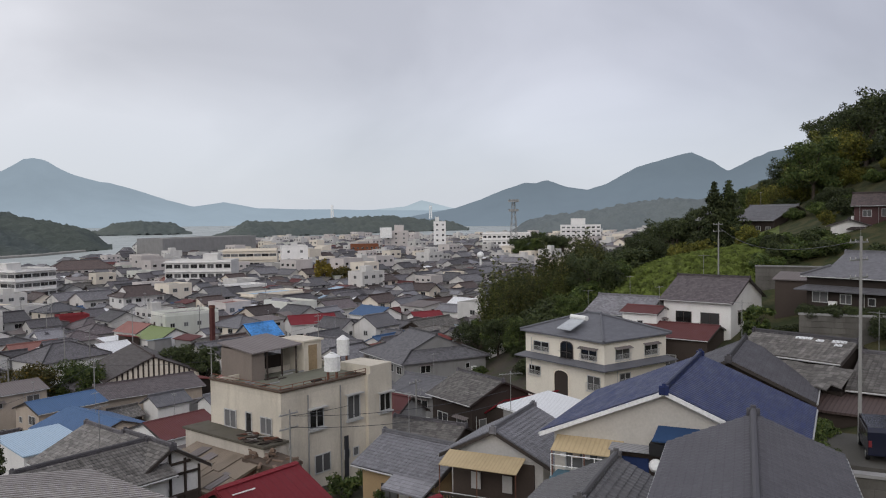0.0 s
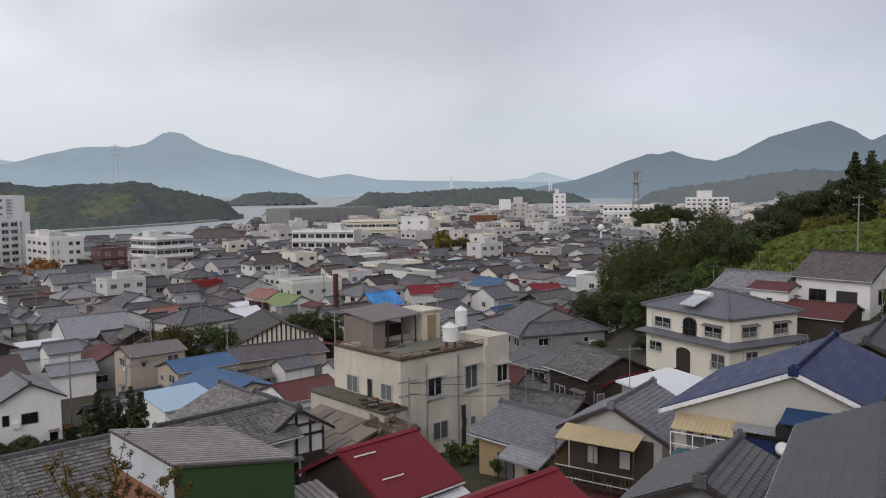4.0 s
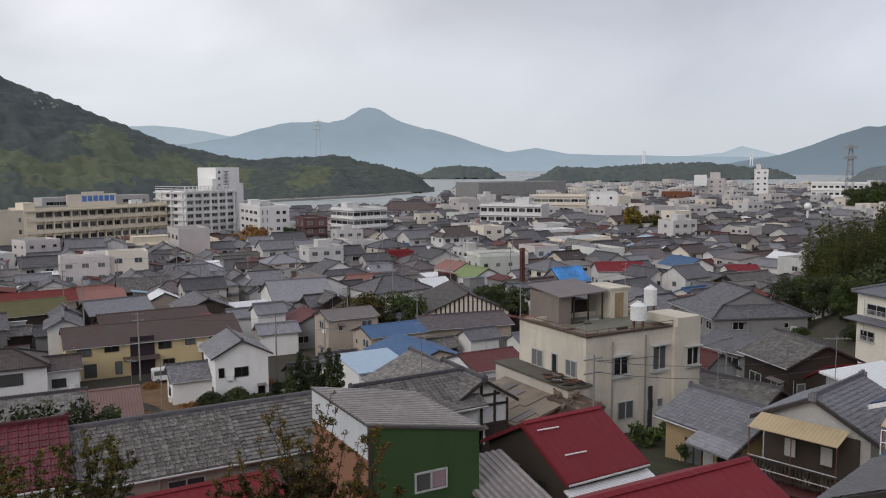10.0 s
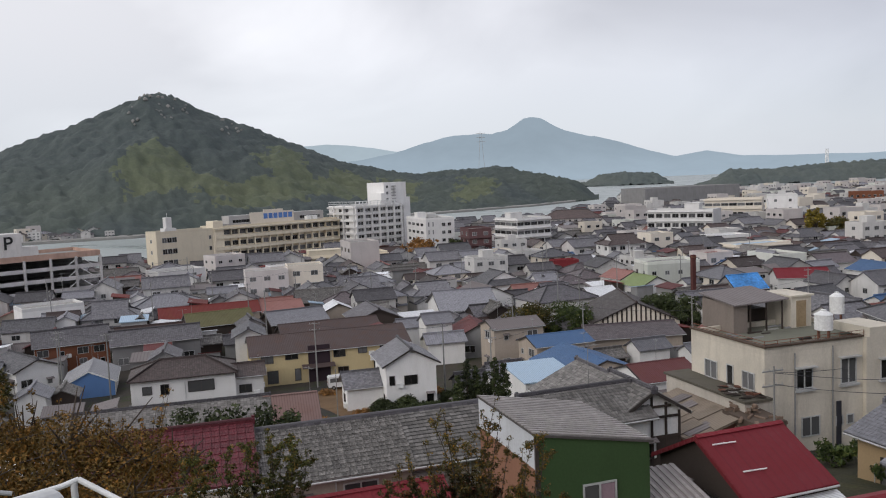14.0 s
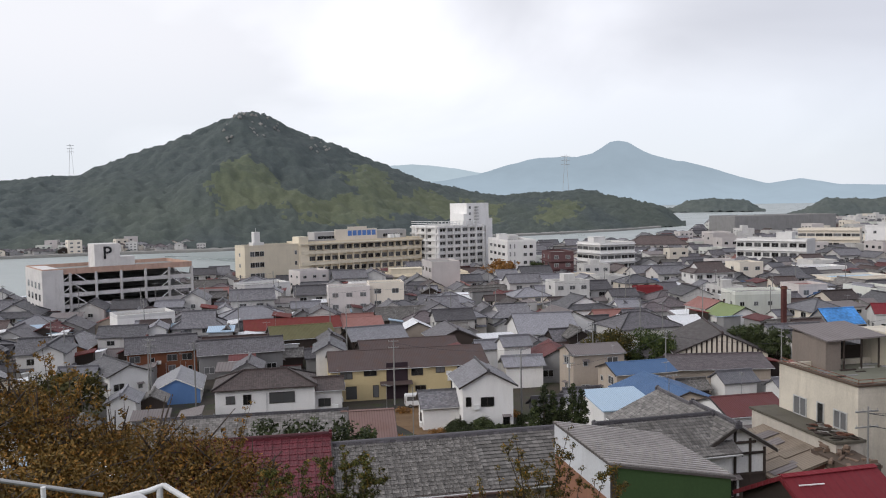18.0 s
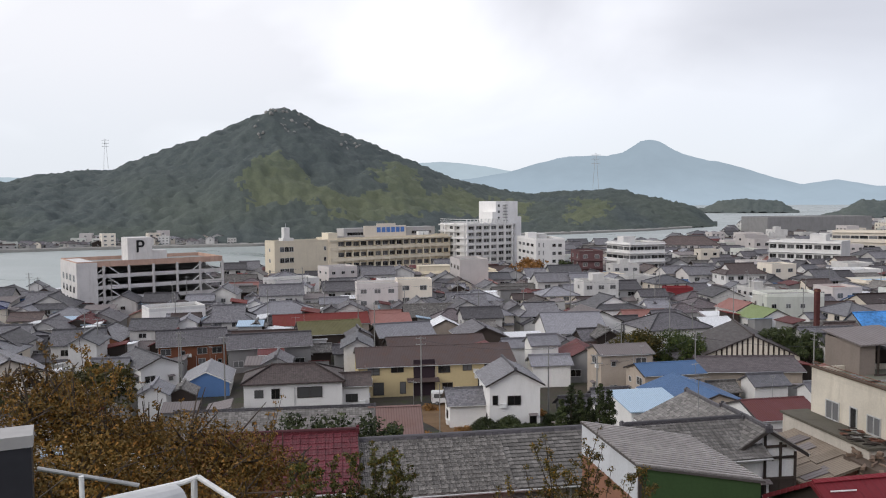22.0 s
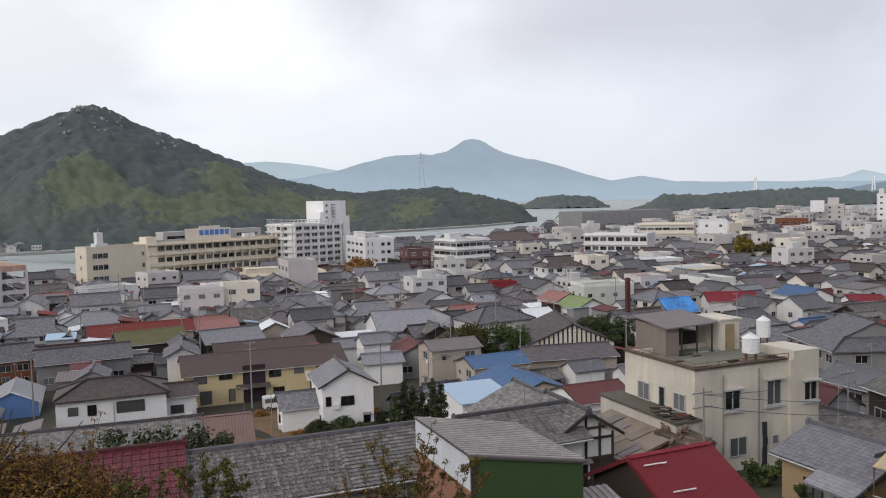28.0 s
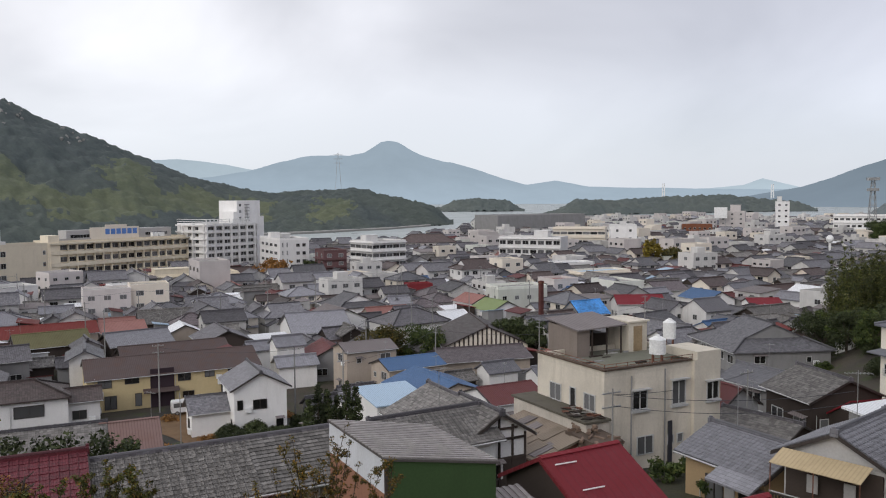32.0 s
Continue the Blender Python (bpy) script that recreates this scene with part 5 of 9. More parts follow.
house("white two-storey house on the hillside, grey roof", 32.6, 100.9, 13.4, 19.4, 22.0, 9.2, 10.4, 318, roof=TILE_PLUM, wall=WHITE, wins=[("F", -1.6, 3.3, 2.0, 1.35), ("F", 1.7, 3.3, 2.3, 1.35), ("F", 1.8, 0.5, 2.6, 1.4), ("R", -1.9, 3.2, 1.4, 1.5), ("R", 1.3, 3.9, 1.3, 0.8)], style="dark")
house("cream villa with a hipped grey tile roof", 16.6, 93.5, 10.8, 16.5, 18.5, 13.2, 11.0, 306, "hip", roof=KAWARA_VILLA, wall=plaster("villa_cream_stucco", (0.80, 0.745, 0.64), 0.25, 0.02), skirt=2.75, style="grille",
      wins=[("F", -3.5, 3.45, 2.6, 1.15), ("F", 4.0, 3.4, 2.4, 1.2), ("F", -4.6, 0.6, 2.0, 1.1), ("F", 4.7, 0.2, 1.9, 1.6), ("R", -2.2, 3.5, 2.2, 1.2), ("R", 2.4, 3.5, 2.2, 1.2), ("R", -1.8, 0.8, 1.7, 1.2)])
house("old house with a flat-pitched grey tile roof", 23.9, 108.0, 11.5, 17.0, 19.0, 9.0, 9.0, 321, roof=KAWARA, wall=GREY)
house("low annexe with a red roof and a roof heater", 24.2, 100.5, 13.5, 17.9, 18.6, 5.0, 4.2, 321, roof=SHEET_MAROON, wall=WHITE)
house("hillside house with a porch and grey tile roof", 44.5, 84.0, 19.5, 23.2, 25.5, 12.0, 10.2, 306, "irimoya", roof=KAWARA_LIGHT, wall=WOOD, skirt=2.3)
house("house high on the slope with a silver-grey tile roof", 61.5, 155.0, 25.2, 28.3, 31.0, 12.5, 11.0, 290, roof=KAWARA_LIGHT, wall=WOOD)
house("back wing of a slope house, silver-grey roof", 56.4, 167.0, 25.3, 28.3, 30.6, 9.0, 8.0, 290, roof=KAWARA_LIGHT, wall=WOOD)
house("small porch with a white gable on the slope", 59.5, 121.5, 24, 27.7, 28.7, 4.0, 6.0, 240, roof=KAWARA_DARK, wall=WOOD, gable_wall=WHITE, wins=[])
house("low store with a grey roof below a garden", 41.5, 95.4, 19.2, 22.0, 22.7, 6.5, 3.2, 321, "shed", roof=SHEET_GREY, wall=WOOD, wins=[])
house("small house on the slope with a tile roof", 69.5, 149.0, 25, 27.9, 29.6, 5.5, 4.6, 300, roof=KAWARA, wall=WOOD)
house("brown two-storey house on the slope", 66.4, 120.0, 24, 30.6, 32.4, 13.0, 8.0, 330, roof=TILE_BROWN, wall=BROWNWALL, skirt=3.2)
house("old house with a grey stone-coloured tile roof", 3.0, 81.0, 8.5, 12.2, 14.0, 7.2, 8.2, 306, roof=KAWARA_OLD, wall=WOOD)
house("lean-to with a red metal roof", 6.8, 78.2, 8.5, 11.0, 12.9, 7.0, 3.2, 306 - 90, "shed", roof=SHEET_RED, wall=WOOD, wins=[])
house("large old house with a hip-and-gable tile roof", -4.1, 126.8, 2.5, 8.6, 12.0, 15.0, 15.0, 300, "irimoya", roof=KAWARA, wall=GREY, skirt=2.6)
house("low old house with a weathered tile roof", -1.8, 69.5, 7.5, 10.9, 12.4, 7.2, 6.4, 329, roof=KAWARA_OLD, wall=WOOD)
house("small house with a blue-grey tile roof", -2.5, 91.0, 6, 10.6, 12.0, 6.5, 6.2, 321, roof=KAWARA_LIGHT, wall=GREY)
house("shed with a maroon roof behind the concrete block", -5.2, 75.0, 7, 11.9, 13.6, 4.5, 5.0, 321, roof=SHEET_MAROON, wall=GREY)
house("large shed with a white metal roof", 7.6, 54.9, 12, 16.4, 17.1, 6.0, 6.6, 48, "shed", roof=SHEET_WHITE, wall=GREY, wins=[])
house("house with a maroon sheet roof and white wall", -30.0, 88.0, 4, 7.3, 8.6, 7.5, 7.6, 51, roof=SHEET_MAROON, wall=WHITE)
house("long shed with a faded blue metal roof", -50.0, 104.0, 2, 6.4, 7.5, 9.2, 6.6, 53, roof=SHEET_BLUE, wall=BEIGE)
house("workshop with a blue metal gable roof", -41.5, 94.5, 2, 5.8, 7.5, 12.0, 10.0, 321, roof=SHEET_BLUE, wall=BEIGE)
house("shed with a pale blue metal roof", -43.0, 85.0, 2, 6.6, 7.4, 7.0, 7.2, 51, "shed", roof=SHEET_PALEBLUE, wall=WHITE, wins=[("F", 1, 1.6, 1.6, 1.1)])
house("barn with a brown roof and slatted gable", -52.0, 137.5, 1, 4.6, 8.0, 17.0, 15.5, 302, roof=TILE_BROWN, wall=BEIGE, gable_wall=CREAM, wins=[])
house("long house with a plum-grey metal roof", -45.9, 122.0, 1, 4.7, 6.0, 15.0, 9.6, 40, roof=TILE_PLUM, wall=BEIGE)
house("beige two-storey house with a pale roof", -59.0, 107.7, 1, 7.5, 8.5, 8.4, 6.4, 51, roof=SHEET_GREY, wall=BEIGE)
house("long yellow apartment house with a brown roof", -83.4, 93.3, 1, 5.6, 7.6, 24.0, 11.0, 50, roof=SHEET_BROWN, wall=YELLOW,
      wins=[("F", -9.5, 3.3, 1.8, 1.2), ("F", -6.0, 3.6, 1.9, 0.8), ("F", 1.0, 3.3, 1.8, 1.1), ("F", 4.5, 3.5, 1.4, 1.0), ("F", 8.0, 3.3, 1.8, 1.2), ("F", -8.8, 0.3, 1.6, 1.9), ("F", -5.2, 0.4, 0.9, 1.8), ("F", 1.5, 0.9, 1.6, 0.9), ("F", 7.0, 0.4, 1.8, 1.8), ("L", 0, 3.4, 1.6, 1.1)], style="dark")
house("white two-storey house with a grey gable roof", -62.0, 84.1, 1, 7.0, 9.0, 8.6, 7.5, 318, roof=KAWARA, wall=WHITE, style="dark", wins=[("R", -0.1, 3.4, 1.7, 1.2), ("R", 2.3, 0.5, 0.9, 1.6), ("R", -2.5, 3.5, 0.7, 1.2), ("F", -1.5, 3.6, 1.2, 1.1), ("F", 2.0, 1.0, 0.7, 1.0)])
house("lower wing of a white house, grey roof", -66.3, 80.9, 1, 4.0, 5.6, 6.0, 5.2, 229, roof=KAWARA, wall=WHITE, style="dark", wins=[("F", -1, 0.8, 0.7, 1.0), ("R", 0, 0.7, 1.2, 1.2)])
house("white house with a hipped brown roof", -90.0, 71.5, 1, 5.4, 7.2, 14.0, 8.0, 50, "hip", roof=TILE_BROWN, wall=WHITE, style="dark", wins=[("F", -4.6, 2.4, 1.2, 1.1), ("F", -2.4, 2.2, 1.1, 1.4), ("F", 2.2, 2.2, 3.4, 1.5), ("L", 0, 2.4, 1.4, 1.2)])
house("white wing of a house with a brown roof", -84.8, 77.8, 1, 4.4, 5.6, 5.2, 6.0, 50, roof=TILE_BROWN, wall=WHITE, style="dark")
house("long wall-side shed with a grey tile roof", -63.0, 47.8, 3.0, 7.9, 10.0, 19.0, 6.6, 48, roof=KAWARA_OLD, wall=CONCRETE, wins=[])
house("shed with a rusty pinkish-brown roof", -55.3, 56.2, 3.0, 7.9, 9.9, 5.2, 6.4, 48, roof=SHEET_PINKBROWN, wall=CONCRETE, wins=[])
house("gable-fronted house with white roof and blue boards", -108.9, 70.1, 1, 3.1, 4.9, 10.0, 7.4, 322, roof=SHEET_PALEGREY, wall=WHITE, barge=WHITEPAINT, gable_wall=BLUEWALL, wins=[])
house("broad house with an old grey tile roof", -126.0, 46.0, 1, 5.6, 8.4, 15.0, 12.5, 351, roof=KAWARA, wall=CREAM)
house("house with a grey roof and white metal eaves", -120.8, 66.7, 1, 4.5, 6.0, 11.0, 7.2, 351, roof=KAWARA, wall=WHITE)
house("house with a white metal roof among dark ones", -107.0, 123.0, 1, 4.9, 6.4, 6.4, 6.4, 321, roof=SHEET_WHITE, wall=BEIGE)
house("dark gabled house with a weathered roof", -94.5, 118.8, 1, 4.9, 7.0, 11.0, 9.4, 321, roof=KAWARA_DARK, wall=WOOD)
house("long house with a brown metal roof", -92.5, 104.0, 1, 5.1, 6.8, 17.0, 8.0, 53, roof=SHEET_BROWN, wall=WOOD)
house("house with a blue-grey tile roof beside a lane", -105.6, 109.5, 1, 5.2, 7.0, 11.0, 8.4, 60, roof=KAWARA_LIGHT, wall=WOOD)
house("dark wooden house with a mossy metal roof", -119.2, 103.3, 1, 5.0, 7.0, 12.2, 9.2, 58, roof=SHEET_OLIVE, wall=WOOD)
house("long shed with a rust-red metal roof", -130.5, 111.0, 1, 4.7, 6.5, 19.8, 8.0, 54, roof=SHEET_RUST, wall=BEIGE)
house("house with a faded red metal roof", -122.0, 122.5, 1, 4.4, 6.0, 9.0, 8.0, 54, roof=SHEET_SALMON, wall=BEIGE)
house("house with a hipped grey tile roof", -150.0, 116.0, 1, 4.8, 7.0, 15.0, 10.0, 54, "hip", roof=KAWARA_LIGHT, wall=GREY)
house("two-storey house with orange boards and dark roof", -127.0, 78.5, 1, 5.5, 7.5, 12.0, 9.0, 60, roof=KAWARA_DARK, wall=ORANGE)
house("row house with a dark tile roof", -115.5, 86.5, 1, 5.2, 7.0, 14.5, 8.0, 56, roof=KAWARA_DARK, wall=GREY)
house("small shop with a dark red front", -111.0, 83.5, 1, 4.6, 5.2, 4.4, 4.0, 51, roof=SHEET_MAROON, wall=REDWALL)
house("house with dark roof and red-brown gable", -151.0, 75.0, 1, 4.2, 6.0, 12.0, 8.0, 317, roof=KAWARA, wall=ORANGE)
house("large house with a broad silver-grey roof", -85.5, 136.0, 1, 4.8, 7.8, 12.0, 13.5, 46, roof=KAWARA_LIGHT, wall=WHITE)
house("shed with a bright white metal roof", -86.5, 122.5, 1, 4.5, 5.3, 7.0, 5.2, 52, "shed", roof=SHEET_WHITE, wall=WHITE)
house("house with a pale roof and decorated gable", -87.3, 147.0, 1, 5.2, 7.5, 11.0, 10.0, 325, roof=SHEET_GREY, wall=WHITE)
house("small house with a maroon metal roof", -69.8, 114.5, 1, 4.6, 6.4, 10.0, 7.0, 310, roof=SHEET_MAROON, wall=GREY)
house("large house with a grey tile roof", -96.1, 169.0, 1, 4.8, 7.5, 13.0, 12.0, 325, "irimoya", roof=KAWARA, wall=WHITE)
house("house with a dark hipped tile roof", -71.6, 149.5, 1, 5.0, 7.5, 14.0, 10.5, 58, "hip", roof=KAWARA_DARK, wall=WHITE)
house("house with a pale green metal roof", -66.5, 159.5, 1, 4.4, 6.0, 7.0, 8.0, 54, roof=SHEET_WHITE, wall=WHITE)
house("house with an orange metal roof", -70.8, 185.5, 1, 4.7, 6.5, 9.0, 8.0, 325, roof=SHEET_SALMON, wall=WHITE)
house("house with a green metal roof", -62.2, 176.5, 1, 4.5, 6.6, 9.0, 9.0, 325, roof=SHEET_GREEN, wall=WHITE)
house("long shed with a bright red metal roof", -32.8, 193.0, 1, 5.2, 7.0, 11.5, 7.6, 25, roof=SHEET_RED, wall=WHITE)
house("house with a bright blue metal roof", -18.9, 209.0, 1, 5.0, 7.0, 11.0, 9.0, 315, roof=SHEET_BLUE, wall=WHITE)
house("house with a grey tile roof near the chimney", -25.4, 164.0, 1, 5.0, 7.0, 10.0, 9.4, 60, roof=KAWARA, wall=WOOD)
house("house with a purple-grey tile roof", -31.5, 225.5, 1, 5.0, 7.0, 10.0, 9.4, 45, roof=TILE_PLUM, wall=WHITE)
house("shrine-like house with a white curved roof", 6.0, 222.0, 1.5, 5.0, 7.4, 13.0, 9.0, 315, roof=SHEET_WHITE, wall=ORANGE)
house("house with a bright red roof under the trees", -6.0, 205.0, 1.5, 4.8, 6.0, 8.0, 6.0, 25, roof=SHEET_RED, wall=WHITE)
house("two-storey house with a dark blue hipped roof", -196.0, 67.0, 1, 7.0, 9.0, 14.0, 11.0, 66, "hip", roof=TILE_BLUE, wall=CREAM)
house("house under a blue tarpaulin roof", -40.6, 173.0, 1, 5.0, 7.8, 8.0, 7.4, 51, roof=TARP, wall=GREY)

# green shed with a single ribbed slope
gs = thing("workshop", -15.0, 31.4, 12.0, 51.2, "green sheet-metal workshop with a ribbed single-slope roof", "building")
FOOT.append((-15.0, 31.4, 51.2, 3.2, 3.8))
g = Geo()
X, Y, ZH, ZL = 2.5, 3.1, 8.0, 7.05
g.slab([(-X - 0.1, -Y - 0.1, ZH), (X + 0.15, -Y - 0.1, ZL), (X + 0.15, Y + 0.1, ZL), (-X - 0.1, Y + 0.1, ZH)], 0.1, 0, [(0, 0), (0, 5), (6.2, 5), (6.2, 0)], 0)
part("roof", g, plain("dark_roof_pan", (0.085, 0.075, 0.07), 0.7), gs)
for i in range(19):
    v = -Y + 2 * Y * (i + 0.5) / 19
    q = Geo()
    q.slab([(-X - 0.1, v - 0.085, ZH + 0.05), (X + 0.15, v - 0.085, ZL + 0.05), (X + 0.15, v + 0.085, ZL + 0.05), (-X - 0.1, v + 0.085, ZH + 0.05)], 0.06)
    part("roof_rib", q, bpy.data.materials.get("pale_rib") or plain("pale_rib", (0.29, 0.265, 0.25), 0.6, 0, 3.0, 0.2), gs)
g = Geo()
g.poly([(-X, -Y, -2), (X, -Y, -2), (X, -Y, ZL - 0.1), (-X, -Y, ZH - 0.1)])
g.poly([(X, Y, -2), (-X, Y, -2), (-X, Y, ZH - 0.1), (X, Y, ZL - 0.1)])
g.poly([(X, -Y, -2), (X, Y, -2), (X, Y, ZL - 0.1), (X, -Y, ZL - 0.1)])
part("green_wall", g, GREENWALL, gs)
g = Geo()
g.box(-X - 0.02, -Y - 0.02, -2, -X + 0.1, Y, ZH - 1.35)
part("brown_side_wall", g, plaster("brown_side_boards", (0.24, 0.12, 0.075), 0.4), gs)
g = Geo()
g.slab([(-X - 0.05, -Y - 0.03, ZH - 0.11), (-X - 0.05, Y, ZH - 0.11), (-X + 0.02, Y, ZH - 0.11), (-X + 0.02, -Y - 0.03, ZH - 0.11)][::-1], 1.35)
part("white_side_panel", g, plaster("peeling_white_panel", (0.62, 0.64, 0.66), 0.5), gs)
q = Geo()
q.box(-X - 0.06, -Y - 0.06, -2, -X + 0.08, -Y + 0.06, ZH - 0.1)
part("corner_post", q, FRAME_DARK, gs)
add_window(gs, "F", 0.2, ZL - 2.25, 1.5, 0.85, X, Y, "plain")
q = Geo()
q.box(0.25, -Y - 0.03, ZL - 2.16, 0.86, -Y - 0.022, ZL - 1.5)
part("curtain", q, plaster("mauve_curtain", (0.34, 0.24, 0.27), 0.3), gs)

# small beige annexe beside the red gable
bx_ = house("small beige annexe with a ribbed grey roof", -10.4, 32.4, 12, 15.9, 16.9, 3.0, 4.4, 51, "shed", roof=SHEET_GREY, wall=CREAM, wins=[("F", 0.6, 2.2, 0.5, 0.4)])

for i in range(9):
    u = -1.5 + 3.0 * (i + 0.5) / 9
    q = Geo()
    q.slab([(u - 0.085, -2.2, 3.94), (u + 0.085, -2.2, 3.94), (u + 0.085, 2.2, 4.94), (u - 0.085, 2.2, 4.94)], 0.05)
    part("roof_rib", q, bpy.data.materials["pale_rib"], bx_)

# ---- the three-storey concrete block ----
cb = block("stained ivory concrete block with a cluttered flat roof", -11.1, 60.7, 9.5, 10.4, 7.9, 8.3, 51, wall=IVORY, floors=3, bays=(0, 0), name="apartment_block", parapet=0.45, roof_mat=plaster("mossy_roof_screed", (0.22, 0.22, 0.17), 0.7), category="building")
for side, u, z, w, h, st in (("F", -2.1, 5.75, 1.35, 1.35, "hood"), ("F", 1.5, 5.7, 1.3, 1.75, "hood"), ("F", 4.5, 5.75, 1.2, 1.35, "hood"), ("F", -1.6, 2.5, 1.5, 1.35, "plain"), ("F", 0.75, 2.9, 0.6, 0.7, "plain"), ("F", 1.65, 2.9, 0.6, 0.7, "plain"), ("F", 4.2, 2.6, 0.7, 1.2, "plain"),
                             ("L", 2.4, 5.7, 1.25, 1.2, "plain"), ("L", -1.6, 5.6, 1.4, 1.3, "plain"), ("L", 0.5, 5.0, 0.7, 2.0, "plain")):
    add_window(cb, side, u, z, w, h, 5.2, 4.25 if side == "F" and u > 2.75 else 3.95, st)
g = Geo()
g.box(2.75, -4.25, -1.5, 5.3, -3.95, 8.75), g.box(3.0, -4.25, 8.75, 5.3, -1.0, 9.35)
part("stair_tower", g, IVORY, cb)
for u, z0, z1 in ((0.15, 0, 8.4), (4.95, 0, 8.0), (-2.9, 2, 8.2)):
    q = Geo()
    q.bar((u, -4.03, z0), (u, -4.03, z1), 0.05, n=8)
    part("drainpipe", q, GREY, cb)
q = Geo()
q.box(0.5, -4.06, 0.5, 0.85, -3.96, 4.6)
part("black_duct", q, DARKSTEEL, cb)
for i in range(9):
    q = Geo()
    q.bar((-5.1 + i * 1.0, -3.85, 8.7), (-5.1 + i * 1.0, -3.85, 9.15), 0.025)
    part("railing_post", q, RUSTED, cb)
for k in (8.95, 9.15):
    q = Geo()
    q.bar((-5.1, -3.85, k), (2.9, -3.85, k), 0.025), q.bar((-5.1, -3.85, k), (-5.1, 3.8, k), 0.025)
    part("railing", q, RUSTED, cb)
hut = thing("rooftop_hut", -14.1, 62.6, 17.88, 51, "grey lean-to hut of corrugated sheet on a flat roof", "hut")
g = Geo()
g.box(-2.4, -1.3, 0, -2.3, 2.4, 2.2), g.box(-2.3, 2.3, 0, 2.0, 2.4, 2.6), g.box(-2.3, -1.3, 0, -1.2, -1.2, 2.0)
part("wall", g, plaster("weathered_hut_boards", (0.21, 0.175, 0.15), 0.5), hut)
g = Geo()
g.slab([(-2.6, -1.7, 2.15), (2.1, -1.7, 2.3), (2.1, 2.6, 2.75), (-2.6, 2.6, 2.6)], 0.1, 0, [(0, 4), (4.7, 4), (4.7, 0), (0, 0)], 0)
part("roof", g, SHEET_GREY, hut)
for u in (-1.0, 0.4, 1.8):
    q = Geo()
    q.box(u - 0.05, -1.4, 0, u + 0.05, -1.3, 2.2)
    part("post", q, WOOD, hut)
g = Geo()
g.box(-2.2, 0.6, 0, 1.9, 2.2, 1.3)
part("stored_crate", g, WOOD, hut)
sh = thing("stair_house", -11.9, 65.2, 17.88, 51, "ivory stair house with a door on a flat roof", "stair house")
g = Geo()
g.box(-0.9, -1.4, 0, 0.9, 1.4, 2.3), g.box(-1.05, -1.55, 2.3, 1.05, 1.55, 2.43)
part("wall", g, IVORY, sh)
g = Geo()
g.box(-0.45, -1.45, 0.05, 0.4, -1.4, 2.0)
part("door", g, plain("tan_door", (0.3, 0.22, 0.13), 0.6), sh)
water_tank(-8.7, 60.2, 17.88, 0.6, 1.05)
water_tank(-8.45, 64.6, 18.3, 0.5, 1.25)
rcl = random.Random(31)
for i in range(16):
    q = Geo()
    u, v, w, d_, h = rcl.uniform(-4.4, 2.4), rcl.uniform(-3.4, 3.2), rcl.uniform(0.25, 1.1), rcl.uniform(0.05, 0.12), rcl.uniform(0.04, 0.12)
    q.slab([(u - w, v - d_, 8.38 + h), (u + w, v - d_ * 0.6, 8.38 + h * 0.9), (u + w, v + d_, 8.38 + h), (u - w * 0.9, v + d_, 8.38 + h * 1.05)], h)
    part("roof_clutter", q, rcl.choice((WOOD, GREY, CONCRETE, GREY)), cb)
for b in ((-5.32, -4.08, 2.7, -3.72), (-5.32, -3.72, -4.98, 4.0)):
    q = Geo()
    q.box(b[0], b[1], 8.75, b[2], b[3], 8.86)
    part("rusty_edging", q, plaster("rusty_edging", (0.10, 0.07, 0.05), 0.8), cb)
rw = thing("rubble_heap", -12.0, 52.7, 11.9, 51, "brown heap of broken boards and bricks", "rubble")
q = Geo()
for i in range(150):
    u, v = rcl.uniform(-1.1, 1.1), rcl.uniform(-2.6, 1.5)
    z = rcl.uniform(0.0, 1.0) * (3.1 - abs(u) * 0.7)
    w, d_, h = rcl.uniform(0.08, 0.4), rcl.uniform(0.05, 0.14), rcl.uniform(0.05, 0.22)
    a = rcl.uniform(0, 3.14)
    c_, s_ = math.cos(a), math.sin(a)
    q.slab([(u + x * c_ - y * s_, v + x * s_ + y * c_, z + rcl.uniform(0, 0.12)) for x, y in ((-w, -d_), (w, -d_), (w, d_), (-w, d_))], h)
part("debris", q, plaster("rubble_brown", (0.19, 0.135, 0.10), 0.8), rw)["kind"] = "stuff"
q = Geo()
q.slab([(-0.9, -2.4, 2.3), (0.9, -2.4, 2.5), (0.9, 1.4, 2.7), (-0.9, 1.4, 2.4)], 4.5)
part("core", q, plaster("rubble_core", (0.12, 0.09, 0.07), 0.8), rw)
an = block("low stained annexe with a mossy flat roof", -14.96, 56.0, 8.0, 1.9, 8.8, 6.9, 51, wall=DIRTYIVORY, floors=2, bays=(0, 0), parapet=0.03, roof_mat=plaster("dirty_roof", (0.13, 0.115, 0.09), 0.6), name="annexe")
g = Geo()
g.slab([(-1.1, -4.55, 7.12), (1.05, -4.55, 7.12), (1.05, 4.55, 7.12), (-1.1, 4.55, 7.12)], 0.16)
part("mossy_slab", g, plaster("mossy_slab", (0.10, 0.09, 0.07), 0.8), an)
rdb = random.Random(6)
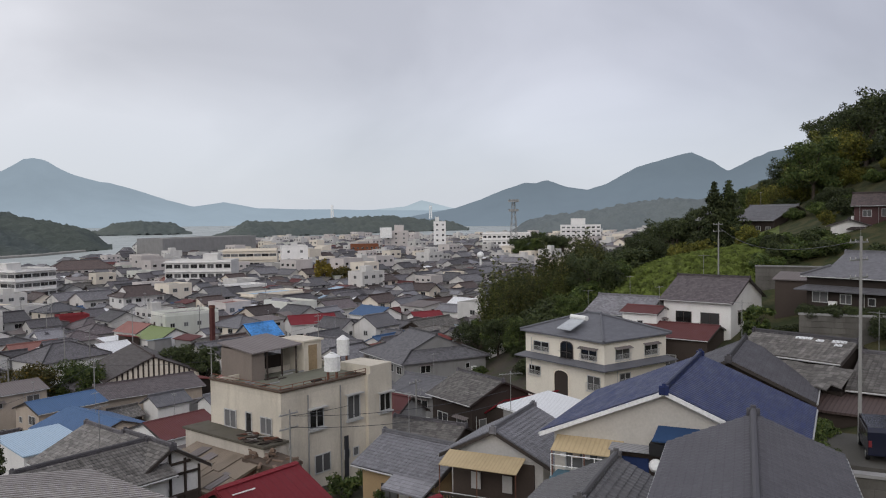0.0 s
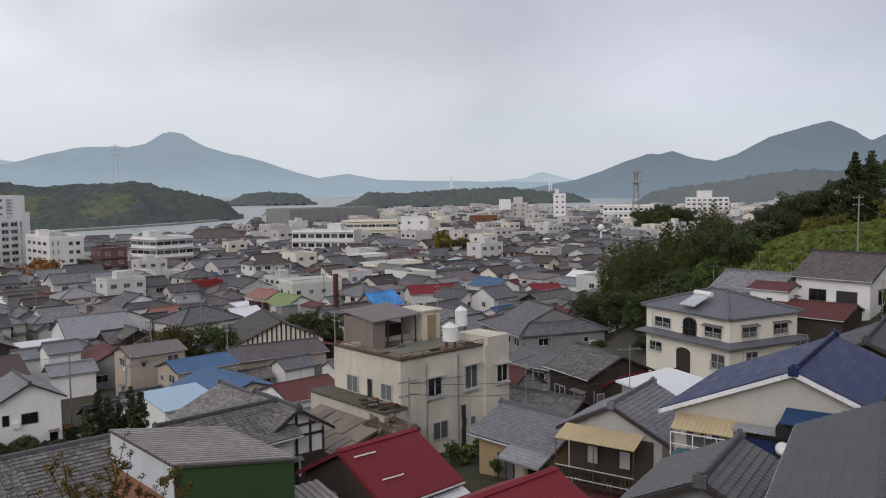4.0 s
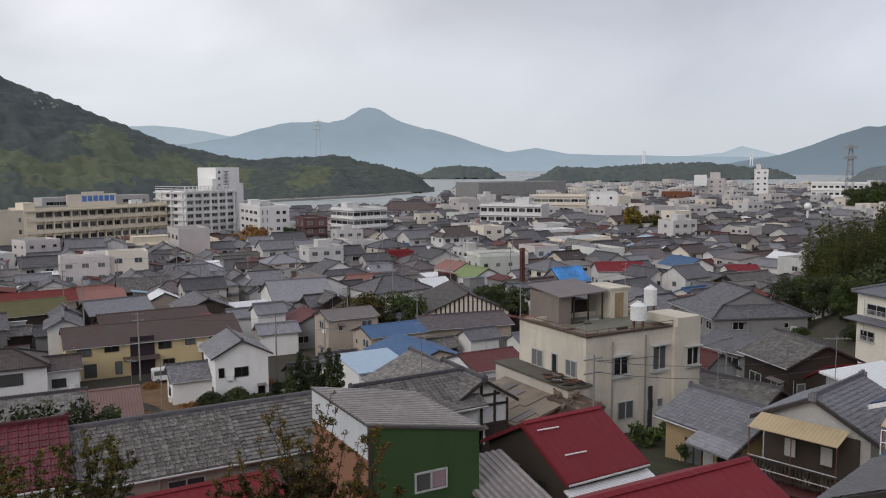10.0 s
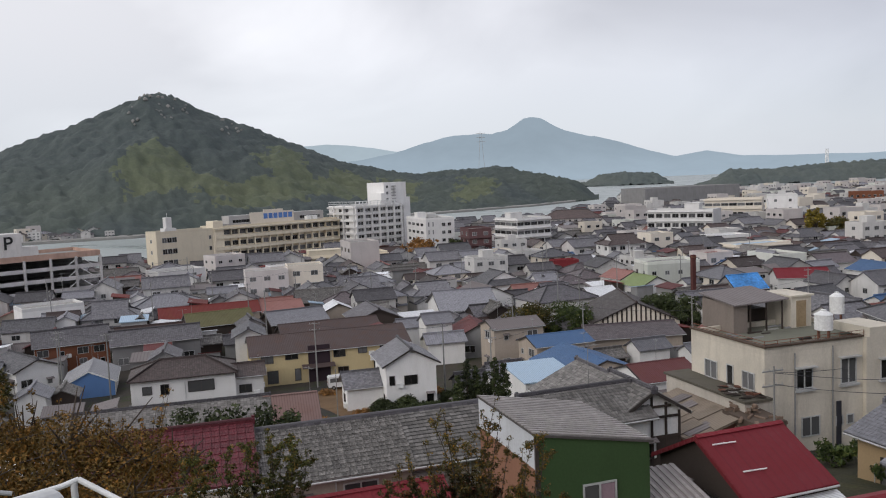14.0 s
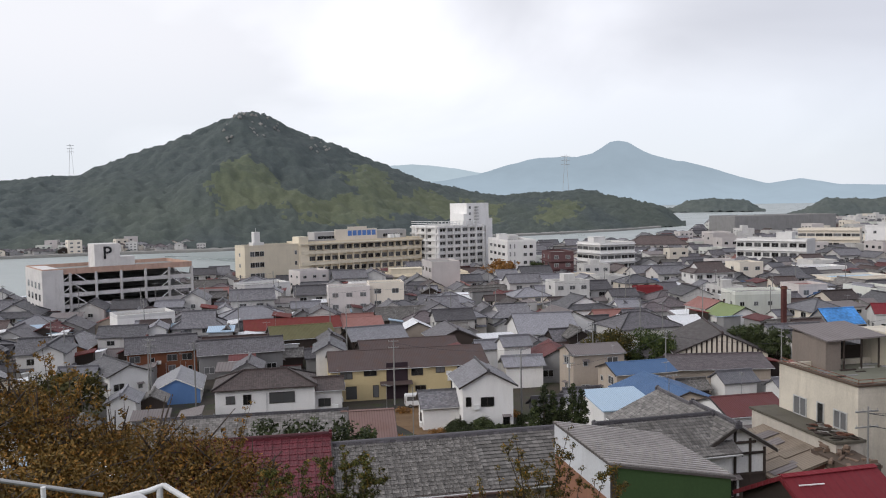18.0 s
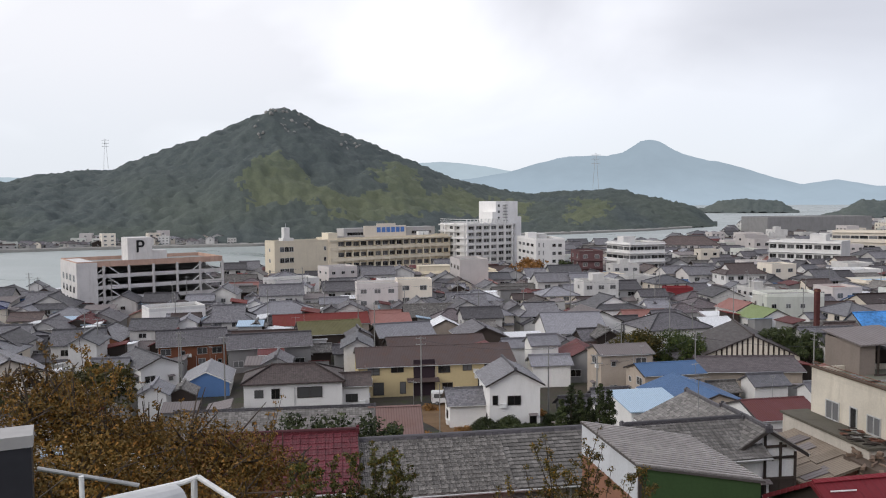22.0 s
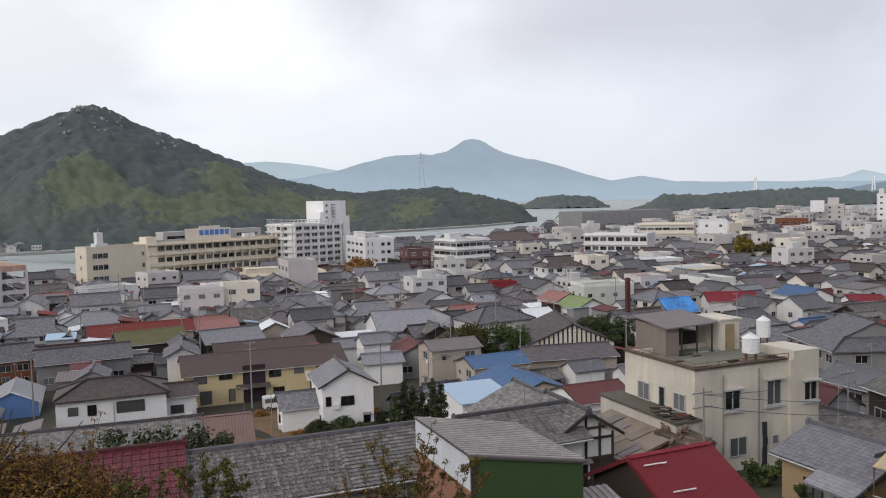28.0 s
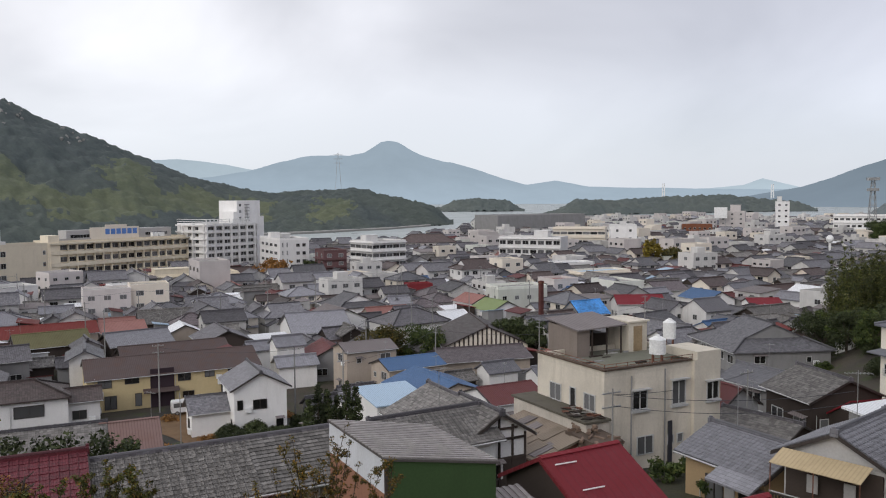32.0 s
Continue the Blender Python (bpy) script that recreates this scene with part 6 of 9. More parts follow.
for i in range(26):
    q = Geo()
    u, v = rdb.uniform(-0.9, 0.8), rdb.uniform(-4.4, -0.5)
    w = rdb.uniform(0.15, 0.5)
    q.slab([(u - w, v - 0.1, 7.14 + rdb.uniform(0.05, 0.3)), (u + w, v - 0.1 + rdb.uniform(-0.2, 0.2), 7.2), (u + w, v + 0.15, 7.22), (u - w, v + 0.12, 7.3)], 0.07)
    part("rubble_board", q, rdb.choice((WOOD, RUSTED, CONCRETE, WOOD)), an)
lt = house("lean-to with rusty tan corrugated sheets", -16.2, 53.3, 8.5, 13.1, 14.3, 7.6, 4.2, 321, "shed", roof=SHEET_DIRTY, wall=RUSTED, wins=[])
for i in range(11):
    q = Geo()
    u, v, a = -3.4 + 0.68 * i, rdb.uniform(-1.6, 0.8), rdb.uniform(-0.2, 0.2)
    z = 4.6 + (v + 2.1) * 0.286 + 0.05 + 0.02 * (i % 3)
    q.slab([(u - 0.5, v - 0.9, z - 0.257), (u + 0.45, v - 0.9 + a, z - 0.257 + a * 0.286), (u + 0.5, v + 0.9 + a, z + 0.257 + a * 0.286), (u - 0.45, v + 0.9, z + 0.257)], 0.03, 0, [(0, 1.8), (1, 1.8), (1, 0), (0, 0)], 0)
    part("loose_sheet", q, rdb.choice((SHEET_DIRTY, SHEET_BROWN, SHEET_DIRTY, SHEET_GREY)), lt)
house("lean-to with a rusty patched roof", -12.2, 51.4, 8.5, 12.6, 14.2, 3.2, 2.4, 321, "shed", roof=SHEET_DIRTY, wall=RUSTED, wins=[])


def awning(x, y, z, rot, w, d, label):
    top = thing("awning", x, y, z, rot, label, "awning", "balcony awnings")
    q = Geo()
    q.slab([(-w / 2, -d, -0.45), (w / 2, -d, -0.45), (w / 2, 0, 0), (-w / 2, 0, 0)], 0.04, 0, [(0, d), (w, d), (w, 0), (0, 0)], 0)
    part("sheet", q, SHEET_TAN, top)
    for u in (-w / 2 + 0.05, 0, w / 2 - 0.05):
        q = Geo()
        q.bar((u, -d + 0.05, -2.6), (u, -d + 0.05, -0.48), 0.03)
        part("post", q, RUSTED, top)
        q = Geo()
        q.bar((u, -d, -0.5), (u, 0, -0.06), 0.03)
        part("rafter", q, RUSTED, top)
    q = Geo()
    q.bar((-w / 2, -d + 0.05, -1.9), (w / 2, -d + 0.05, -1.9), 0.03), q.bar((-w / 2, -d + 0.05, -2.5), (w / 2, -d + 0.05, -2.5), 0.03)
    part("balcony_rail", q, ALU, top)


awning(1.9, 43.2, 17.25, 334, 4.4, 1.4, "tan corrugated awning over a dark balcony")
awning(6.15, 36.0, 20.05, 334, 3.0, 1.0, "tan corrugated awning over a small balcony")


def find(label):
    return next(o for o in bpy.data.objects if o.get("label") == label)


# half-timbering of the old gable
th = find("half-timbered gable wing with a grey tile roof")
for u in (-1.86, -0.95, 0.0, 0.95, 1.86):
    q = Geo()
    q.box(2.27, u - 0.07, 0, 2.34, u + 0.07, 7.2 - abs(u) * 0.62)
    part("timber_post", q, WOOD, th)
for z in (4.55, 5.75, 6.4):
    q = Geo()
    w = min(1.88, (7.2 - z) / 0.62)
    q.box(2.28, -w, z - 0.07, 2.36, w, z + 0.07)
    part("timber_rail", q, WOOD, th)
q = Geo()
q.box(2.25, -1.9, -2, 2.30, 1.9, 3.25), q.box(2.25, 0.3, 3.25, 2.30, 1.9, 4.5)
part("dark_plinth", q, WOOD, th)
# snow bars on the red roof
rr1 = find("house with a bright red metal gable roof")
for v, u in ((0.7, -1.4), (2.2, -1.0)):
    q = Geo()
    q.bar((u - 0.6, -v, 7.12 - v * 0.53), (u + 0.6, -v - 0.05, 7.1 - v * 0.53), 0.035)
    part("snow_bar", q, WHITEPAINT, rr1)
q = Geo()
q.slab([(-2.5, -4.0, 4.55), (2.5, -4.0, 4.55), (2.5, -3.2, 4.85), (-2.5, -3.2, 4.85)], 0.08)
part("eaves_canopy", q, SHEET_WHITE, rr1)
# dark stair bay and wall clutter of the yellow apartment house
ya = find("long yellow apartment house with a brown roof")
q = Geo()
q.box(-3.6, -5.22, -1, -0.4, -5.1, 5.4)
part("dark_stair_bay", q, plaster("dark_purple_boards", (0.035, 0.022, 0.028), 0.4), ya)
q = Geo()
q.slab([(-4.6, -6.3, 2.3), (0.2, -6.3, 2.3), (0.2, -5.1, 2.7), (-4.6, -5.1, 2.7)], 0.08)
part("porch_roof", q, SHEET_BROWN, ya)
for u in (-10.5, 5.6):
    q = Geo()
    q.box(u, -5.45, 2.3, u + 0.8, -5.12, 2.9)
    part("air_conditioner", q, WHITEPAINT, ya)
# balcony under the awning of the grey house
ah = find("grey house with a tile gable roof and tan awning")
# flat dark panel put in for the shade of the recess under the awning
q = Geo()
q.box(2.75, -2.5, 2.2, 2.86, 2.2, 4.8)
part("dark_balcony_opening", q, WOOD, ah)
q = Geo()
q.slab([(2.8, -2.8, 2.15), (4.3, -2.8, 1.75), (4.3, 2.4, 1.75), (2.8, 2.4, 2.15)], 0.08)
part("lower_porch_roof", q, SHEET_MAROON, ah)
for z in (2.3, 3.05):
    q = Geo()
    q.box(4.18, -2.6, z, 4.26, 2.3, z + 0.09)
    part("balcony_rail", q, FRAME_DARK, ah)
for i in range(28):
    q = Geo()
    q.box(4.2, -2.55 + i * 0.18, 2.2, 4.24, -2.45 + i * 0.18, 3.1)
    part("rail_slat", q, WOOD, ah)
for y, z, mt in ((-1.9, 2.2, WHITE), (-0.9, 2.2, ORANGE), (0.2, 2.25, YELLOW), (1.2, 2.2, WHITE)):
    q = Geo()
    q.bar((3.7, y, z), (3.7, y, z + 0.3), 0.13, 0.18, 10)
    pot = part("flower_pot", q, mt, ah)
    rp4 = np.random.default_rng(int(y * 10 + 60))
    V, F = leaf_cloud(rp4, [(3.7, y, z + 0.55, 0.32)], 160, 0.07)
    part("pot_plant", leaf_mesh("pot_plant", V, F, LEAF_GREEN if y < 0 else LEAF_SHRUB), None, pot)
for y in (-1.2, 0.6):
    q = Geo()
    q.box(3.3, y, 3.3, 3.34, y + 0.55, 4.2)
    part("hanging_cloth", q, PALEGREY, ah)
q = Geo()
q.box(2.72, -3.0, 4.75, 2.80, 2.9, 4.95)
part("siding_band", q, PALEGREY, ah)
# lower storey clutter of the blue-roofed house
bh = find("large house with a glazed blue tile roof")
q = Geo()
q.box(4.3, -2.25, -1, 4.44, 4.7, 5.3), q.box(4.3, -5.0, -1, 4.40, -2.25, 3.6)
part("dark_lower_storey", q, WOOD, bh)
q = Geo()
q.box(4.44, -2.15, 4.2, 4.5, -0.7, 4.95)
part("blue_sheeting", q, plaster("dark_blue_sheeting", (0.022, 0.04, 0.12), 0.5), bh)
for z in (3.4, 3.75, 4.1):
    q = Geo()
    q.box(4.44, -2.2, z, 4.52, 1.2, z + 0.12)
    part("plank", q, BROWNWALL, bh)
q = Geo()
q.slab([(4.4, -2.3, 5.5), (5.0, -2.3, 5.36), (5.0, -0.4, 5.36), (4.4, -0.4, 5.5)], 0.05)
part("eave_sheet", q, SHEET_PALEGREY, bh)
q = Geo()
q.slab([(4.4, -0.3, 6.42), (5.45, -0.35, 6.04), (5.45, 2.8, 6.04), (4.4, 2.8, 6.42)], 0.06, 0, [(0, 0), (0, 1.6), (3.7, 1.6), (3.7, 0)], 0)
part("lean_to_roof", q, plaster("dark_teal_sheet", (0.025, 0.06, 0.14), 0.4), bh)
q = Geo()
q.slab([(4.5, -0.45, 5.95), (5.35, -0.5, 5.85), (5.3, 0.75, 5.88), (4.5, 0.7, 5.98)], 0.5)
part("black_tarpaulin", q, BLACK, bh)
q = Geo()
q.slab([(4.45, -1.9, 3.5), (6.2, -2.2, 3.2), (6.2, 1.5, 3.2), (4.45, 1.5, 3.5)], 0.06, 0, [(0, 0), (0, 1.6), (3.7, 1.6), (3.7, 0)], 0)
part("lower_sheet_roof", q, SHEET_PALEGREY, bh)
bal = thing("balcony", 6.15, 36.0, 18.45, 334, "small cluttered balcony with a blue floor panel", "balcony")
q = Geo()
q.box(-1.5, -1.15, -0.12, 1.5, 0.0, 0.0)
part("floor_panel", q, SLATEBLUE, bal)
for u in (-1.45, -0.5, 0.5, 1.45):
    q = Geo()
    q.bar((u, -1.1, 0), (u, -1.1, 1.0), 0.025)
    part("rail_post", q, WHITEPAINT, bal)
for z in (0.5, 1.0):
    q = Geo()
    q.bar((-1.45, -1.1, z), (1.45, -1.1, z), 0.022)
    part("rail", q, WHITEPAINT, bal)
rb = random.Random(4)
for i in range(5):
    q = Geo()
    u = -1.2 + i * 0.55
    q.box(u, -0.5, 0.75, u + rb.uniform(0.2, 0.35), -0.46, 1.35)
    part("hanging_cloth", q, rb.choice((WHITE, GREY, PALEGREY, BEIGE)), bal)
q = Geo()
q.slab([(-1.8, -2.4, -0.62), (1.0, -2.4, -0.62), (1.0, -1.1, -0.22), (-1.5, -1.1, -0.22)], 0.06, 0, [(0, 2), (3, 2), (3, 0), (0, 0)], 0)
part("porch_sheet", q, SHEET_WHITE, bal)
dish = thing("satellite_dish", 8.43, 33.6, 19.2, 250, "white satellite dish on a wall bracket", "dish")
q = Geo()
q.bar((0, 0, 0.3), (0.1, 0, 0.35), 0.28, 0.22, 18)
part("dish", q, WHITEPAINT, dish)
q = Geo()
q.bar((0, 0, -1), (0, 0, 0.3), 0.03)
part("bracket", q, STEEL, dish)
vl = find("cream villa with a hipped grey tile roof")
# the porch recess is a flat face, its shade painted in dark
for nm, u0, u1, z0, z1, mt in (("porch_opening", -1.4, 0.9, -2.0, 1.75, WOOD), ("arched_window", -0.3, 1.6, 3.2, 5.05, GLASS)):
    q = Geo()
    c, r = (u0 + u1) / 2, (u1 - u0) / 2
    q.poly([(u0, -5.0, z0), (u1, -5.0, z0)] + [(c + r * math.cos(a * math.pi / 8), -5.0, z1 - r * 0.5 + r * 0.5 * math.sin(a * math.pi / 8)) for a in range(9)])
    arch = part(nm, q, mt, vl, m=pose(0, 0.02, 0))
    q = Geo()
    pts = [(u0, z0)] + [(c - r * math.cos(a * math.pi / 8), z1 - r * 0.5 + r * 0.5 * math.sin(a * math.pi / 8)) for a in range(9)] + [(u1, z0)]
    for (a, b), (e, f) in zip(pts, pts[1:]):
        q.bar((a, -5.02, b), (e, -5.02, f), 0.07, n=5)
    if nm == "arched_window":
        q.box(c - 0.04, -5.06, z0, c + 0.04, -4.98, z1), q.box(u0, -5.35, z0, u1, -5.3, z0 + 0.08), q.box(u0, -5.35, z0 + 0.7, u1, -5.3, z0 + 0.76)
    part("arch_frame", q, FRAME_DARK if nm == "arched_window" else CREAM, arch)
bg = find("cream bungalow with a blue-grey tile roof")
q = Geo()
q.slab([(0.2, -3.02, 3.03), (3.2, -3.02, 3.03), (3.2, -4.1, 2.56), (0.2, -4.1, 2.56)][::-1], 0.12, 0, [(0, 0), (3, 0), (3, 1.2), (0, 1.2)][::-1], 0)
part("porch_roof", q, KAWARA_LIGHT, bg)
q = Geo()
q.box(-0.1, -2.9, 0.0, 0.55, -2.48, 0.75)
part("air_conditioner", q, WHITEPAINT, bg)
q = Geo()
q.box(0.15, -2.52, 0.05, 0.85, -2.46, 2.1)
part("door", q, PALEGREY, bg)
# solar heater on the villa
sw = thing("solar_water_heater", 14.4, 91.4, 18.0, 306, "white solar water heater lying on a tile roof", "solar heater")
q = Geo()
q.slab([(-1.1, -2.2, -0.75), (1.1, -2.2, -0.75), (1.1, 0, 0.15), (-1.1, 0, 0.15)], 0.1)
part("panel", q, plain("pale_solar_panel", (0.42, 0.44, 0.46), 0.2), sw)
q = Geo()
q.bar((-1.2, 0.2, 0.32), (1.2, 0.2, 0.32), 0.28, n=14)
part("tank", q, WHITEPAINT, sw)


def aerial(x, y, z, rot, h=2.6):
    top = thing("tv_aerial", x, y, z, rot, "thin steel television aerial on a roof mast", "aerial", "roof aerials")
    q_ = Geo()
    q_.bar((0, 0, -0.6), (0, 0, h), 0.022, n=5)
    part("mast", q_, STEEL, top)
    q_ = Geo()
    q_.bar((-0.7, 0, h - 0.15), (0.7, 0, h - 0.15), 0.015, n=4)
    for i in range(7):
        u = -0.6 + i * 0.2
        q_.bar((u, -0.32 + 0.02 * i, h - 0.15), (u, 0.32 - 0.02 * i, h - 0.15), 0.01, n=4)
    part("yagi", q_, STEEL, top)["kind"] = "stuff"
    return top


ra = random.Random(12)
first = None
for ob in [o for o in bpy.data.objects if o.parent is None and o.name.startswith("house") and o.type == "EMPTY"]:
    rg = next((c for c in ob.children if c.name.startswith("ridge")), None)
    d = ob.matrix_basis.translation.xy.length
    if rg is None or d < 46 or d > 190 or ra.random() < 0.35:
        continue
    zmax = max(v.co.z for v in rg.data.vertices)
    xm = max(v.co.x for v in rg.data.vertices)
    p = ob.matrix_basis @ Vector((xm * ra.uniform(-0.8, 0.8), 0, zmax - 0.2))
    if first is None:
        first = aerial(p.x, p.y, p.z, ra.uniform(0, 360))
    else:
        copy_thing(first, pose(p.x, p.y, p.z, 0, 0, ra.uniform(0, 360)))

house("low red-brown shed under old roofs", 22.6, 47.6, 16, 18.5, 19.2, 6.5, 3.0, 321, "shed", roof=SHEET_BROWN, wall=WOOD, wins=[])

# slats of the barn's gable
bn = find("barn with a brown roof and slatted gable")
for i in range(15):
    u = -5.6 + i * 0.8
    q = Geo()
    q.box(8.14, u - 0.13, 3.4, 8.22, u + 0.13, 6.75 - abs(u) * 0.44)
    part("slat", q, WOOD, bn)
# ---- small fittings on the nearer houses ----
rf = random.Random(23)
HOODS = {}
for ob in [o for o in bpy.data.objects if o.parent is None and o.name.startswith("house") and o.type == "EMPTY" and 30 < o.matrix_basis.translation.xy.length < 150]:
    kids = [c for c in ob.children if c.name.startswith("window")]
    for c in kids:
        w = max(v.co.x for v in c.data.vertices)
        h = max(v.co.z for v in c.data.vertices)
        pick = rf.random()
        if pick < 0.30:
            key = round(w, 1)
            if key not in HOODS:
                q = Geo()
                q.slab([(-key - 0.15, -0.5, -0.14), (key + 0.15, -0.5, -0.14), (key + 0.15, 0, 0.04), (-key - 0.15, 0, 0.04)], 0.05)
                HOODS[key] = q.data("window_hood", SHEET_GREY)
            part("window_hood", HOODS[key], None, ob, m=c.matrix_basis @ pose(0, 0, h + 0.16))
        elif pick < 0.42:
            if "ac" not in HOODS:
                q = Geo()
                q.box(-0.4, -0.36, 0, 0.4, -0.06, 0.58)
                HOODS["ac"] = q.data("air_conditioner", WHITEPAINT)
            part("air_conditioner", HOODS["ac"], None, ob, m=c.matrix_basis @ pose(w + 0.6, 0, -0.35))
        elif pick < 0.58:
            if "pipe" not in HOODS:
                q = Geo()
                q.bar((0, -0.07, -2.2), (0, -0.07, 1.5), 0.035, n=6)
                HOODS["pipe"] = q.data("downpipe", ALU)
            part("downpipe", HOODS["pipe"], None, ob, m=c.matrix_basis @ pose(-w - 0.35, 0, 0))

# ---- larger buildings of the town ----
# the waterfront stands on a grid of its own
EX, EY = (math.cos(radians(75)), math.sin(radians(75))), (-math.sin(radians(75)), math.cos(radians(75)))


def quay(corner, u, v):
    """u metres along the quay's grid and v back from a corner."""
    return corner[0] + EX[0] * u + EY[0] * v, corner[1] + EX[1] * u + EY[1] * v


TALL, MAIN = polar(39.35, 308), polar(48.98, 290)
hosp = block("tall white hospital block with rows of windows", *quay(TALL, 11.2, 8.8), 0.6, 22.4, 17.6, 19.7, 75, wall=WHITE, floors=8, bays=(0, 0), name="hospital", sides="")
for fl in range(8):
    z = fl * 2.46
    for i in range(6):
        for k in (-0.62, 0.62):
            add_window(hosp, "F", -9.0 + i * 3.6 + k, z + 0.75, 1.15, 1.25, 11.2, 8.8, "dark", True)
    for side, half in (("F", 11.2), ("L", 8.8)):
        g = Geo()
        g.box(-half - (0.8 if side == "F" else 0), -0.85, 0, half, 0.0, 0.55)
        part("balcony", g, WHITE, hosp, m=pose(0, 0, 0, 0, 0, TURN[side]) @ pose(0, -(8.8 if side == "F" else 11.2), z + 2.2))
    for u in (-5.5, -1.0, 3.5):
        add_window(hosp, "L", u, z + 0.8, 2.0, 1.2, 11.2, 8.8, "dark", True)
for i in range(7):
    q = Geo()
    q.box(-11.2 + i * 3.6 - 0.3, -9.7, -1, -11.2 + i * 3.6 + 0.3, -8.8, 20.3)
    part("pier", q, WHITE, hosp)
for i in range(3):
    q = Geo()
    q.box(-12.1, -8.8 + i * 6.6, -1, -11.2, -8.3 + i * 6.6, 20.3)
    part("pier", q, WHITE, hosp)
for i in range(12):
    q = Geo()
    q.box(-11.5 + i * 1.7, -9.6, 20.4, -11.25 + i * 1.7, -9.3, 22.0), q.box(-11.5 + i * 1.7, -9.6, 21.8, -11.25 + i * 1.7, -7.0, 22.0)
    part("roof_rail_post", q, WHITEPAINT, hosp)
for z in (21.1, 21.9):
    q = Geo()
    q.bar((-11.4, -9.45, z), (8.0, -9.45, z), 0.09, n=5), q.bar((-11.4, -9.45, z), (-11.4, 8.5, z), 0.09, n=5)
    part("roof_rail", q, WHITEPAINT, hosp)
g = Geo()
g.box(5.0, -6.0, 19.7, 16.0, 5.0, 28.7), g.box(3.0, -6.5, 19.7, 5.0, 2.0, 24.5), g.box(16.0, -4.0, -1, 19.5, 4.0, 22.6)
tw_ = part("lift_tower", g, WHITE, hosp)
for z in (21.5, 24.0, 26.4):
    part("window", far_window_mesh(1.0, 1.1), None, tw_, m=pose(6.5, -6.0, z))
for k in range(6):
    q = Geo()
    q.box(8.6, -6.7, 21.0 + k * 1.2, 10.4, -6.0, 21.25 + k * 1.2)
    part("ladder_landing", q, GREY, tw_)
wing_b = block("white hospital wing with few windows", *polar(34.2, 303), 0.6, 10.6, 26, 14.8, 51, wall=WHITE, floors=5, bays=(0, 0), name="hospital_wing", sides="", roof_boxes=((-3, 2, 3.2, 4, 2.2), (2, 6, 3, 6, 1.5)))
for fl in range(5):
    z = 1.2 + fl * 2.8
    for u, w in ((-4.3, 0.5), (-2.7, 0.5), (1.2, 1.3), (3.4, 1.3)):
        add_window(wing_b, "F", u, z, w, 1.6 if w < 1 else 1.2, 5.3, 13, "plain", True)
    for u in (-8.5, -3.0, 2.5, 8.0):
        add_window(wing_b, "L", u, z, 3.4, 1.1, 5.3, 13, "plain", True)
main_b = block("long cream hospital building with ribbon windows", *quay(MAIN, 25.6, 5.2), 0.6, 51, 10.4, 15.3, 75, wall=BUFF, floors=4, bays=(0, 0), name="hospital_main", sides="", parapet=0.9)
for fl in range(4):
    z = 0.3 + fl * 3.85
    for i in range(17):
        add_window(main_b, "F", -24 + i * 3.0, z + 1.25, 2.8, 1.6, 25.5, 5.2, "plain", True)
    g = Geo()
    g.box(-25.5, -1.3, 0, 25.5, -1.12, 1.15), g.box(-25.5, -1.12, 0, 25.5, 0, 0.2)
    part("balcony", g, BUFF, main_b, m=pose(0, -5.2, z - 0.15))
for i in range(18):
    q = Geo()
    q.box(-25.5 + i * 3.0 - 0.15, -6.3, -1, -25.5 + i * 3.0 + 0.15, -5.2, 15.2)
    part("pier", q, BUFF, main_b)
q = Geo()
q.box(-26, -6.9, 15.0, 26, 5.2, 15.5)
part("roof_slab", q, BUFF, main_b)
g = Geo()
g.box(-17.5, -1.0, 15.5, 22.0, 4.5, 19.2)
ph = part("roof_house", g, PALEGREY, main_b)
for i in range(7):
    part("window", far_window_mesh(2.4, 1.2), None, ph, m=pose(-15 + i * 2.2 if i < 3 else 6 + i * 2.2, -1.0, 16.6))
for u in (12.0, 14.6):
    q = Geo()
    q.box(u, -5.0, 15.5, u + 2.0, -3.4, 17.6)
    part("roof_unit", q, WHITEPAINT, main_b)
q = Geo()
q.box(-24.5, -3.0, 15.5, -10.0, 0.5, 16.6)
part("roof_canopy", q, PALEGREY, main_b)
q = Geo()
q.box(-26.2, -6.2, -1, -22.6, -1.0, 18.0)
part("stair_tower", q, BUFF, main_b)
end_b = block("cream end wing of a hospital", *quay(MAIN, -10.4, 3.6), 0.6, 20.2, 8.6, 15.0, 75, wall=BUFF, floors=4, bays=(0, 0), name="hospital_end_wing", sides="", parapet=0.8)
for fl in range(4):
    for u in (-7.4, -5.7, -4.0):
        add_window(end_b, "F", u, 0.9 + fl * 3.7, 1.6, 1.7, 10.1, 4.3, "plain", True)
    add_window(end_b, "F", 8.6, 0.9 + fl * 3.7, 0.9, 1.4, 10.1, 4.3, "plain", True)
    add_window(end_b, "L", 0, 0.9 + fl * 3.7, 1.2, 1.2, 10.1, 4.3, "plain", True)
g = Geo()
g.box(-6.0, -1.8, 15.0, -2.0, 1.8, 16.6), g.box(-5.2, -1.2, 16.6, -3.2, 1.2, 20.2), g.bar((-4.2, 0, 20.2), (-4.2, 0, 21.6), 0.06, n=5)
part("roof_house", g, WHITE, end_b)
block("low cream hospital annexe with window strips", *polar(40.2, 278), 1, 27, 10, 4.6, 52, wall=BUFF, floors=1, bays=(9, 2), win=(2.8, 1.5), name="hospital_annexe", sides="FR", band="canopy", roof_boxes=((-7, 1, 11, 6, 2.0), (1, -2, 1.8, 1.4, 1.6), (3.4, -2, 1.8, 1.4, 1.6)))
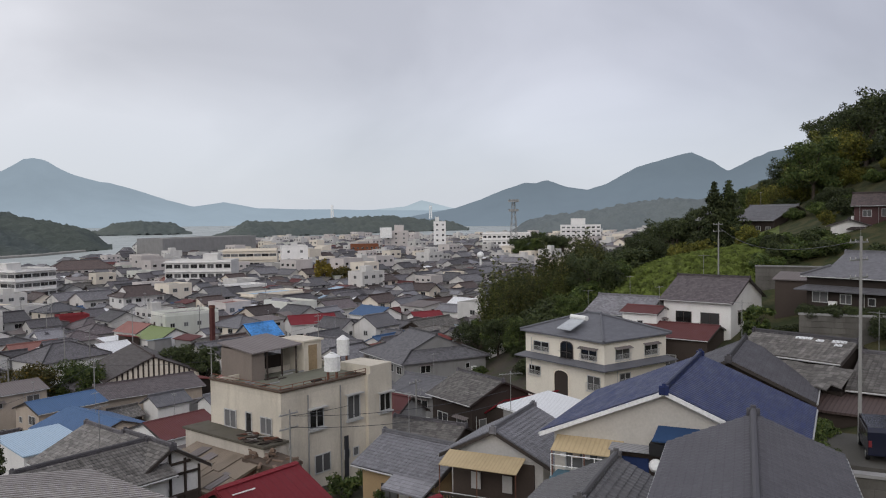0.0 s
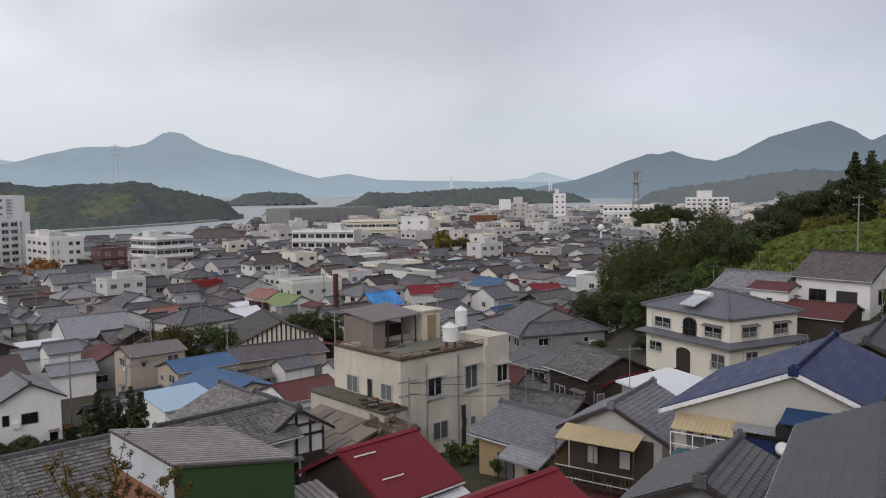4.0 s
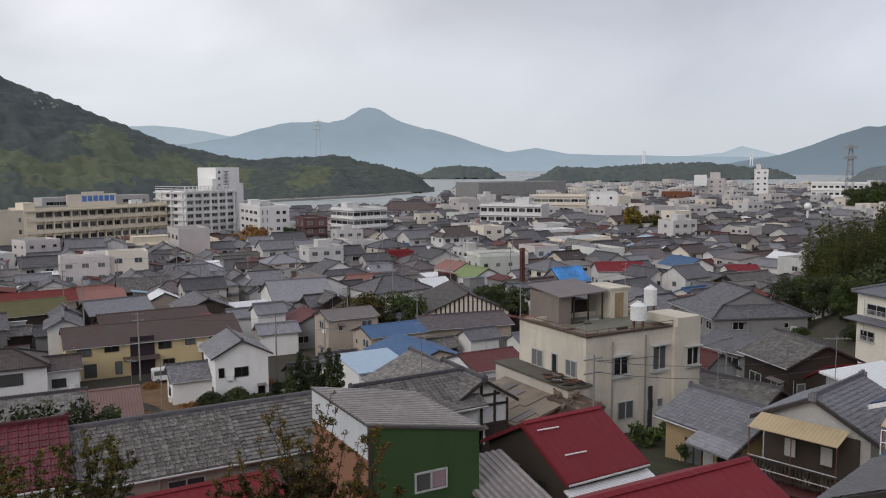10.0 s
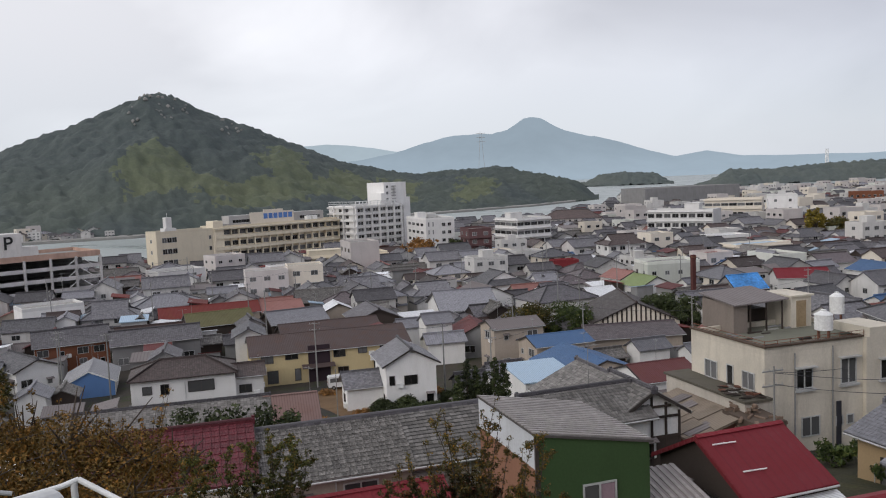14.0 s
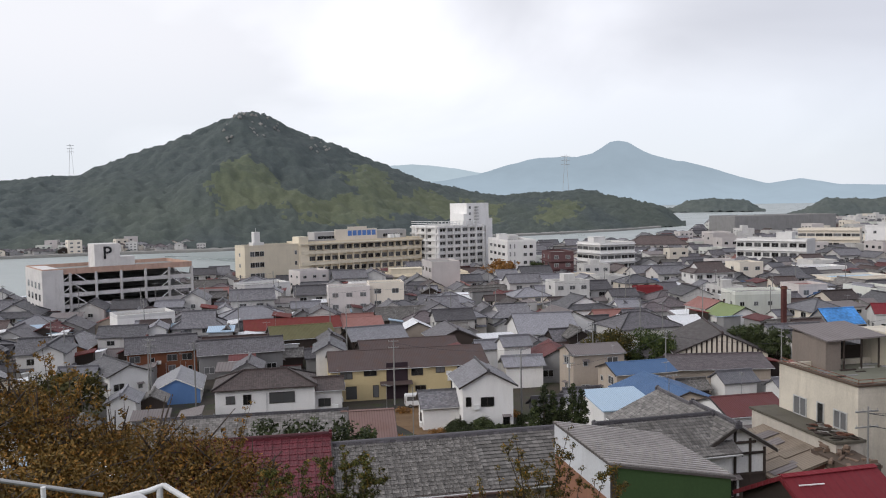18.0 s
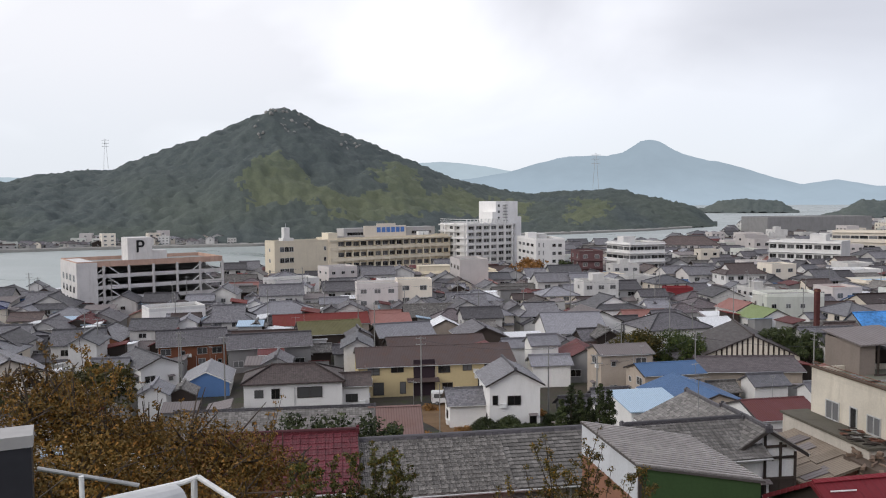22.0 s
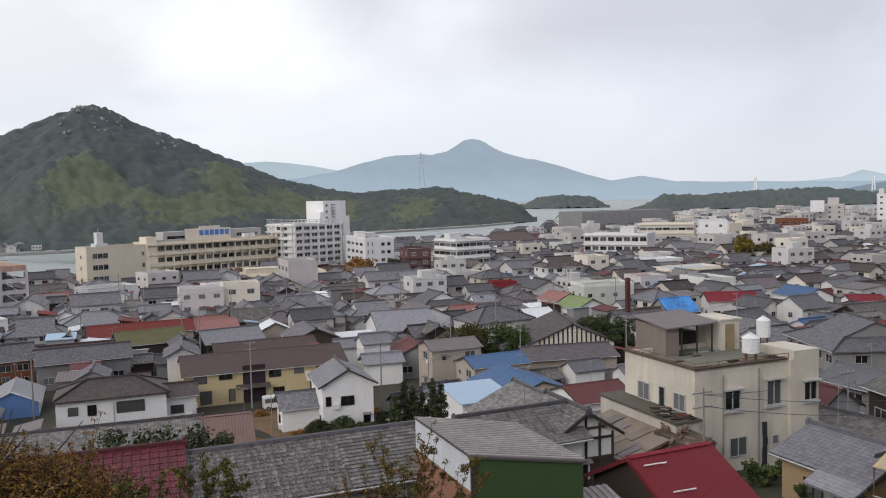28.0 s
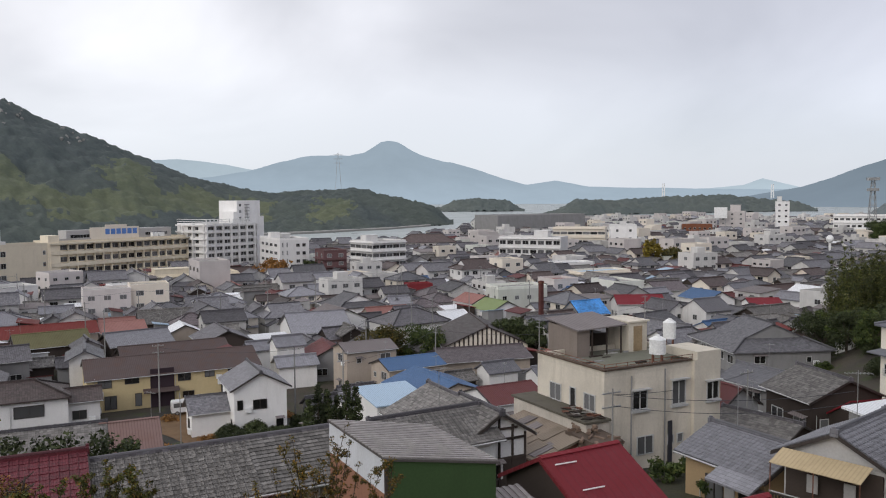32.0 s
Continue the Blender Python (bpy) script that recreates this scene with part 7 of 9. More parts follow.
block("brown brick-clad apartment house with balconies", *polar(31.0, 284), 1, 8, 12, 10.8, 46, wall=BROWNWALL, floors=4, bays=(2, 2), name="apartment_house", sides="FL", band="balcony")
block("white office with long window bands", *polar(27.7, 308), 1, 15, 15, 12.6, 62, wall=WHITE, floors=4, bays=(5, 4), win=(2.6, 1.3), name="office", sides="FL", band="ribbon", roof_boxes=((-4, 0, 5, 4, 2.5),))
block("blue and white school building with dark windows", *polar(16.8, 352), 1, 27, 12, 11.5, 0, wall=WHITE, floors=3, bays=(8, 3), win=(2.8, 1.7), name="school", sides="FL", band="canopy", roof_boxes=((4, 0, 6, 5, 3.0),))
block("long grey warehouse on the waterfront", *polar(17.0, 640), 1, 85, 30, 15.0, 55, wall=GREY, floors=1, bays=(0, 0), name="warehouse", parapet=0.5)
block("cream office building with long window bands", *polar(13.6, 420), 1, 26, 12, 13.0, 8, wall=CREAM, floors=3, bays=(7, 3), win=(3.0, 1.4), name="office", sides="FL", band="ribbon")
block("plain white block with a few windows", *polar(10.7, 395), 1, 12, 12, 15.0, 15, wall=WHITE, floors=4, bays=(2, 2), win=(1.2, 1.2), name="apartment_house", sides="FL", roof_boxes=((0, 0, 3, 3, 2),))
block("pale green two-storey concrete house", *polar(18.0, 196), 1, 12.6, 8, 7.4, 42, wall=PALEGREEN, floors=2, bays=(4, 2), win=(1.1, 1.0), name="concrete_house", sides="FL")
block("white concrete house with a low parapet", *polar(59.4, 190), 1, 12, 8, 5.4, 72, wall=WHITE, floors=2, bays=(1, 0), win=(1.2, 0.9), name="concrete_house", sides="FL")
block("small red shop with a white roof", *polar(24.9, 227), 1, 7, 5, 4.6, 40, wall=REDWALL, floors=1, bays=(2, 1), name="shop", sides="FL", roof_mat=SHEET_WHITE)
block("white concrete house with narrow windows", *polar(51.6, 246), 1, 14, 9, 5.6, 75, wall=WHITE, floors=3, bays=(2, 2), win=(1.4, 0.8), name="concrete_house", sides="FL")
block("pinkish concrete house with small windows", *polar(48.4, 262), 1, 10, 8, 7.6, 75, wall=PINK, floors=3, bays=(3, 2), win=(1.2, 0.9), name="concrete_house", sides="FL")
block("salmon and grey concrete house by hospital", *polar(47.6, 232), 1, 8, 7, 5.4, 75, wall=PINK, floors=2, bays=(2, 2), win=(1.4, 1.0), name="concrete_house", sides="FL")
block("white concrete row beside the hospital", *polar(44.6, 246), 1, 8, 7, 4.6, 60, wall=WHITE, floors=2, bays=(4, 2), win=(1.4, 1.0), name="concrete_house", sides="FL")
block("white slab apartment house in the far town", *polar(3.6, 640), 1, 18, 12, 17, 0, wall=PINK, floors=5, bays=(3, 2), name="apartment_house", sides="F", roof_boxes=((2, 0, 7, 7, 5),))
block("white apartment house in the far town", *polar(-9.2, 720), 6, 34, 12, 14, -5, wall=WHITE, floors=4, bays=(8, 2), win=(2.6, 1.4), name="apartment_house", sides="F", band="balcony", roof_boxes=((-2, 0, 12, 8, 6),))
block("long pale school building in the far town", *polar(-4.1, 620), 2, 36, 12, 14, -5, wall=WHITE, floors=3, bays=(10, 2), win=(2.4, 1.5), name="school", sides="F", band="canopy")

block("pinkish two-storey house with a flat roof", *polar(15.1, 228), 1, 8, 8, 6.0, 50, wall=PINK, floors=2, bays=(2, 1), name="concrete_house", sides="FL", roof_mat=SHEET_SALMON)
block("low white hall with a bright flat roof", *polar(14.2, 298), 1, 14, 9, 5.0, 49, wall=WHITE, floors=1, bays=(4, 2), name="hall", sides="FL", roof_mat=SHEET_WHITE)
block("long house with a pale blue roof edge", *polar(12.4, 270), 1, 20, 9, 4.6, 51, wall=CREAM, floors=1, bays=(5, 2), name="shop_row", sides="FL", roof_mat=SHEET_PALEBLUE, band="canopy")
block("small cream flat-roofed house", *polar(29.8, 259), 1, 11, 8, 5.0, 58, wall=CREAM, floors=2, bays=(3, 2), name="concrete_house", sides="FL")
house("white two-storey house with a balcony and brown roof", *polar(21.0, 254), 1, 8.0, 10.8, 13.0, 10.0, 47, "irimoya", roof=TILE_BROWN, wall=WHITE, skirt=3.2)
block("long red-brown building in the far town", *polar(5.86, 600), 1, 20, 10, 8.5, 10, wall=ORANGE, floors=2, bays=(6, 2), name="building", sides="F", roof_mat=SHEET_SALMON)
block("narrow white stepped building in the far town", *polar(0.58, 640), 1, 9, 9, 24, 5, wall=WHITE, floors=6, bays=(2, 2), name="apartment_house", sides="F", roof_boxes=((-2, 0, 3, 3, 4),))
ws_ = thing("water_sphere", *polar(-2.26, 400), 1, 0, "white spherical water tank among roofs", "water tank")
g = Geo()
for i in range(8):
    a, b = -math.pi / 2 + i * math.pi / 8, -math.pi / 2 + (i + 1) * math.pi / 8
    g.bar((0, 0, 9.5 + 1.7 * math.sin(a)), (0, 0, 9.5 + 1.7 * math.sin(b)), max(0.02, 1.7 * math.cos(a)), max(0.02, 1.7 * math.cos(b)), 16)
part("sphere", g, WHITEPAINT, ws_)
g = Geo()
g.bar((0, 0, -1), (0, 0, 9.5), 0.5, n=8)
part("pedestal", g, WHITEPAINT, ws_)
tall_sign = thing("rooftop_sign", *polar(4.35, 628), 13.5, 0, "blank white advertising board on a roof", "sign")
g = Geo()
g.box(-4.5, -0.2, 0, 4.5, 0.2, 8)
part("board", g, WHITEPAINT, tall_sign)
g = Geo()
g.box(-3.5, 0.2, -9, -3.1, 0.6, 7), g.box(3.1, 0.2, -9, 3.5, 0.6, 7)
part("frame", g, STEEL, tall_sign)
# red-roofed hall by the water
house("long brick hall with a red-brown hipped roof", *polar(24.3, 425), 1, 7, 11, 30, 14, 30, "hip", roof=TILE_BROWN, wall=PINK, name="hall")

# ---- multi-storey car park ----
PX, PY = -205.6, 112.8
STEELWHITE = plaster("weathered_white_steel", (0.66, 0.635, 0.61), 0.65)
pk = thing("car_park", PX, PY, 1, 76, "white four-deck steel car park with rusty parapets", "car park")
FOOT.append((PX, PY, 76, 19, 12))
PW, PD, FH = 18.4, 10.0, 2.85
for k in range(5):
    g = Geo()
    z = 1.6 + k * FH
    g.box(-PW, -PD, z, PW, PD, z + 0.3)
    part("deck", g, CONCRETE, pk)
    g = Geo()
    for b in ((-PW, -PD - 0.12, PW, -PD), (-PW, PD, PW, PD + 0.12), (-PW - 0.12, -PD, -PW, PD), (PW, -PD, PW + 0.12, PD)):
        g.box(b[0], b[1], z - 0.25, b[2], b[3], z + (1.2 if k == 4 else 0.75))
    part("parapet", g, plaster("rust_streaked_white_steel", (0.60, 0.40, 0.31), 0.8) if k == 4 else STEELWHITE, pk)
for i in range(7):
    for s in (-1, 1):
        u = -PW + 2 * PW * i / 6
        g = Geo()
        g.box(u - 0.28, s * PD - 0.35, -1, u + 0.28, s * PD + 0.28, 1.6 + 4 * FH)
        part("column", g, STEELWHITE, pk)
for k in range(4):
    for i in (0, 4):
        u0, u1 = -PW + 2 * PW * (i + 0.6) / 6, -PW + 2 * PW * (i + 1.7) / 6
        z = 1.6 + k * FH
        g = Geo()
        g.bar((u0, -PD + 0.1, z + 0.3), ((u0 + u1) / 2, -PD + 0.1, z + FH), 0.13), g.bar((u1, -PD + 0.1, z + 0.3), ((u0 + u1) / 2, -PD + 0.1, z + FH), 0.13)
        part("brace", g, WHITEPAINT, pk)
g = Geo()
g.box(-PW - 0.3, -PD - 0.3, -1, -PW + 4.6, PD + 0.3, 1.6 + 4 * FH + 0.9)
wing = part("stair_wing", g, STEELWHITE, pk)
for k in range(3):
    for i in range(4):
        part("window", far_window_mesh(2.2, 1.7), None, wing, m=pose(-PW - 0.3, -PD + 3.0 + i * 4.4, 3.4 + k * FH, 0, 0, 270))
# dark solid box added as the shade below the lowest deck
g = Geo()
g.box(-PW, -PD + 0.6, 0, PW, PD - 0.5, 1.4)
part("shaded_ground_floor", g, WOOD, pk)
g = Geo()
g.box(-PW + 4, PD * 0.2, 1.6, PW - 0.5, PD - 0.4, 1.6 + 4 * FH - 0.05)
part("back_bay", g, GREY, pk)
g = Geo()
g.box(-4.2, -1.5, 1.9 + 4 * FH, 2.2, 5, 1.9 + 4 * FH + 6.2), g.box(2.2, -1.0, 1.9 + 4 * FH, 6.2, 4, 1.9 + 4 * FH + 2.6)
lift = part("lift_tower", g, STEELWHITE, pk)
txt = bpy.data.curves.new("letter_sign", "FONT")
txt.body, txt.size, txt.extrude, txt.align_x = "P", 4.6, 0.05, "CENTER"
txt.offset = 0.06
sg = new("letter_sign", txt)
sg.parent = lift
sg.matrix_basis = pose(-1.0, -1.56, 1.9 + 4 * FH + 2.3, 90, 0, 0)
txt.materials.append(BLACK)
sg["label"] = "black letter on a white tower"

# hospital roof sign: blue bars on a cream panel, since the writing cannot be read
sgn = thing("roof_sign", *quay(MAIN, 25.0, 3.6), 18.4, 75, "cream roof sign panel with blue lettering bars", "sign")
g = Geo()
g.box(-9, -0.2, -2.3, 9, 0.2, 2.2), g.box(-3.5, -0.2, 2.2, 4.5, 0.2, 3.0)
part("panel", g, CREAM, sgn)
for i in range(6):
    q = Geo()
    q.box(-3.6 + i * 2.05, -0.26, -0.3, -2.0 + i * 2.05, -0.2, 1.6)
    part("blue_bar", q, plain("sign_blue", (0.09, 0.2, 0.5), 0.5) if i == 0 else bpy.data.materials["sign_blue"], sgn)

# chimney
ch = thing("chimney", *polar(16.25, 154.6), 1, 51, "dark red-brown square brick chimney stack", "chimney")
g = Geo()
g.slab([(-0.36, -0.36, 13.2), (0.36, -0.36, 13.2), (0.36, 0.36, 13.2), (-0.36, 0.36, 13.2)], 13.5)
part("shaft", g, plain("sooty_red_brick", (0.085, 0.028, 0.024), 0.85, 0, 3.0, 0.3), ch)
g = Geo()
g.box(-0.42, -0.42, 12.7, 0.42, 0.42, 13.0)
part("collar", g, RUSTED, ch)

# ---- filler streets: alike houses on the town's grid ----
def inside(x, y, mu=4.4, mv=4.0):
    for fx, fy, rot, hx, hy in FOOT:
        dx, dy = x - fx, y - fy
        if dx * dx + dy * dy > 6000:
            continue
        c, s = math.cos(radians(rot)), math.sin(radians(rot))
        u, v = dx * c + dy * s, -dx * s + dy * c
        if abs(u) < hx + mu and abs(v) < hy + mv:
            return True
    return False


def template(kind, L, W, he, hr, roof, wall, label, windows, wing=None):
    top = thing("house", 0, 0, 0, 0, label, "house", "houses of the town")
    tiled = "tile" in roof.name
    ov, ovg = (0.5, 0.35) if tiled else (0.3, 0.25)
    part("wall", walls(kind, L, W, he, hr, ov, ovg), wall, top)
    rg = {"gable": roof_gable, "hip": roof_hip, "irimoya": roof_irimoya, "shed": roof_shed}[kind](L, W, he, hr)
    if kind != "shed":
        rl = L if kind == "gable" else max(0.4, L - W) if kind == "hip" else L - 0.42 * W
        q = Geo()
        q.box(-rl / 2, -0.16, hr - 0.1, rl / 2, 0.16, hr + 0.25)
        part("ridge", q, roof, top)
        if tiled and kind != "gable":
            k = max(0.05, (L - W) / 2) if kind == "hip" else L / 2 - 0.42 * W / 2
            yk, zk = (0, hr) if kind == "hip" else (W / 2 * 0.58, he + 0.42 * (hr - he))
            for sx in (-1, 1):
                for sy in (-1, 1):
                    q = Geo()
                    q.bar((sx * k, sy * yk, zk + 0.06), (sx * L / 2, sy * W / 2, he + 0.06), 0.14, n=5)
                    part("hip_ridge", q, roof, top)
    part("roof", rg, roof, top)
    hx, hy = L / 2 - ovg, W / 2 - ov
    if wing:
        dx, dy, wl_, ww, whe, whr, wroof = wing
        m = pose(dx, dy, 0, 0, 0, 90)
        part("wing_wall", walls("gable", wl_, ww, whe, whr, 0.35, 0.3), wall, top, m=m)
        wr = roof_gable(wl_, ww, whe, whr)
        part("wing_roof", wr, wroof, top, m=m)
        q = Geo()
        q.box(-wl_ / 2, -0.13, whr - 0.1, wl_ / 2, 0.13, whr + 0.2)
        part("wing_ridge", q, wroof, top, m=m)
    for side, u, z, w, h in windows:
        add_window(top, side, u, z, w, h, hx, hy, far=True)
    if he > 4.4 and kind != "shed":
        q = Geo()
        q.slab([(-hx, -hy - 0.8, 2.7), (hx, -hy - 0.8, 2.7), (hx, -hy, 3.05), (-hx, -hy, 3.05)], 0.1, 0, [(0, 1), (2 * hx, 1), (2 * hx, 0), (0, 0)], 0)
        part("lean_to_roof", q, roof, top)
    return top


TOWNWHITE = plaster("weathered_white_plaster", (0.60, 0.585, 0.56), 0.6)
W2 = [("F", -2.2, 3.5, 1.7, 1.15), ("F", 1.6, 3.5, 1.7, 1.15), ("L", 0.3, 3.5, 1.3, 1.05), ("R", 0.2, 3.5, 1.3, 1.05), ("F", 0.2, 0.8, 1.8, 1.5)]
W1 = [("F", -1.8, 0.9, 1.7, 1.3), ("F", 2.0, 0.9, 1.3, 1.1), ("L", 0, 1.0, 1.4, 1.1), ("R", 0, 1.0, 1.4, 1.1)]
TEMPLATES = [
    (template("gable", 10.5, 8.4, 5.4, 7.5, KAWARA, TOWNWHITE, "white two-storey house with a grey tile gable roof", W2[:4], (3.2, -3.6, 6.0, 5.2, 3.0, 4.4, KAWARA_DARK)), 5),
    (template("irimoya", 12.0, 10.6, 4.6, 7.4, KAWARA, TOWNWHITE, "house with a grey hip-and-gable tile roof", W2[:4], (-3.4, -4.6, 5.5, 5.0, 2.9, 4.2, KAWARA)), 5),
    (template("hip", 11.0, 9.6, 5.0, 7.0, KAWARA_LIGHT, CREAM, "cream house with a hipped silver-grey tile roof", W2[:4]), 2.2),
    (template("gable", 12.5, 9.0, 3.1, 5.4, KAWARA_OLD, WOOD, "old wooden house with a weathered tile roof", W1[:3], (2.8, -4.0, 6.0, 5.4, 2.6, 4.0, KAWARA_OLD)), 5),
    (template("gable", 10.0, 8.6, 3.0, 5.2, KAWARA_DARK, GREY, "low grey house with a dark tile roof", W1[:3], (-2.4, -3.8, 5.0, 4.6, 2.5, 3.7, SHEET_BROWN)), 5),
    (template("gable", 9.0, 8.0, 5.2, 7.1, KAWARA_DARK, TOWNWHITE, "white house with a dark gable roof", W2[:4], (2.4, -3.4, 5.0, 4.4, 2.8, 3.9, SHEET_GREY)), 4),
    (template("gable", 13.0, 8.6, 3.2, 4.9, SHEET_BROWN, PALEGREY, "long low house with a brown metal roof", W1), 3),
    (template("hip", 10.5, 9.0, 3.2, 5.2, TILE_PLUM, PALEGREY, "low house with a hipped plum-grey roof", W1[:3], (-2.8, -4.2, 5.0, 4.6, 2.5, 3.8, KAWARA)), 4),
    (template("gable", 8.5, 7.4, 5.0, 6.8, TILE_BROWN, CREAM, "small cream house with a brown tile roof", W2[:4], (2.0, -3.4, 4.4, 4.2, 2.6, 3.7, KAWARA_LIGHT)), 3),
    (template("gable", 10.0, 7.4, 3.0, 4.5, SHEET_SALMON, BEIGE, "low shed with a faded red metal roof", W1[:3]), 0.9),
    (template("shed", 8.0, 6.5, 3.4, 4.4, SHEET_WHITE, GREY, "shed with a white metal roof", W1[:3]), 3.0),
    (template("shed", 9.0, 7.4, 5.4, 6.2, SHEET_GREY, TOWNWHITE, "boxy white house with a low grey roof", W2[:4]), 2.4),
    (template("gable", 9.5, 7.6, 3.2, 4.8, SHEET_BLUE, TOWNWHITE, "low house with a blue metal roof", W1[:3]), 0.6),
    (template("gable", 9.5, 7.6, 3.2, 4.8, SHEET_MAROON, WOOD, "wooden shed with a maroon metal roof", W1[:3], (2.0, -3.6, 4.4, 4.2, 2.5, 3.6, SHEET_GREY)), 1.6),
    (template("irimoya", 10.0, 9.0, 3.0, 5.6, KAWARA_DARK, WOOD, "old house with a dark hip-and-gable roof", W1[:3], (2.6, -4.0, 5.0, 4.6, 2.4, 3.7, KAWARA_DARK)), 4),
]


def flat_template(w, d, h, wall, floors, bays, label, box=None):
    top = thing("concrete_house", 0, 0, 0, 0, label, "building", "concrete houses of the town")
    g_ = Geo()
    hx, hy, t = w / 2, d / 2, 0.2
    g_.box(-hx, -hy, -1.5, hx, hy, h)
    for b in ((-hx, -hy, hx, -hy + t), (-hx, hy - t, hx, hy), (-hx, -hy + t, -hx + t, hy - t), (hx - t, -hy + t, hx, hy - t)):
        g_.box(b[0], b[1], h, b[2], b[3], h + 0.6)
    if box:
        g_.box(-box / 2, -box / 2, h, box / 2, box / 2, h + 2.4)
    part("wall", g_, wall, top)
    g_ = Geo()
    g_.box(-hx + t, -hy + t, h + 0.004, hx - t, hy - t, h + 0.06)
    part("roof", g_, CONCRETE, top)
    fh = h / floors
    for fl in range(floors):
        for i in range(bays):
            add_window(top, "F", -hx + w * (i + 0.5) / bays, fl * fh + 0.9, min(1.8, w / bays * 0.75), 1.25, hx, hy, far=True)
        add_window(top, "L", 0, fl * fh + 0.9, 1.5, 1.2, hx, hy, far=True)
    return top


FLATS = [flat_template(10, 9, 6.6, TOWNWHITE, 2, 3, "white two-storey concrete house with a flat roof"), flat_template(11, 8, 9.0, TOWNWHITE, 3, 3, "white three-storey concrete building with roof hut", 3.5),
         flat_template(9, 8, 9.3, CREAM, 3, 2, "narrow cream concrete building with a flat roof"), flat_template(12, 9, 10.0, PINK, 3, 3, "pale pinkish three-storey concrete building with flat roof"), flat_template(12, 9, 6.4, PALEGREEN, 2, 3, "pale greenish concrete building with a flat roof")]
rng = random.Random(41)
USED = set()


def drop(ob, x, y, z, rot):
    """Place a house: the first of its kind is the model itself, the rest are copies."""
    m = pose(x, y, z, 0, 0, rot)
    if ob.name in USED:
        return copy_thing(ob, m)
    USED.add(ob.name)
    ob.matrix_basis = m
    return ob


def fill(r0, r1, az0, az1, step_u, step_v, flats, seed, far=False):
    rr = random.Random(seed)
    n = 0
    span = int(r1 / min(step_u, step_v)) + 1
    cu, su = math.cos(radians(51)), math.sin(radians(51))
    spots = []
    for i in range(-span, span):
        for j in range(-span, span):
            u = (i + 0.5 * (j % 2)) * step_u + rr.uniform(-1.6, 1.6)
            v = j * step_v + rr.uniform(-1.2, 1.2) + (1.8 if i % 3 == 0 else 0)
            x, y = u * cu - v * su, u * su + v * cu
            r, az = math.hypot(x, y), math.degrees(math.atan2(-x, y))
            if not (r0 < r < r1 and az0 < az < az1) or r > shore(az) - 10 or inside(x, y):
                continue
            if land(x, y) > 15 or rr.random() < 0.04:
                continue
            spots.append((r, x, y))
    for r, x, y in sorted(spots):
        pick = rr.random()
        az = math.degrees(math.atan2(-x, y))
        if pick < flats and not (az > 17 and r > shore(az) - 130):
            ob, rot = rr.choice(FLATS), rr.choice((51, 51, 321)) + rr.uniform(-3, 3)
        else:
            ob = rr.choices([t for t, _ in TEMPLATES], [w for _, w in TEMPLATES])[0]
            rot = rr.choice((51, 51, 321)) + rr.uniform(-4, 4)
        if far:
            k = rr.uniform(0.66, 1.08)
            TOWN.append((ob, pose(x, y, land(x, y) - 0.1, 0, 0, rot) @ Matrix.Diagonal((k, k * rr.uniform(0.85, 1.1), k, 1))))
        else:
            o = drop(ob, x, y, land(x, y) - 0.1, rot)
            if o is not ob:
                o.scale = (rr.uniform(0.72, 1.0), rr.uniform(0.72, 1.0), rr.uniform(0.82, 1.1))
        n += 1
    return n


SHEDS = [template("shed", 4.2, 3.4, 2.4, 3.0, SHEET_RUST, WOOD, "small rusty shed between houses", []), template("shed", 4.8, 3.2, 2.5, 3.1, SHEET_GREY, GREY, "small grey lean-to between houses", []),
         template("gable", 5.0, 4.2, 2.5, 3.6, KAWARA_OLD, WOOD, "small old tiled shed between houses", []), template("shed", 4.0, 3.2, 2.4, 2.9, SHEET_PALEBLUE, GREY, "small shed with a pale blue roof", []),
         template("gable", 5.4, 4.4, 2.6, 3.8, KAWARA_DARK, GREY, "small dark-roofed outbuilding between houses", []), template("shed", 4.6, 3.4, 2.5, 3.0, SHEET_WHITE, WHITE, "small shed with a white metal roof", []),
         template("shed", 5.0, 3.0, 2.6, 3.2, SHEET_MAROON, GREY, "small lean-to with a maroon roof", []), template("gable", 5.6, 4.6, 3.6, 4.8, KAWARA_LIGHT, WHITE, "small white outbuilding with a silver-grey roof", [])]
rsd = random.Random(77)
made = []
while len(made) < 95:
    az, d = rsd.uniform(3, 71), rsd.uniform(60, 150)
    x, y = polar(az, d)
    if inside(x, y, 1.3, 1.3) or (32 < az < 49 and d < 110) or min([math.hypot(x - a, y - b) for a, b in made] + [9]) < 4.6:
        made.append((9999, 9999)) if rsd.random() < 0.04 else None
        continue
    made.append((x, y))
    drop(rsd.choice(SHEDS), x, y, land(x, y) - 0.1, rsd.choice((51, 321, 231)))
fill(126, 184, 1, 71, 9.4, 8.2, 0.03, 5)
TOWN = []
fill(184, 400, -9, 71, 9.4, 8.4, 0.07, 6, far=True)
fill(400, 600, -13, 33, 10.8, 9.6, 0.15, 8, far=True)
fill(600, 1000, -14, 22, 14.0, 12.4, 0.24, 7, far=True)
for ob in [t for t, _ in TEMPLATES] + FLATS:
    if ob.name not in USED:
        drop(ob, *polar(rng.uniform(2, 9), rng.uniform(300, 420)), 1, 51)


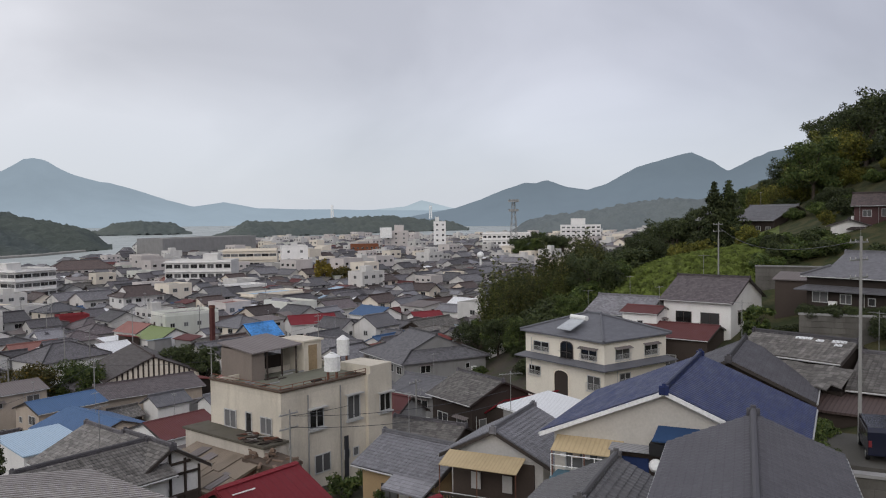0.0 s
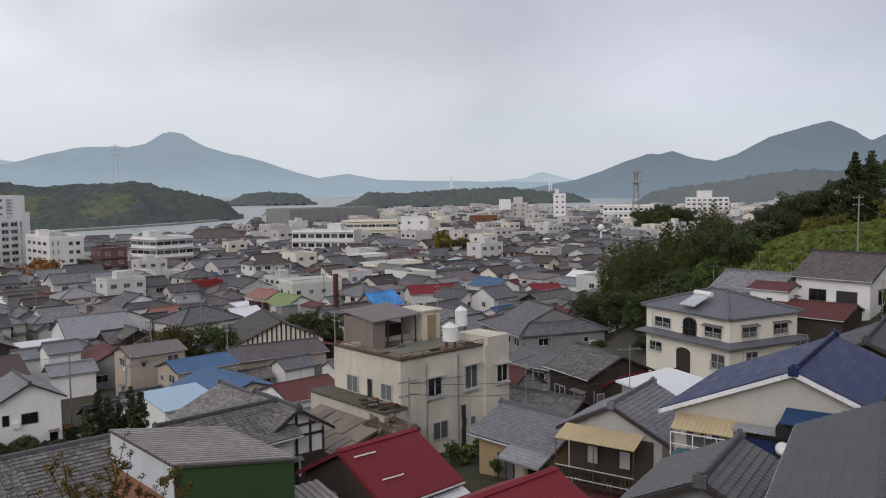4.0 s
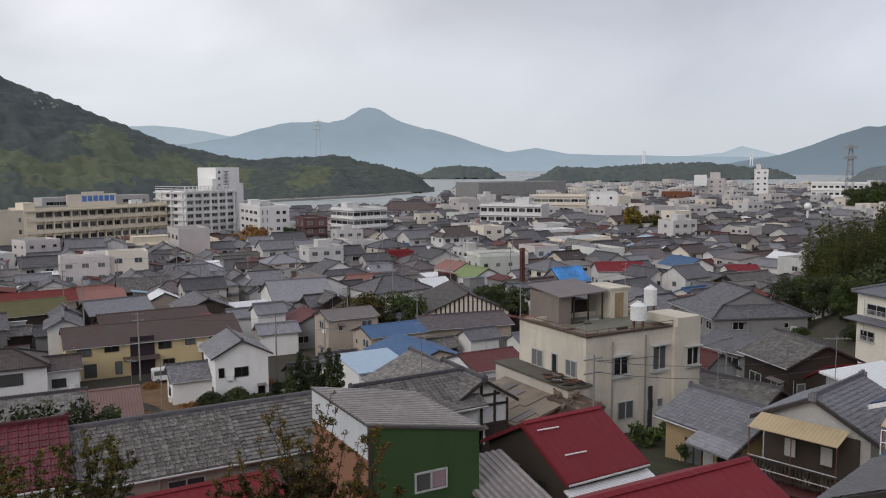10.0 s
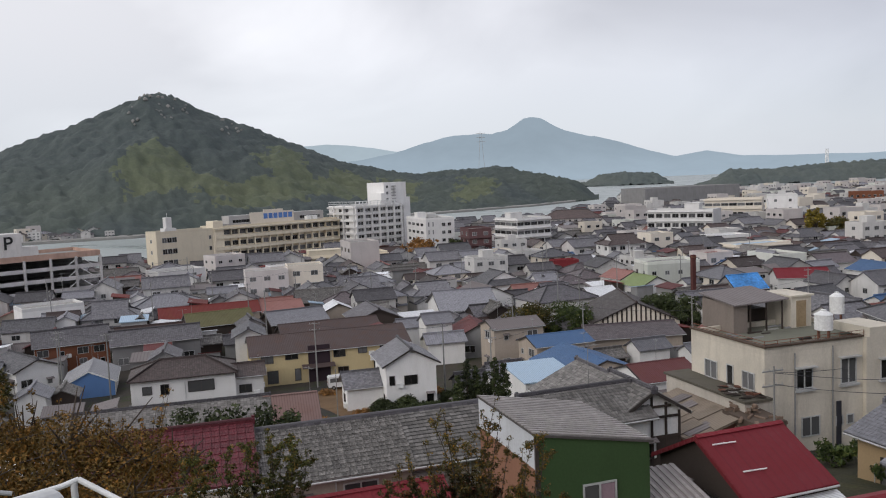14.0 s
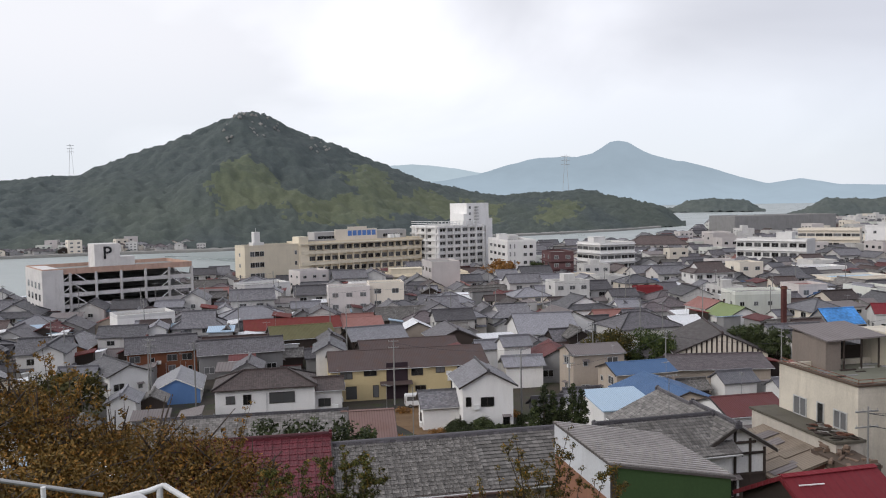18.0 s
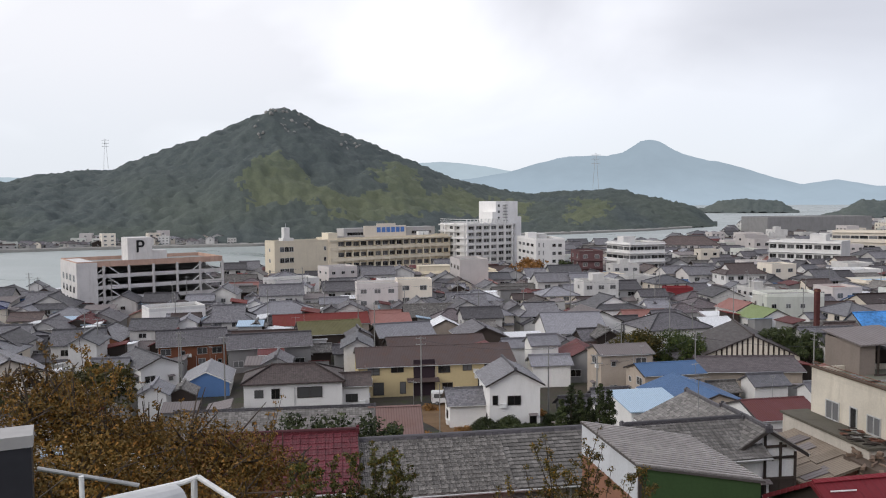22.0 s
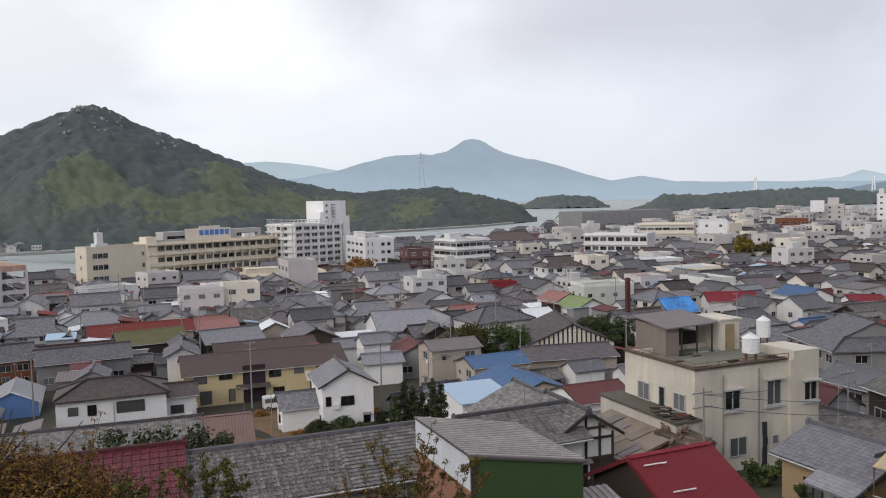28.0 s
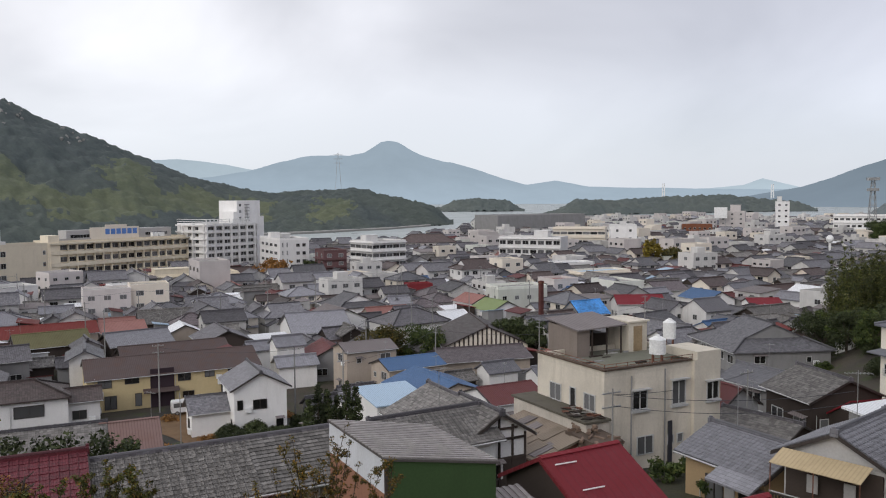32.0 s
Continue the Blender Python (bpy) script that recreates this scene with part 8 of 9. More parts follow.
def far_town(houses):
    """Some of the distant houses, joined: every house whole, with roof, walls and windows."""
    groups = {}
    for ob, m in houses:
        for c in ob.children:
            mm = m @ c.matrix_basis
            for slot in range(len(c.data.materials)):
                groups.setdefault(c.data.materials[slot].name, []).append((c.data, slot, mm))
    mats, V, F, UV, MI, n = [], [], [], [], [], 0
    for name, items in groups.items():
        mats.append(bpy.data.materials[name])
        for me, slot, mm in items:
            key = (me.name, slot)
            if key not in FACES:
                co = np.array([v.co[:] for v in me.vertices])
                uvl = me.uv_layers[0].data
                fs = [(tuple(p.vertices), [tuple(uvl[i].uv) for i in p.loop_indices]) for p in me.polygons if p.material_index == slot]
                FACES[key] = (co, fs)
            co, fs = FACES[key]
            a = np.array(mm)
            V.append(co @ a[:3, :3].T + a[:3, 3])
            for f, u in fs:
                F.append(tuple(i + n for i in f))
                UV.extend(u)
                MI.append(len(mats) - 1)
            n += len(co)
    me = bpy.data.meshes.new("far_houses")
    me.from_pydata(np.vstack(V).tolist(), [], F)
    me.uv_layers.new(name="UVMap").data.foreach_set("uv", np.array(UV, dtype=np.float32).ravel())
    for mt in mats:
        me.materials.append(mt)
    me.polygons.foreach_set("material_index", MI)
    tagged(new("far_houses", me), "distant crowded houses of the town by the inlet", "houses", kind="stuff")


# lean-tos, porches and sheds crowded between the distant houses
rlt = random.Random(19)
for i in range(1500):
    az, d = rlt.uniform(-6, 71), 125 + 330 * rlt.random() ** 0.8
    x, y = polar(az, d)
    if d > shore(az) - 12 or land(x, y) > 12 or inside(x, y, 0.6, 0.6):
        continue
    k = rlt.uniform(0.7, 1.25)
    TOWN.append((rlt.choice(SHEDS), pose(x, y, land(x, y) + rlt.choice((-0.1, 0.5, 1.6)), 0, 0, rlt.choice((51, 141, 231, 321)) + rlt.uniform(-5, 5)) @ Matrix.Diagonal((k * rlt.uniform(0.8, 1.3), k, k, 1))))
# low houses along the far shore
for i in range(74):
    az = 55.5 + i * 0.25 + rlt.uniform(-0.2, 0.2)
    k = rlt.uniform(0.55, 0.95)
    TOWN.append((rlt.choice([t for t, _ in TEMPLATES[:12]] + FLATS), pose(*polar(az, 566 + 26 * rlt.random() ** 1.5), 1.6, 0, 0, az + rlt.choice((0, 90)) + rlt.uniform(-14, 14)) @ Matrix.Diagonal((k, k, k * 0.9, 1))))
FACES = {}
for i in range(40):
    far_town(TOWN[i::40])
# ---- trees and shrubs ----
for i in range(6):
    tree("conifer", -42.6 + i * 0.62, 66.4 + i * 0.75, land(-41, 68) - 0.5, 8.2 + (i * 5 % 3) * 0.7, 1.15, LEAF_DARK, "dark narrow cypress in a garden row", 20 + i, 7000, 0.12, "cypress row")
rt = tree("broad", *polar(18.6, 148), 1, 6.4, 3.2, LEAF_DARK, "round dark evergreen tree", 31, 15000, 0.16)
tree("broad", *polar(16.6, 143), 1, 7.0, 2.7, LEAF_DARK, "round dark evergreen tree beside a roof", 32, 14000, 0.16)
tree("broad", *polar(27.3, 141), 1, 6.4, 4.4, LEAF_OLIVE, "brownish garden tree between roofs", 33, 9000, 0.19)
tree("broad", *polar(24.6, 143), 1, 5.6, 5.0, LEAF_GREEN, "low green garden tree between roofs", 34, 9000, 0.19)
tree("broad", *polar(8.7, 330), 1, 12.0, 3.6, LEAF_YELLOW, "yellow ginkgo tree in the town", 35, 2280, 0.5)
tree("broad", *polar(7.4, 335), 1, 8.0, 6.0, LEAF_OLIVE, "brown-green tree beside the ginkgo", 36, 1900, 0.5)
tree("broad", *polar(34.9, 278), 1, 8.0, 5.0, LEAF_ORANGE, "orange autumn tree by the hospital", 37, 2280, 0.5)
tree("broad", *polar(32.0, 288), 1, 6.5, 4.0, LEAF_DARK, "dark tree by the clinic", 38, 1710, 0.5)
tree("broad", *polar(39.2, 72), 2.5, 5.4, 3.2, LEAF_DARK, "bushy dark garden pine", 39, 9000, 0.12)
tree("broad", *polar(36.6, 74), 3.0, 5.0, 2.6, LEAF_DARK, "bushy dark garden tree", 40, 8000, 0.12)
tree("broad", *polar(44.5, 66), 3.6, 8.0, 2.5, LEAF_DARK, "dark evergreen shrub-tree beside a shed", 41, 3420, 0.17)
tree("broad", *polar(46.4, 48), 7.0, 3.0, 1.6, LEAF_GREEN, "green bush beside a shed", 42, 1710, 0.14)
tree("broad", *polar(50.3, 66), 3.6, 8.4, 3.8, LEAF_DARK, "dark spreading tree in a yard", 43, 4560, 0.2)
tree("broad", *polar(64.5, 118), 1, 7.0, 5.0, LEAF_OLIVE, "brown-green tree in front of houses", 44, 3040, 0.3)
tree("broad", *polar(68.5, 108), 1, 6.0, 5.0, LEAF_DARK, "dark tree in front of a house", 45, 3040, 0.3)
tree("conifer", *polar(-18.9, 161), land(*polar(-18.9, 161)) - 0.5, 13.0, 5.0, LEAF_DARK, "dark pine standing close to a taller one", 47, 14000, 0.22)
tree("conifer", *polar(-18.0, 160), land(*polar(-18, 160)) - 0.5, 14, 5.6, LEAF_DARK, "tall dark pine on the hillside", 46, 20000, 0.22)
for i, (az, d, h, r) in enumerate(((-20.4, 60, 4.0, 1.6), (7.5, 52, 1.5, 1.1), (5.9, 54, 1.8, 0.9), (9.2, 49, 1.4, 0.9), (4.6, 48, 1.3, 0.8))):
    shrub(*polar(az, d), land(*polar(az, d)) - 0.2, h, r, LEAF_GREEN, "green garden shrub between houses", 60 + i, 700, 0.14, "garden shrubs")
tree("broad", *polar(-20.6, 92), land(*polar(-20.6, 92)), 4.2, 1.5, LEAF_GREEN, "clipped green garden tree beside a white house", 70, 2660, 0.2)

rv = random.Random(8)
CROWNS = [(-45, 8.0), (-28, 7.0), (-25.7, 5.8), (-22.7, 3.0), (-20.4, 1.6), (-19, 0.4), (-17, 0.05), (-15.2, -0.86), (-13.5, -1.77), (-12, -2.7), (-11, -3.1), (-10.4, -1.5), (-9.4, -1.2), (-8.6, -1.5), (-7, -2.2), (-5.8, -2.9), (-4.2, -3.4), (-3.2, -4.2), (-2.5, -5.0), (-1.1, -6.5), (3, -7.5)]


def grow(models, pick, az, d, high, lo, hi, sink):
    """A copy of a tree, tall enough to reach the slope's uneven crown line and no taller."""
    x, y = polar(az, d)
    z = land(x, y) - sink
    top_z = 30 + d * math.tan(radians(interp(CROWNS, az)))
    s = min(hi, (top_z - z) / high * rv.uniform(0.74, 1.02))
    if s < lo:
        return None
    o = copy_thing(models[pick], pose(x, y, z, 0, 0, rv.uniform(0, 360)))
    o.scale = [s * rv.uniform(0.9, 1.15), s * rv.uniform(0.9, 1.15), s]
    return o


BAMBOO = [tree("bamboo", *polar(-6, 150), 4, 17, 2.3, LEAF_BAMBOO, "tall feathery bamboo clump on the slope", 80, 17000, 0.17, "bamboo grove"),
          tree("bamboo", *polar(-8, 140), 4, 15, 2.0, LEAF_BAMBOO, "tall feathery bamboo clump on the slope", 81, 16000, 0.17, "bamboo grove")]
for az, d in ((-3.2, 152), (-4.4, 146), (-4.0, 160), (-5.4, 143), (-6.6, 138), (-7.6, 150), (-8.8, 136), (-9.4, 146), (-10.4, 140), (-6.8, 160), (-9.9, 158), (-3.6, 168), (-5.2, 172), (-5.0, 135), (-6.0, 131), (-7.2, 133), (-8.0, 130), (-9.3, 131), (-10.2, 133), (-4.2, 138), (-5.6, 136), (-7.0, 144), (-9.0, 139), (-4.8, 152), (-10.6, 147), (-8.4, 143), (-5.8, 150), (-10.0, 150)):
    grow(BAMBOO, int(rv.random() * 2), az, d, 16.5, 0.35, 1.55, 1.5)
BROAD = [tree("broad", *polar(-24, 165), land(*polar(-24, 165)), 11, 5.2, LEAF_GREEN, "broadleaf tree on the wooded slope", 90, 10500, 0.23, "hillside trees"),
         tree("broad", *polar(-27, 190), land(*polar(-27, 190)), 12, 5.6, LEAF_DARK, "dark evergreen tree on the wooded slope", 91, 10500, 0.23, "hillside trees"),
         tree("broad", *polar(-26, 175), land(*polar(-26, 175)), 9, 4.6, LEAF_YELLOWGREEN, "yellow-green tree on the wooded slope", 92, 9500, 0.23, "hillside trees")]
spots = []
while len(spots) < 104:
    az, d = rv.uniform(-40, -12.0), rv.uniform(118, 300)
    x, y = polar(az, d)
    if inside(x, y) or (az > -29 and d < 190) or (az < -19 and d < 150 and rv.random() < 0.7) or land(x, y) < 9:
        continue
    if min([math.hypot(x - a, y - b) for a, b in spots] + [99]) < 6.0:
        continue
    spots.append((x, y))
    grow(BROAD, rv.choice((0, 0, 1, 1, 2)), az, d, 11.5, 0.3, 1.3, 1.6)
for i in range(16):
    az, d = rv.uniform(-8.2, -4.8), rv.uniform(462, 486)
    k = rv.uniform(0.6, 1.05)
    o = copy_thing(BROAD[rv.choice((0, 1, 1))], pose(*polar(az, d), interp([(-9, 1), (-6.6, 9), (-4.2, 1)], az), 0, 0, rv.uniform(0, 360)))
    o.scale = [k, k, k]
# darker belt between the bamboo and the pine
for az, d, s in ((-11.6, 175, 1.0), (-12.4, 182, 1.0), (-13.4, 178, 1.0), (-14.4, 184, 1.1), (-15.4, 180, 1.0), (-16.4, 186, 1.1), (-17.4, 180, 1.0), (-12.6, 138, 0.75), (-13.3, 140, 0.7), (-13.9, 141, 0.7), (-1.8, 158, 0.5), (-2.4, 150, 0.5), (-0.9, 148, 0.3), (-8.5, 120, 0.45), (-6.8, 118, 0.4), (-5.0, 122, 0.5), (-3.4, 128, 0.5), (-2.0, 134, 0.5), (-9.8, 126, 0.6)):
    grow(BROAD, rv.choice((0, 1, 1)), az, d, 11.5, 0.25, s * 1.1, 0.8)

BUSH = [shrub(*polar(-4, 132), land(*polar(-4, 132)) - 0.5, 5.5, 4.2, LEAF_GREEN, "dense green undergrowth on the slope", 95, 5600, 0.23, "undergrowth"),
        shrub(*polar(-7, 128), land(*polar(-7, 128)) - 0.5, 5.0, 4.4, LEAF_DARK, "dense dark undergrowth on the slope", 96, 5600, 0.23, "undergrowth")]
for i in range(70):
    az, d = (rv.uniform(-11.5, -2.5), rv.uniform(118, 150)) if i < 34 else (rv.uniform(-38, -28), rv.uniform(104, 190))
    x, y = polar(az, d)
    if inside(x, y) or (-21.5 < az < -11 and d < 168):
        continue
    o = copy_thing(BUSH[i % 2], pose(x, y, land(x, y) - 0.6, 0, 0, rv.uniform(0, 360)))
    o.scale = [rv.uniform(0.6, 1.2)] * 3
for i in range(16):
    az, d = rv.uniform(-31, -22), rv.uniform(42, 74)
    x, y = polar(az, d)
    if not inside(x, y):
        o = copy_thing(BUSH[i % 2], pose(x, y, land(x, y) - 0.4, 0, 0, rv.uniform(0, 360)))
        o.scale = [rv.uniform(0.3, 0.5)] * 3
for i in range(46):
    az, d = rv.uniform(4, 70), rv.uniform(56, 150)
    x, y = polar(az, d)
    if not inside(x, y, 0.6, 0.6):
        o = copy_thing(BUSH[i % 2], pose(x, y, land(x, y) - 0.3, 0, 0, rv.uniform(0, 360)))
        o.scale = [rv.uniform(0.2, 0.42)] * 3
for i in range(80):
    az, d = rv.uniform(-36, -14), rv.uniform(176, 290)
    x, y = polar(az, d)
    if not inside(x, y, 1.5, 1.5) and (az < -21 or d > 186):
        o = copy_thing(BUSH[1], pose(x, y, land(x, y) - 0.8, 0, 0, rv.uniform(0, 360)))
        o.scale = [rv.uniform(0.7, 1.1)] * 3
DRY = shrub(*polar(40.2, 92), land(*polar(40.2, 92)) - 0.3, 1.0, 1.6, LEAF_ORANGE, "dry brown weeds on a vacant plot", 99, 900, 0.12, "dry weeds")
for i in range(44):
    az, d = rv.uniform(33.5, 43.5), rv.uniform(76, 112)
    x, y = polar(az, d)
    if not inside(x, y, 0.3, 0.3):
        copy_thing(DRY, pose(x, y, land(x, y) - 0.4, 0, 0, rv.uniform(0, 360)))
PLUMES = tree("bamboo", *polar(-23, 178), land(*polar(-23, 178)) - 0.6, 9, 3.0, LEAF_YELLOWGREEN, "bright yellow-green bamboo behind the slope house", 83, 9000, 0.17, "young bamboo")
for i in range(34):
    az, d = -19.6 - 0.31 * i + rv.uniform(-0.2, 0.2), rv.uniform(170, 190)
    x, y = polar(az, d)
    if not inside(x, y, 1.5, 1.5):
        z = land(x, y) - 0.6
        high = 30 + d * math.tan(radians(interp([(-31, 3.0), (-24, 2.7), (-22, 2.1), (-20, 1.2), (-18, 0.6)], az))) - z
        if high > 2:
            o = copy_thing(PLUMES, pose(x, y, z, 0, 0, rv.uniform(0, 360)))
            k = min(1.15, high / 9 * rv.uniform(0.75, 1.0))
            o.scale = [max(0.6, k), max(0.6, k), k]
for az, d, k, s in ((-20.9, 134, 0, 0.5), (-21.8, 131, 1, 0.6), (-22.8, 131, 0, 0.55), (-23.8, 131, 1, 0.6), (-22.2, 126, 1, 0.6), (-23.4, 124, 0, 0.6), (-24.5, 124, 1, 0.55), (-25.4, 126, 0, 0.5), (-24.6, 130, 0, 0.5), (-21.2, 122, 0, 0.55), (-25.6, 110, 1, 0.5), (-27.0, 112, 0, 0.55), (-28.2, 114, 1, 0.6), (-24.8, 106, 0, 0.4), (-12.4, 136, 1, 0.95), (-11.6, 131, 0, 0.8), (-13.2, 140, 1, 0.9), (-23.0, 70, 0, 0.35), (-20.4, 76, 1, 0.35), (-21.6, 84, 0, 0.4), (-22.6, 92, 1, 0.4)):
    x, y = polar(az, d)
    if not inside(x, y, 0.5, 0.5):
        o = copy_thing(BUSH[k], pose(x, y, land(x, y) - 0.5, 0, 0, rv.uniform(0, 360)))
        o.scale = [s * 1.15, s * 1.15, s]
for az, d, s in ((-20.1, 142, 0.42), (-17.2, 152, 0.45), (-16.4, 150, 0.4), (-15.8, 160, 0.6)):
    x, y = polar(az, d)
    o = copy_thing(BROAD[2], pose(x, y, land(x, y) - 0.6, 0, 0, rv.uniform(0, 360)))
    o.scale = [s] * 3
for i in range(40):
    az, d = rv.uniform(-34, -20), rv.uniform(88, 172)
    x, y = polar(az, d)
    if not inside(x, y, 1.5, 1.5):
        o = copy_thing(BUSH[i % 2], pose(x, y, land(x, y) - 0.6, 0, 0, rv.uniform(0, 360)))
        o.scale = [rv.uniform(0.25, 0.5)] * 3
for i in range(26):
    az, d = rv.uniform(-7, 3), rv.uniform(92, 140)
    x, y = polar(az, d)
    if not inside(x, y, 0.8, 0.8):
        o = copy_thing(BUSH[i % 2], pose(x, y, land(x, y) - 0.4, 0, 0, rv.uniform(0, 360)))
        o.scale = [rv.uniform(0.3, 0.6)] * 3
for x, y, s in ((-57.9, 78.8, 0.55), (-60.4, 77.2, 0.5), (-55.6, 80.6, 0.45)):
    o = copy_thing(BUSH[1], pose(x, y, land(x, y) - 0.3, 0, 0, rv.uniform(0, 360)))
    o.scale = [s] * 3
g = Geo()
for i in range(10):
    for j in range(8):
        q = []
        for a, b in ((i, j), (i + 1, j), (i + 1, j + 1), (i, j + 1)):
            x, y = -77.5 + 1.3 * a + 0.4 * b, 80.0 - 0.5 * a + 1.9 * b
            q.append((x, y, land(x, y) + 0.06 + 0.04 * math.sin(a * 2.1 + b * 1.7)))
        g.poly(q)
tagged(new("yard", g.data("yard", plaster("dry_orange_earth", (0.17, 0.105, 0.055), 0.8))), "dry orange-brown earth yard beside the yellow house", "yard", kind="structure")
for i in range(60):
    az, d = rv.uniform(-33, -20.5), rv.uniform(134, 190)
    x, y = polar(az, d)
    if not inside(x, y, 1.0, 1.0) and not (d < 150 and az > -23.5):
        if i % 3:
            o = copy_thing(BUSH[i % 2], pose(x, y, land(x, y) - 0.6, 0, 0, rv.uniform(0, 360)))
            o.scale = [rv.uniform(0.4, 0.7)] * 3
        else:
            o = copy_thing(BROAD[2], pose(x, y, land(x, y) - 0.6, 0, 0, rv.uniform(0, 360)))
            o.scale = [rv.uniform(0.3, 0.5)] * 3
for x, y, s in ((17.2, 41.6, 0.28), (18.3, 42.8, 0.3), (16.6, 40.0, 0.25), (18.9, 41.0, 0.2), (19.6, 43.8, 0.3), (17.4, 38.6, 0.22)):
    o = copy_thing(BUSH[0], pose(x, y, 17.2, 0, 0, rv.uniform(0, 360)))
    o.scale = [s] * 3
for i in range(9):
    x, y = 30.5 + i * 1.55, 69.3 - i * 0.75
    o = copy_thing(BUSH[1], pose(x, y, 20.7, 0, 0, rv.uniform(0, 360)))
    o.scale = [0.3, 0.3, 0.26]
# grassy slope
rngn = np.random.default_rng(3)
V, F = [], []
for i in range(9000):
    az, d = rngn.uniform(-21.5, -11.0), rngn.uniform(118, 170)
    x, y = polar(az, d)
    if inside(x, y):
        continue
    z = land(x, y)
    s, a = rngn.uniform(0.3, 0.7), rngn.uniform(0, 6.28)
    dx, dy = math.cos(a) * s, math.sin(a) * s
    k = len(V)
    V += [(x - dx, y - dy, z - 0.1), (x + dx, y + dy, z - 0.1), (x + dx * 0.6 + rngn.uniform(-0.3, 0.3), y + dy * 0.6 + rngn.uniform(-0.3, 0.3), z + rngn.uniform(0.3, 0.7)), (x - dx * 0.7, y - dy * 0.7, z + rngn.uniform(0.25, 0.6))]
    F.append((k, k + 1, k + 2, k + 3))
me = bpy.data.meshes.new("grass")
me.from_pydata(V, [], F)
me.materials.append(GRASS)
tagged(new("grass", me), "bright green rough grass on the hillside", "grass", kind="stuff")
# the turf below it
g = Geo()
ROWS_D = [116 + 4.6 * i for i in range(13)]
ROWS_A = [-22 + 0.8 * i for i in range(15)]
for i in range(12):
    for j in range(14):
        q = []
        for a, b in ((i, j), (i, j + 1), (i + 1, j + 1), (i + 1, j)):
            x, y = polar(ROWS_A[b], ROWS_D[a])
            q.append((x, y, land(x, y) + 0.12))
        g.poly(q[::-1])
tagged(new("turf", g.data("turf", GRASS)), "green turf bank on the hillside", "grass", kind="stuff")


def retaining_wall(x0, y0, x1, y1, z0, z1, label):
    """A stone wall: rough blocks in courses on a mortar core."""
    L = math.hypot(x1 - x0, y1 - y0)
    top = thing("retaining_wall", x0, y0, z0, math.degrees(math.atan2(y1 - y0, x1 - x0)), label, "wall", "hillside walls")
    g_ = Geo()
    g_.box(0, -0.2, -1.5, L, 0.25, z1 - z0)
    part("core", g_, STONE, top)
    rr = random.Random(int(x0 * 7))
    h = 0.5
    for r in range(int((z1 - z0) / h)):
        u = -0.3 * (r % 2)
        while u < L - 0.5:
            w = rr.uniform(0.6, 1.1)
            q = Geo()
            o = rr.uniform(0.02, 0.08)
            q.box(max(0, u) + 0.02, -0.2 - o, r * h + 0.02, min(L, u + w) - 0.02, -0.19, (r + 1) * h - 0.02)
            part("stone", q, STONE, top)
            u += w
    g_ = Geo()
    g_.box(-0.05, -0.3, z1 - z0, L + 0.05, 0.3, z1 - z0 + 0.15)
    part("coping", g_, GREY, top)


retaining_wall(29.5, 69.0, 44.0, 62.0, 18.2, 21.2, "grey stone retaining wall along a hillside lane")
retaining_wall(40.5, 108.0, 49.0, 103.5, 19.4, 22.7, "grey stone retaining wall below a garden")
retaining_wall(17.0, 37.6, 30.0, 31.5, 15.4, 17.9, "concrete-capped wall of a parking terrace")

# ---- poles, lines, vehicles ----
P1 = utility_pole(20.9, 41.7, 18.0, 10.6, 30, 3, r=0.105)
utility_pole(*polar(-18.25, 114), 18.6, 10.0, 20)
utility_pole(*polar(33.6, 108), 1, 9.5, 51)
utility_pole(*polar(28.6, 128), 1, 10, 51)
utility_pole(*polar(42.6, 116), 1, 9.5, 51)
utility_pole(*polar(23.9, 150), 1, 10.5, 51)
utility_pole(*polar(59.0, 128), 1, 9.5, 51)
utility_pole(*polar(56.2, 122), 1, 9.5, 51)
utility_pole(*polar(64.9, 150), 1, 10.5, 51)
utility_pole(*polar(68.0, 222), 1, 12, 51)
utility_pole(*polar(11.2, 51.5), 10.6, 7.4, 51, 2, r=0.08)
utility_pole(*polar(2.4, 72), 7.5, 8.0, 51, 1, r=0.1)
utility_pole(*polar(41.3, 92), 1.5, 7.5, 51, 0, "thin grey steel pole beside the yellow house", 0.07)
utility_pole(*polar(38.5, 170), 1, 10, 51)
utility_pole(*polar(47.0, 165), 1, 10, 51)
utility_pole(*polar(-7.6, 190), 3, 12, 51)
rp_ = random.Random(91)
chain = []
while len(chain) < 44:
    az, d = rp_.uniform(2, 71), rp_.uniform(95, 260)
    x, y = polar(az, d)
    if inside(x, y, 0.2, 0.2) or (34 < az < 60 and d < 128) or d > shore(az) - 12 or min([math.hypot(x - a, y - b) for a, b in chain] + [99]) < 13:
        continue
    chain.append((x, y))
TOWNPOLE = utility_pole(chain[0][0], chain[0][1], 1, 10.2, 51, 2, r=0.12)
for x, y in chain[1:]:
    o = copy_thing(TOWNPOLE, pose(x, y, land(x, y), 0, 0, rp_.choice((51, 141))))
    o.scale = (1, 1, rp_.uniform(0.85, 1.1))


def on(az, d, z):
    return (*polar(az, d), z)


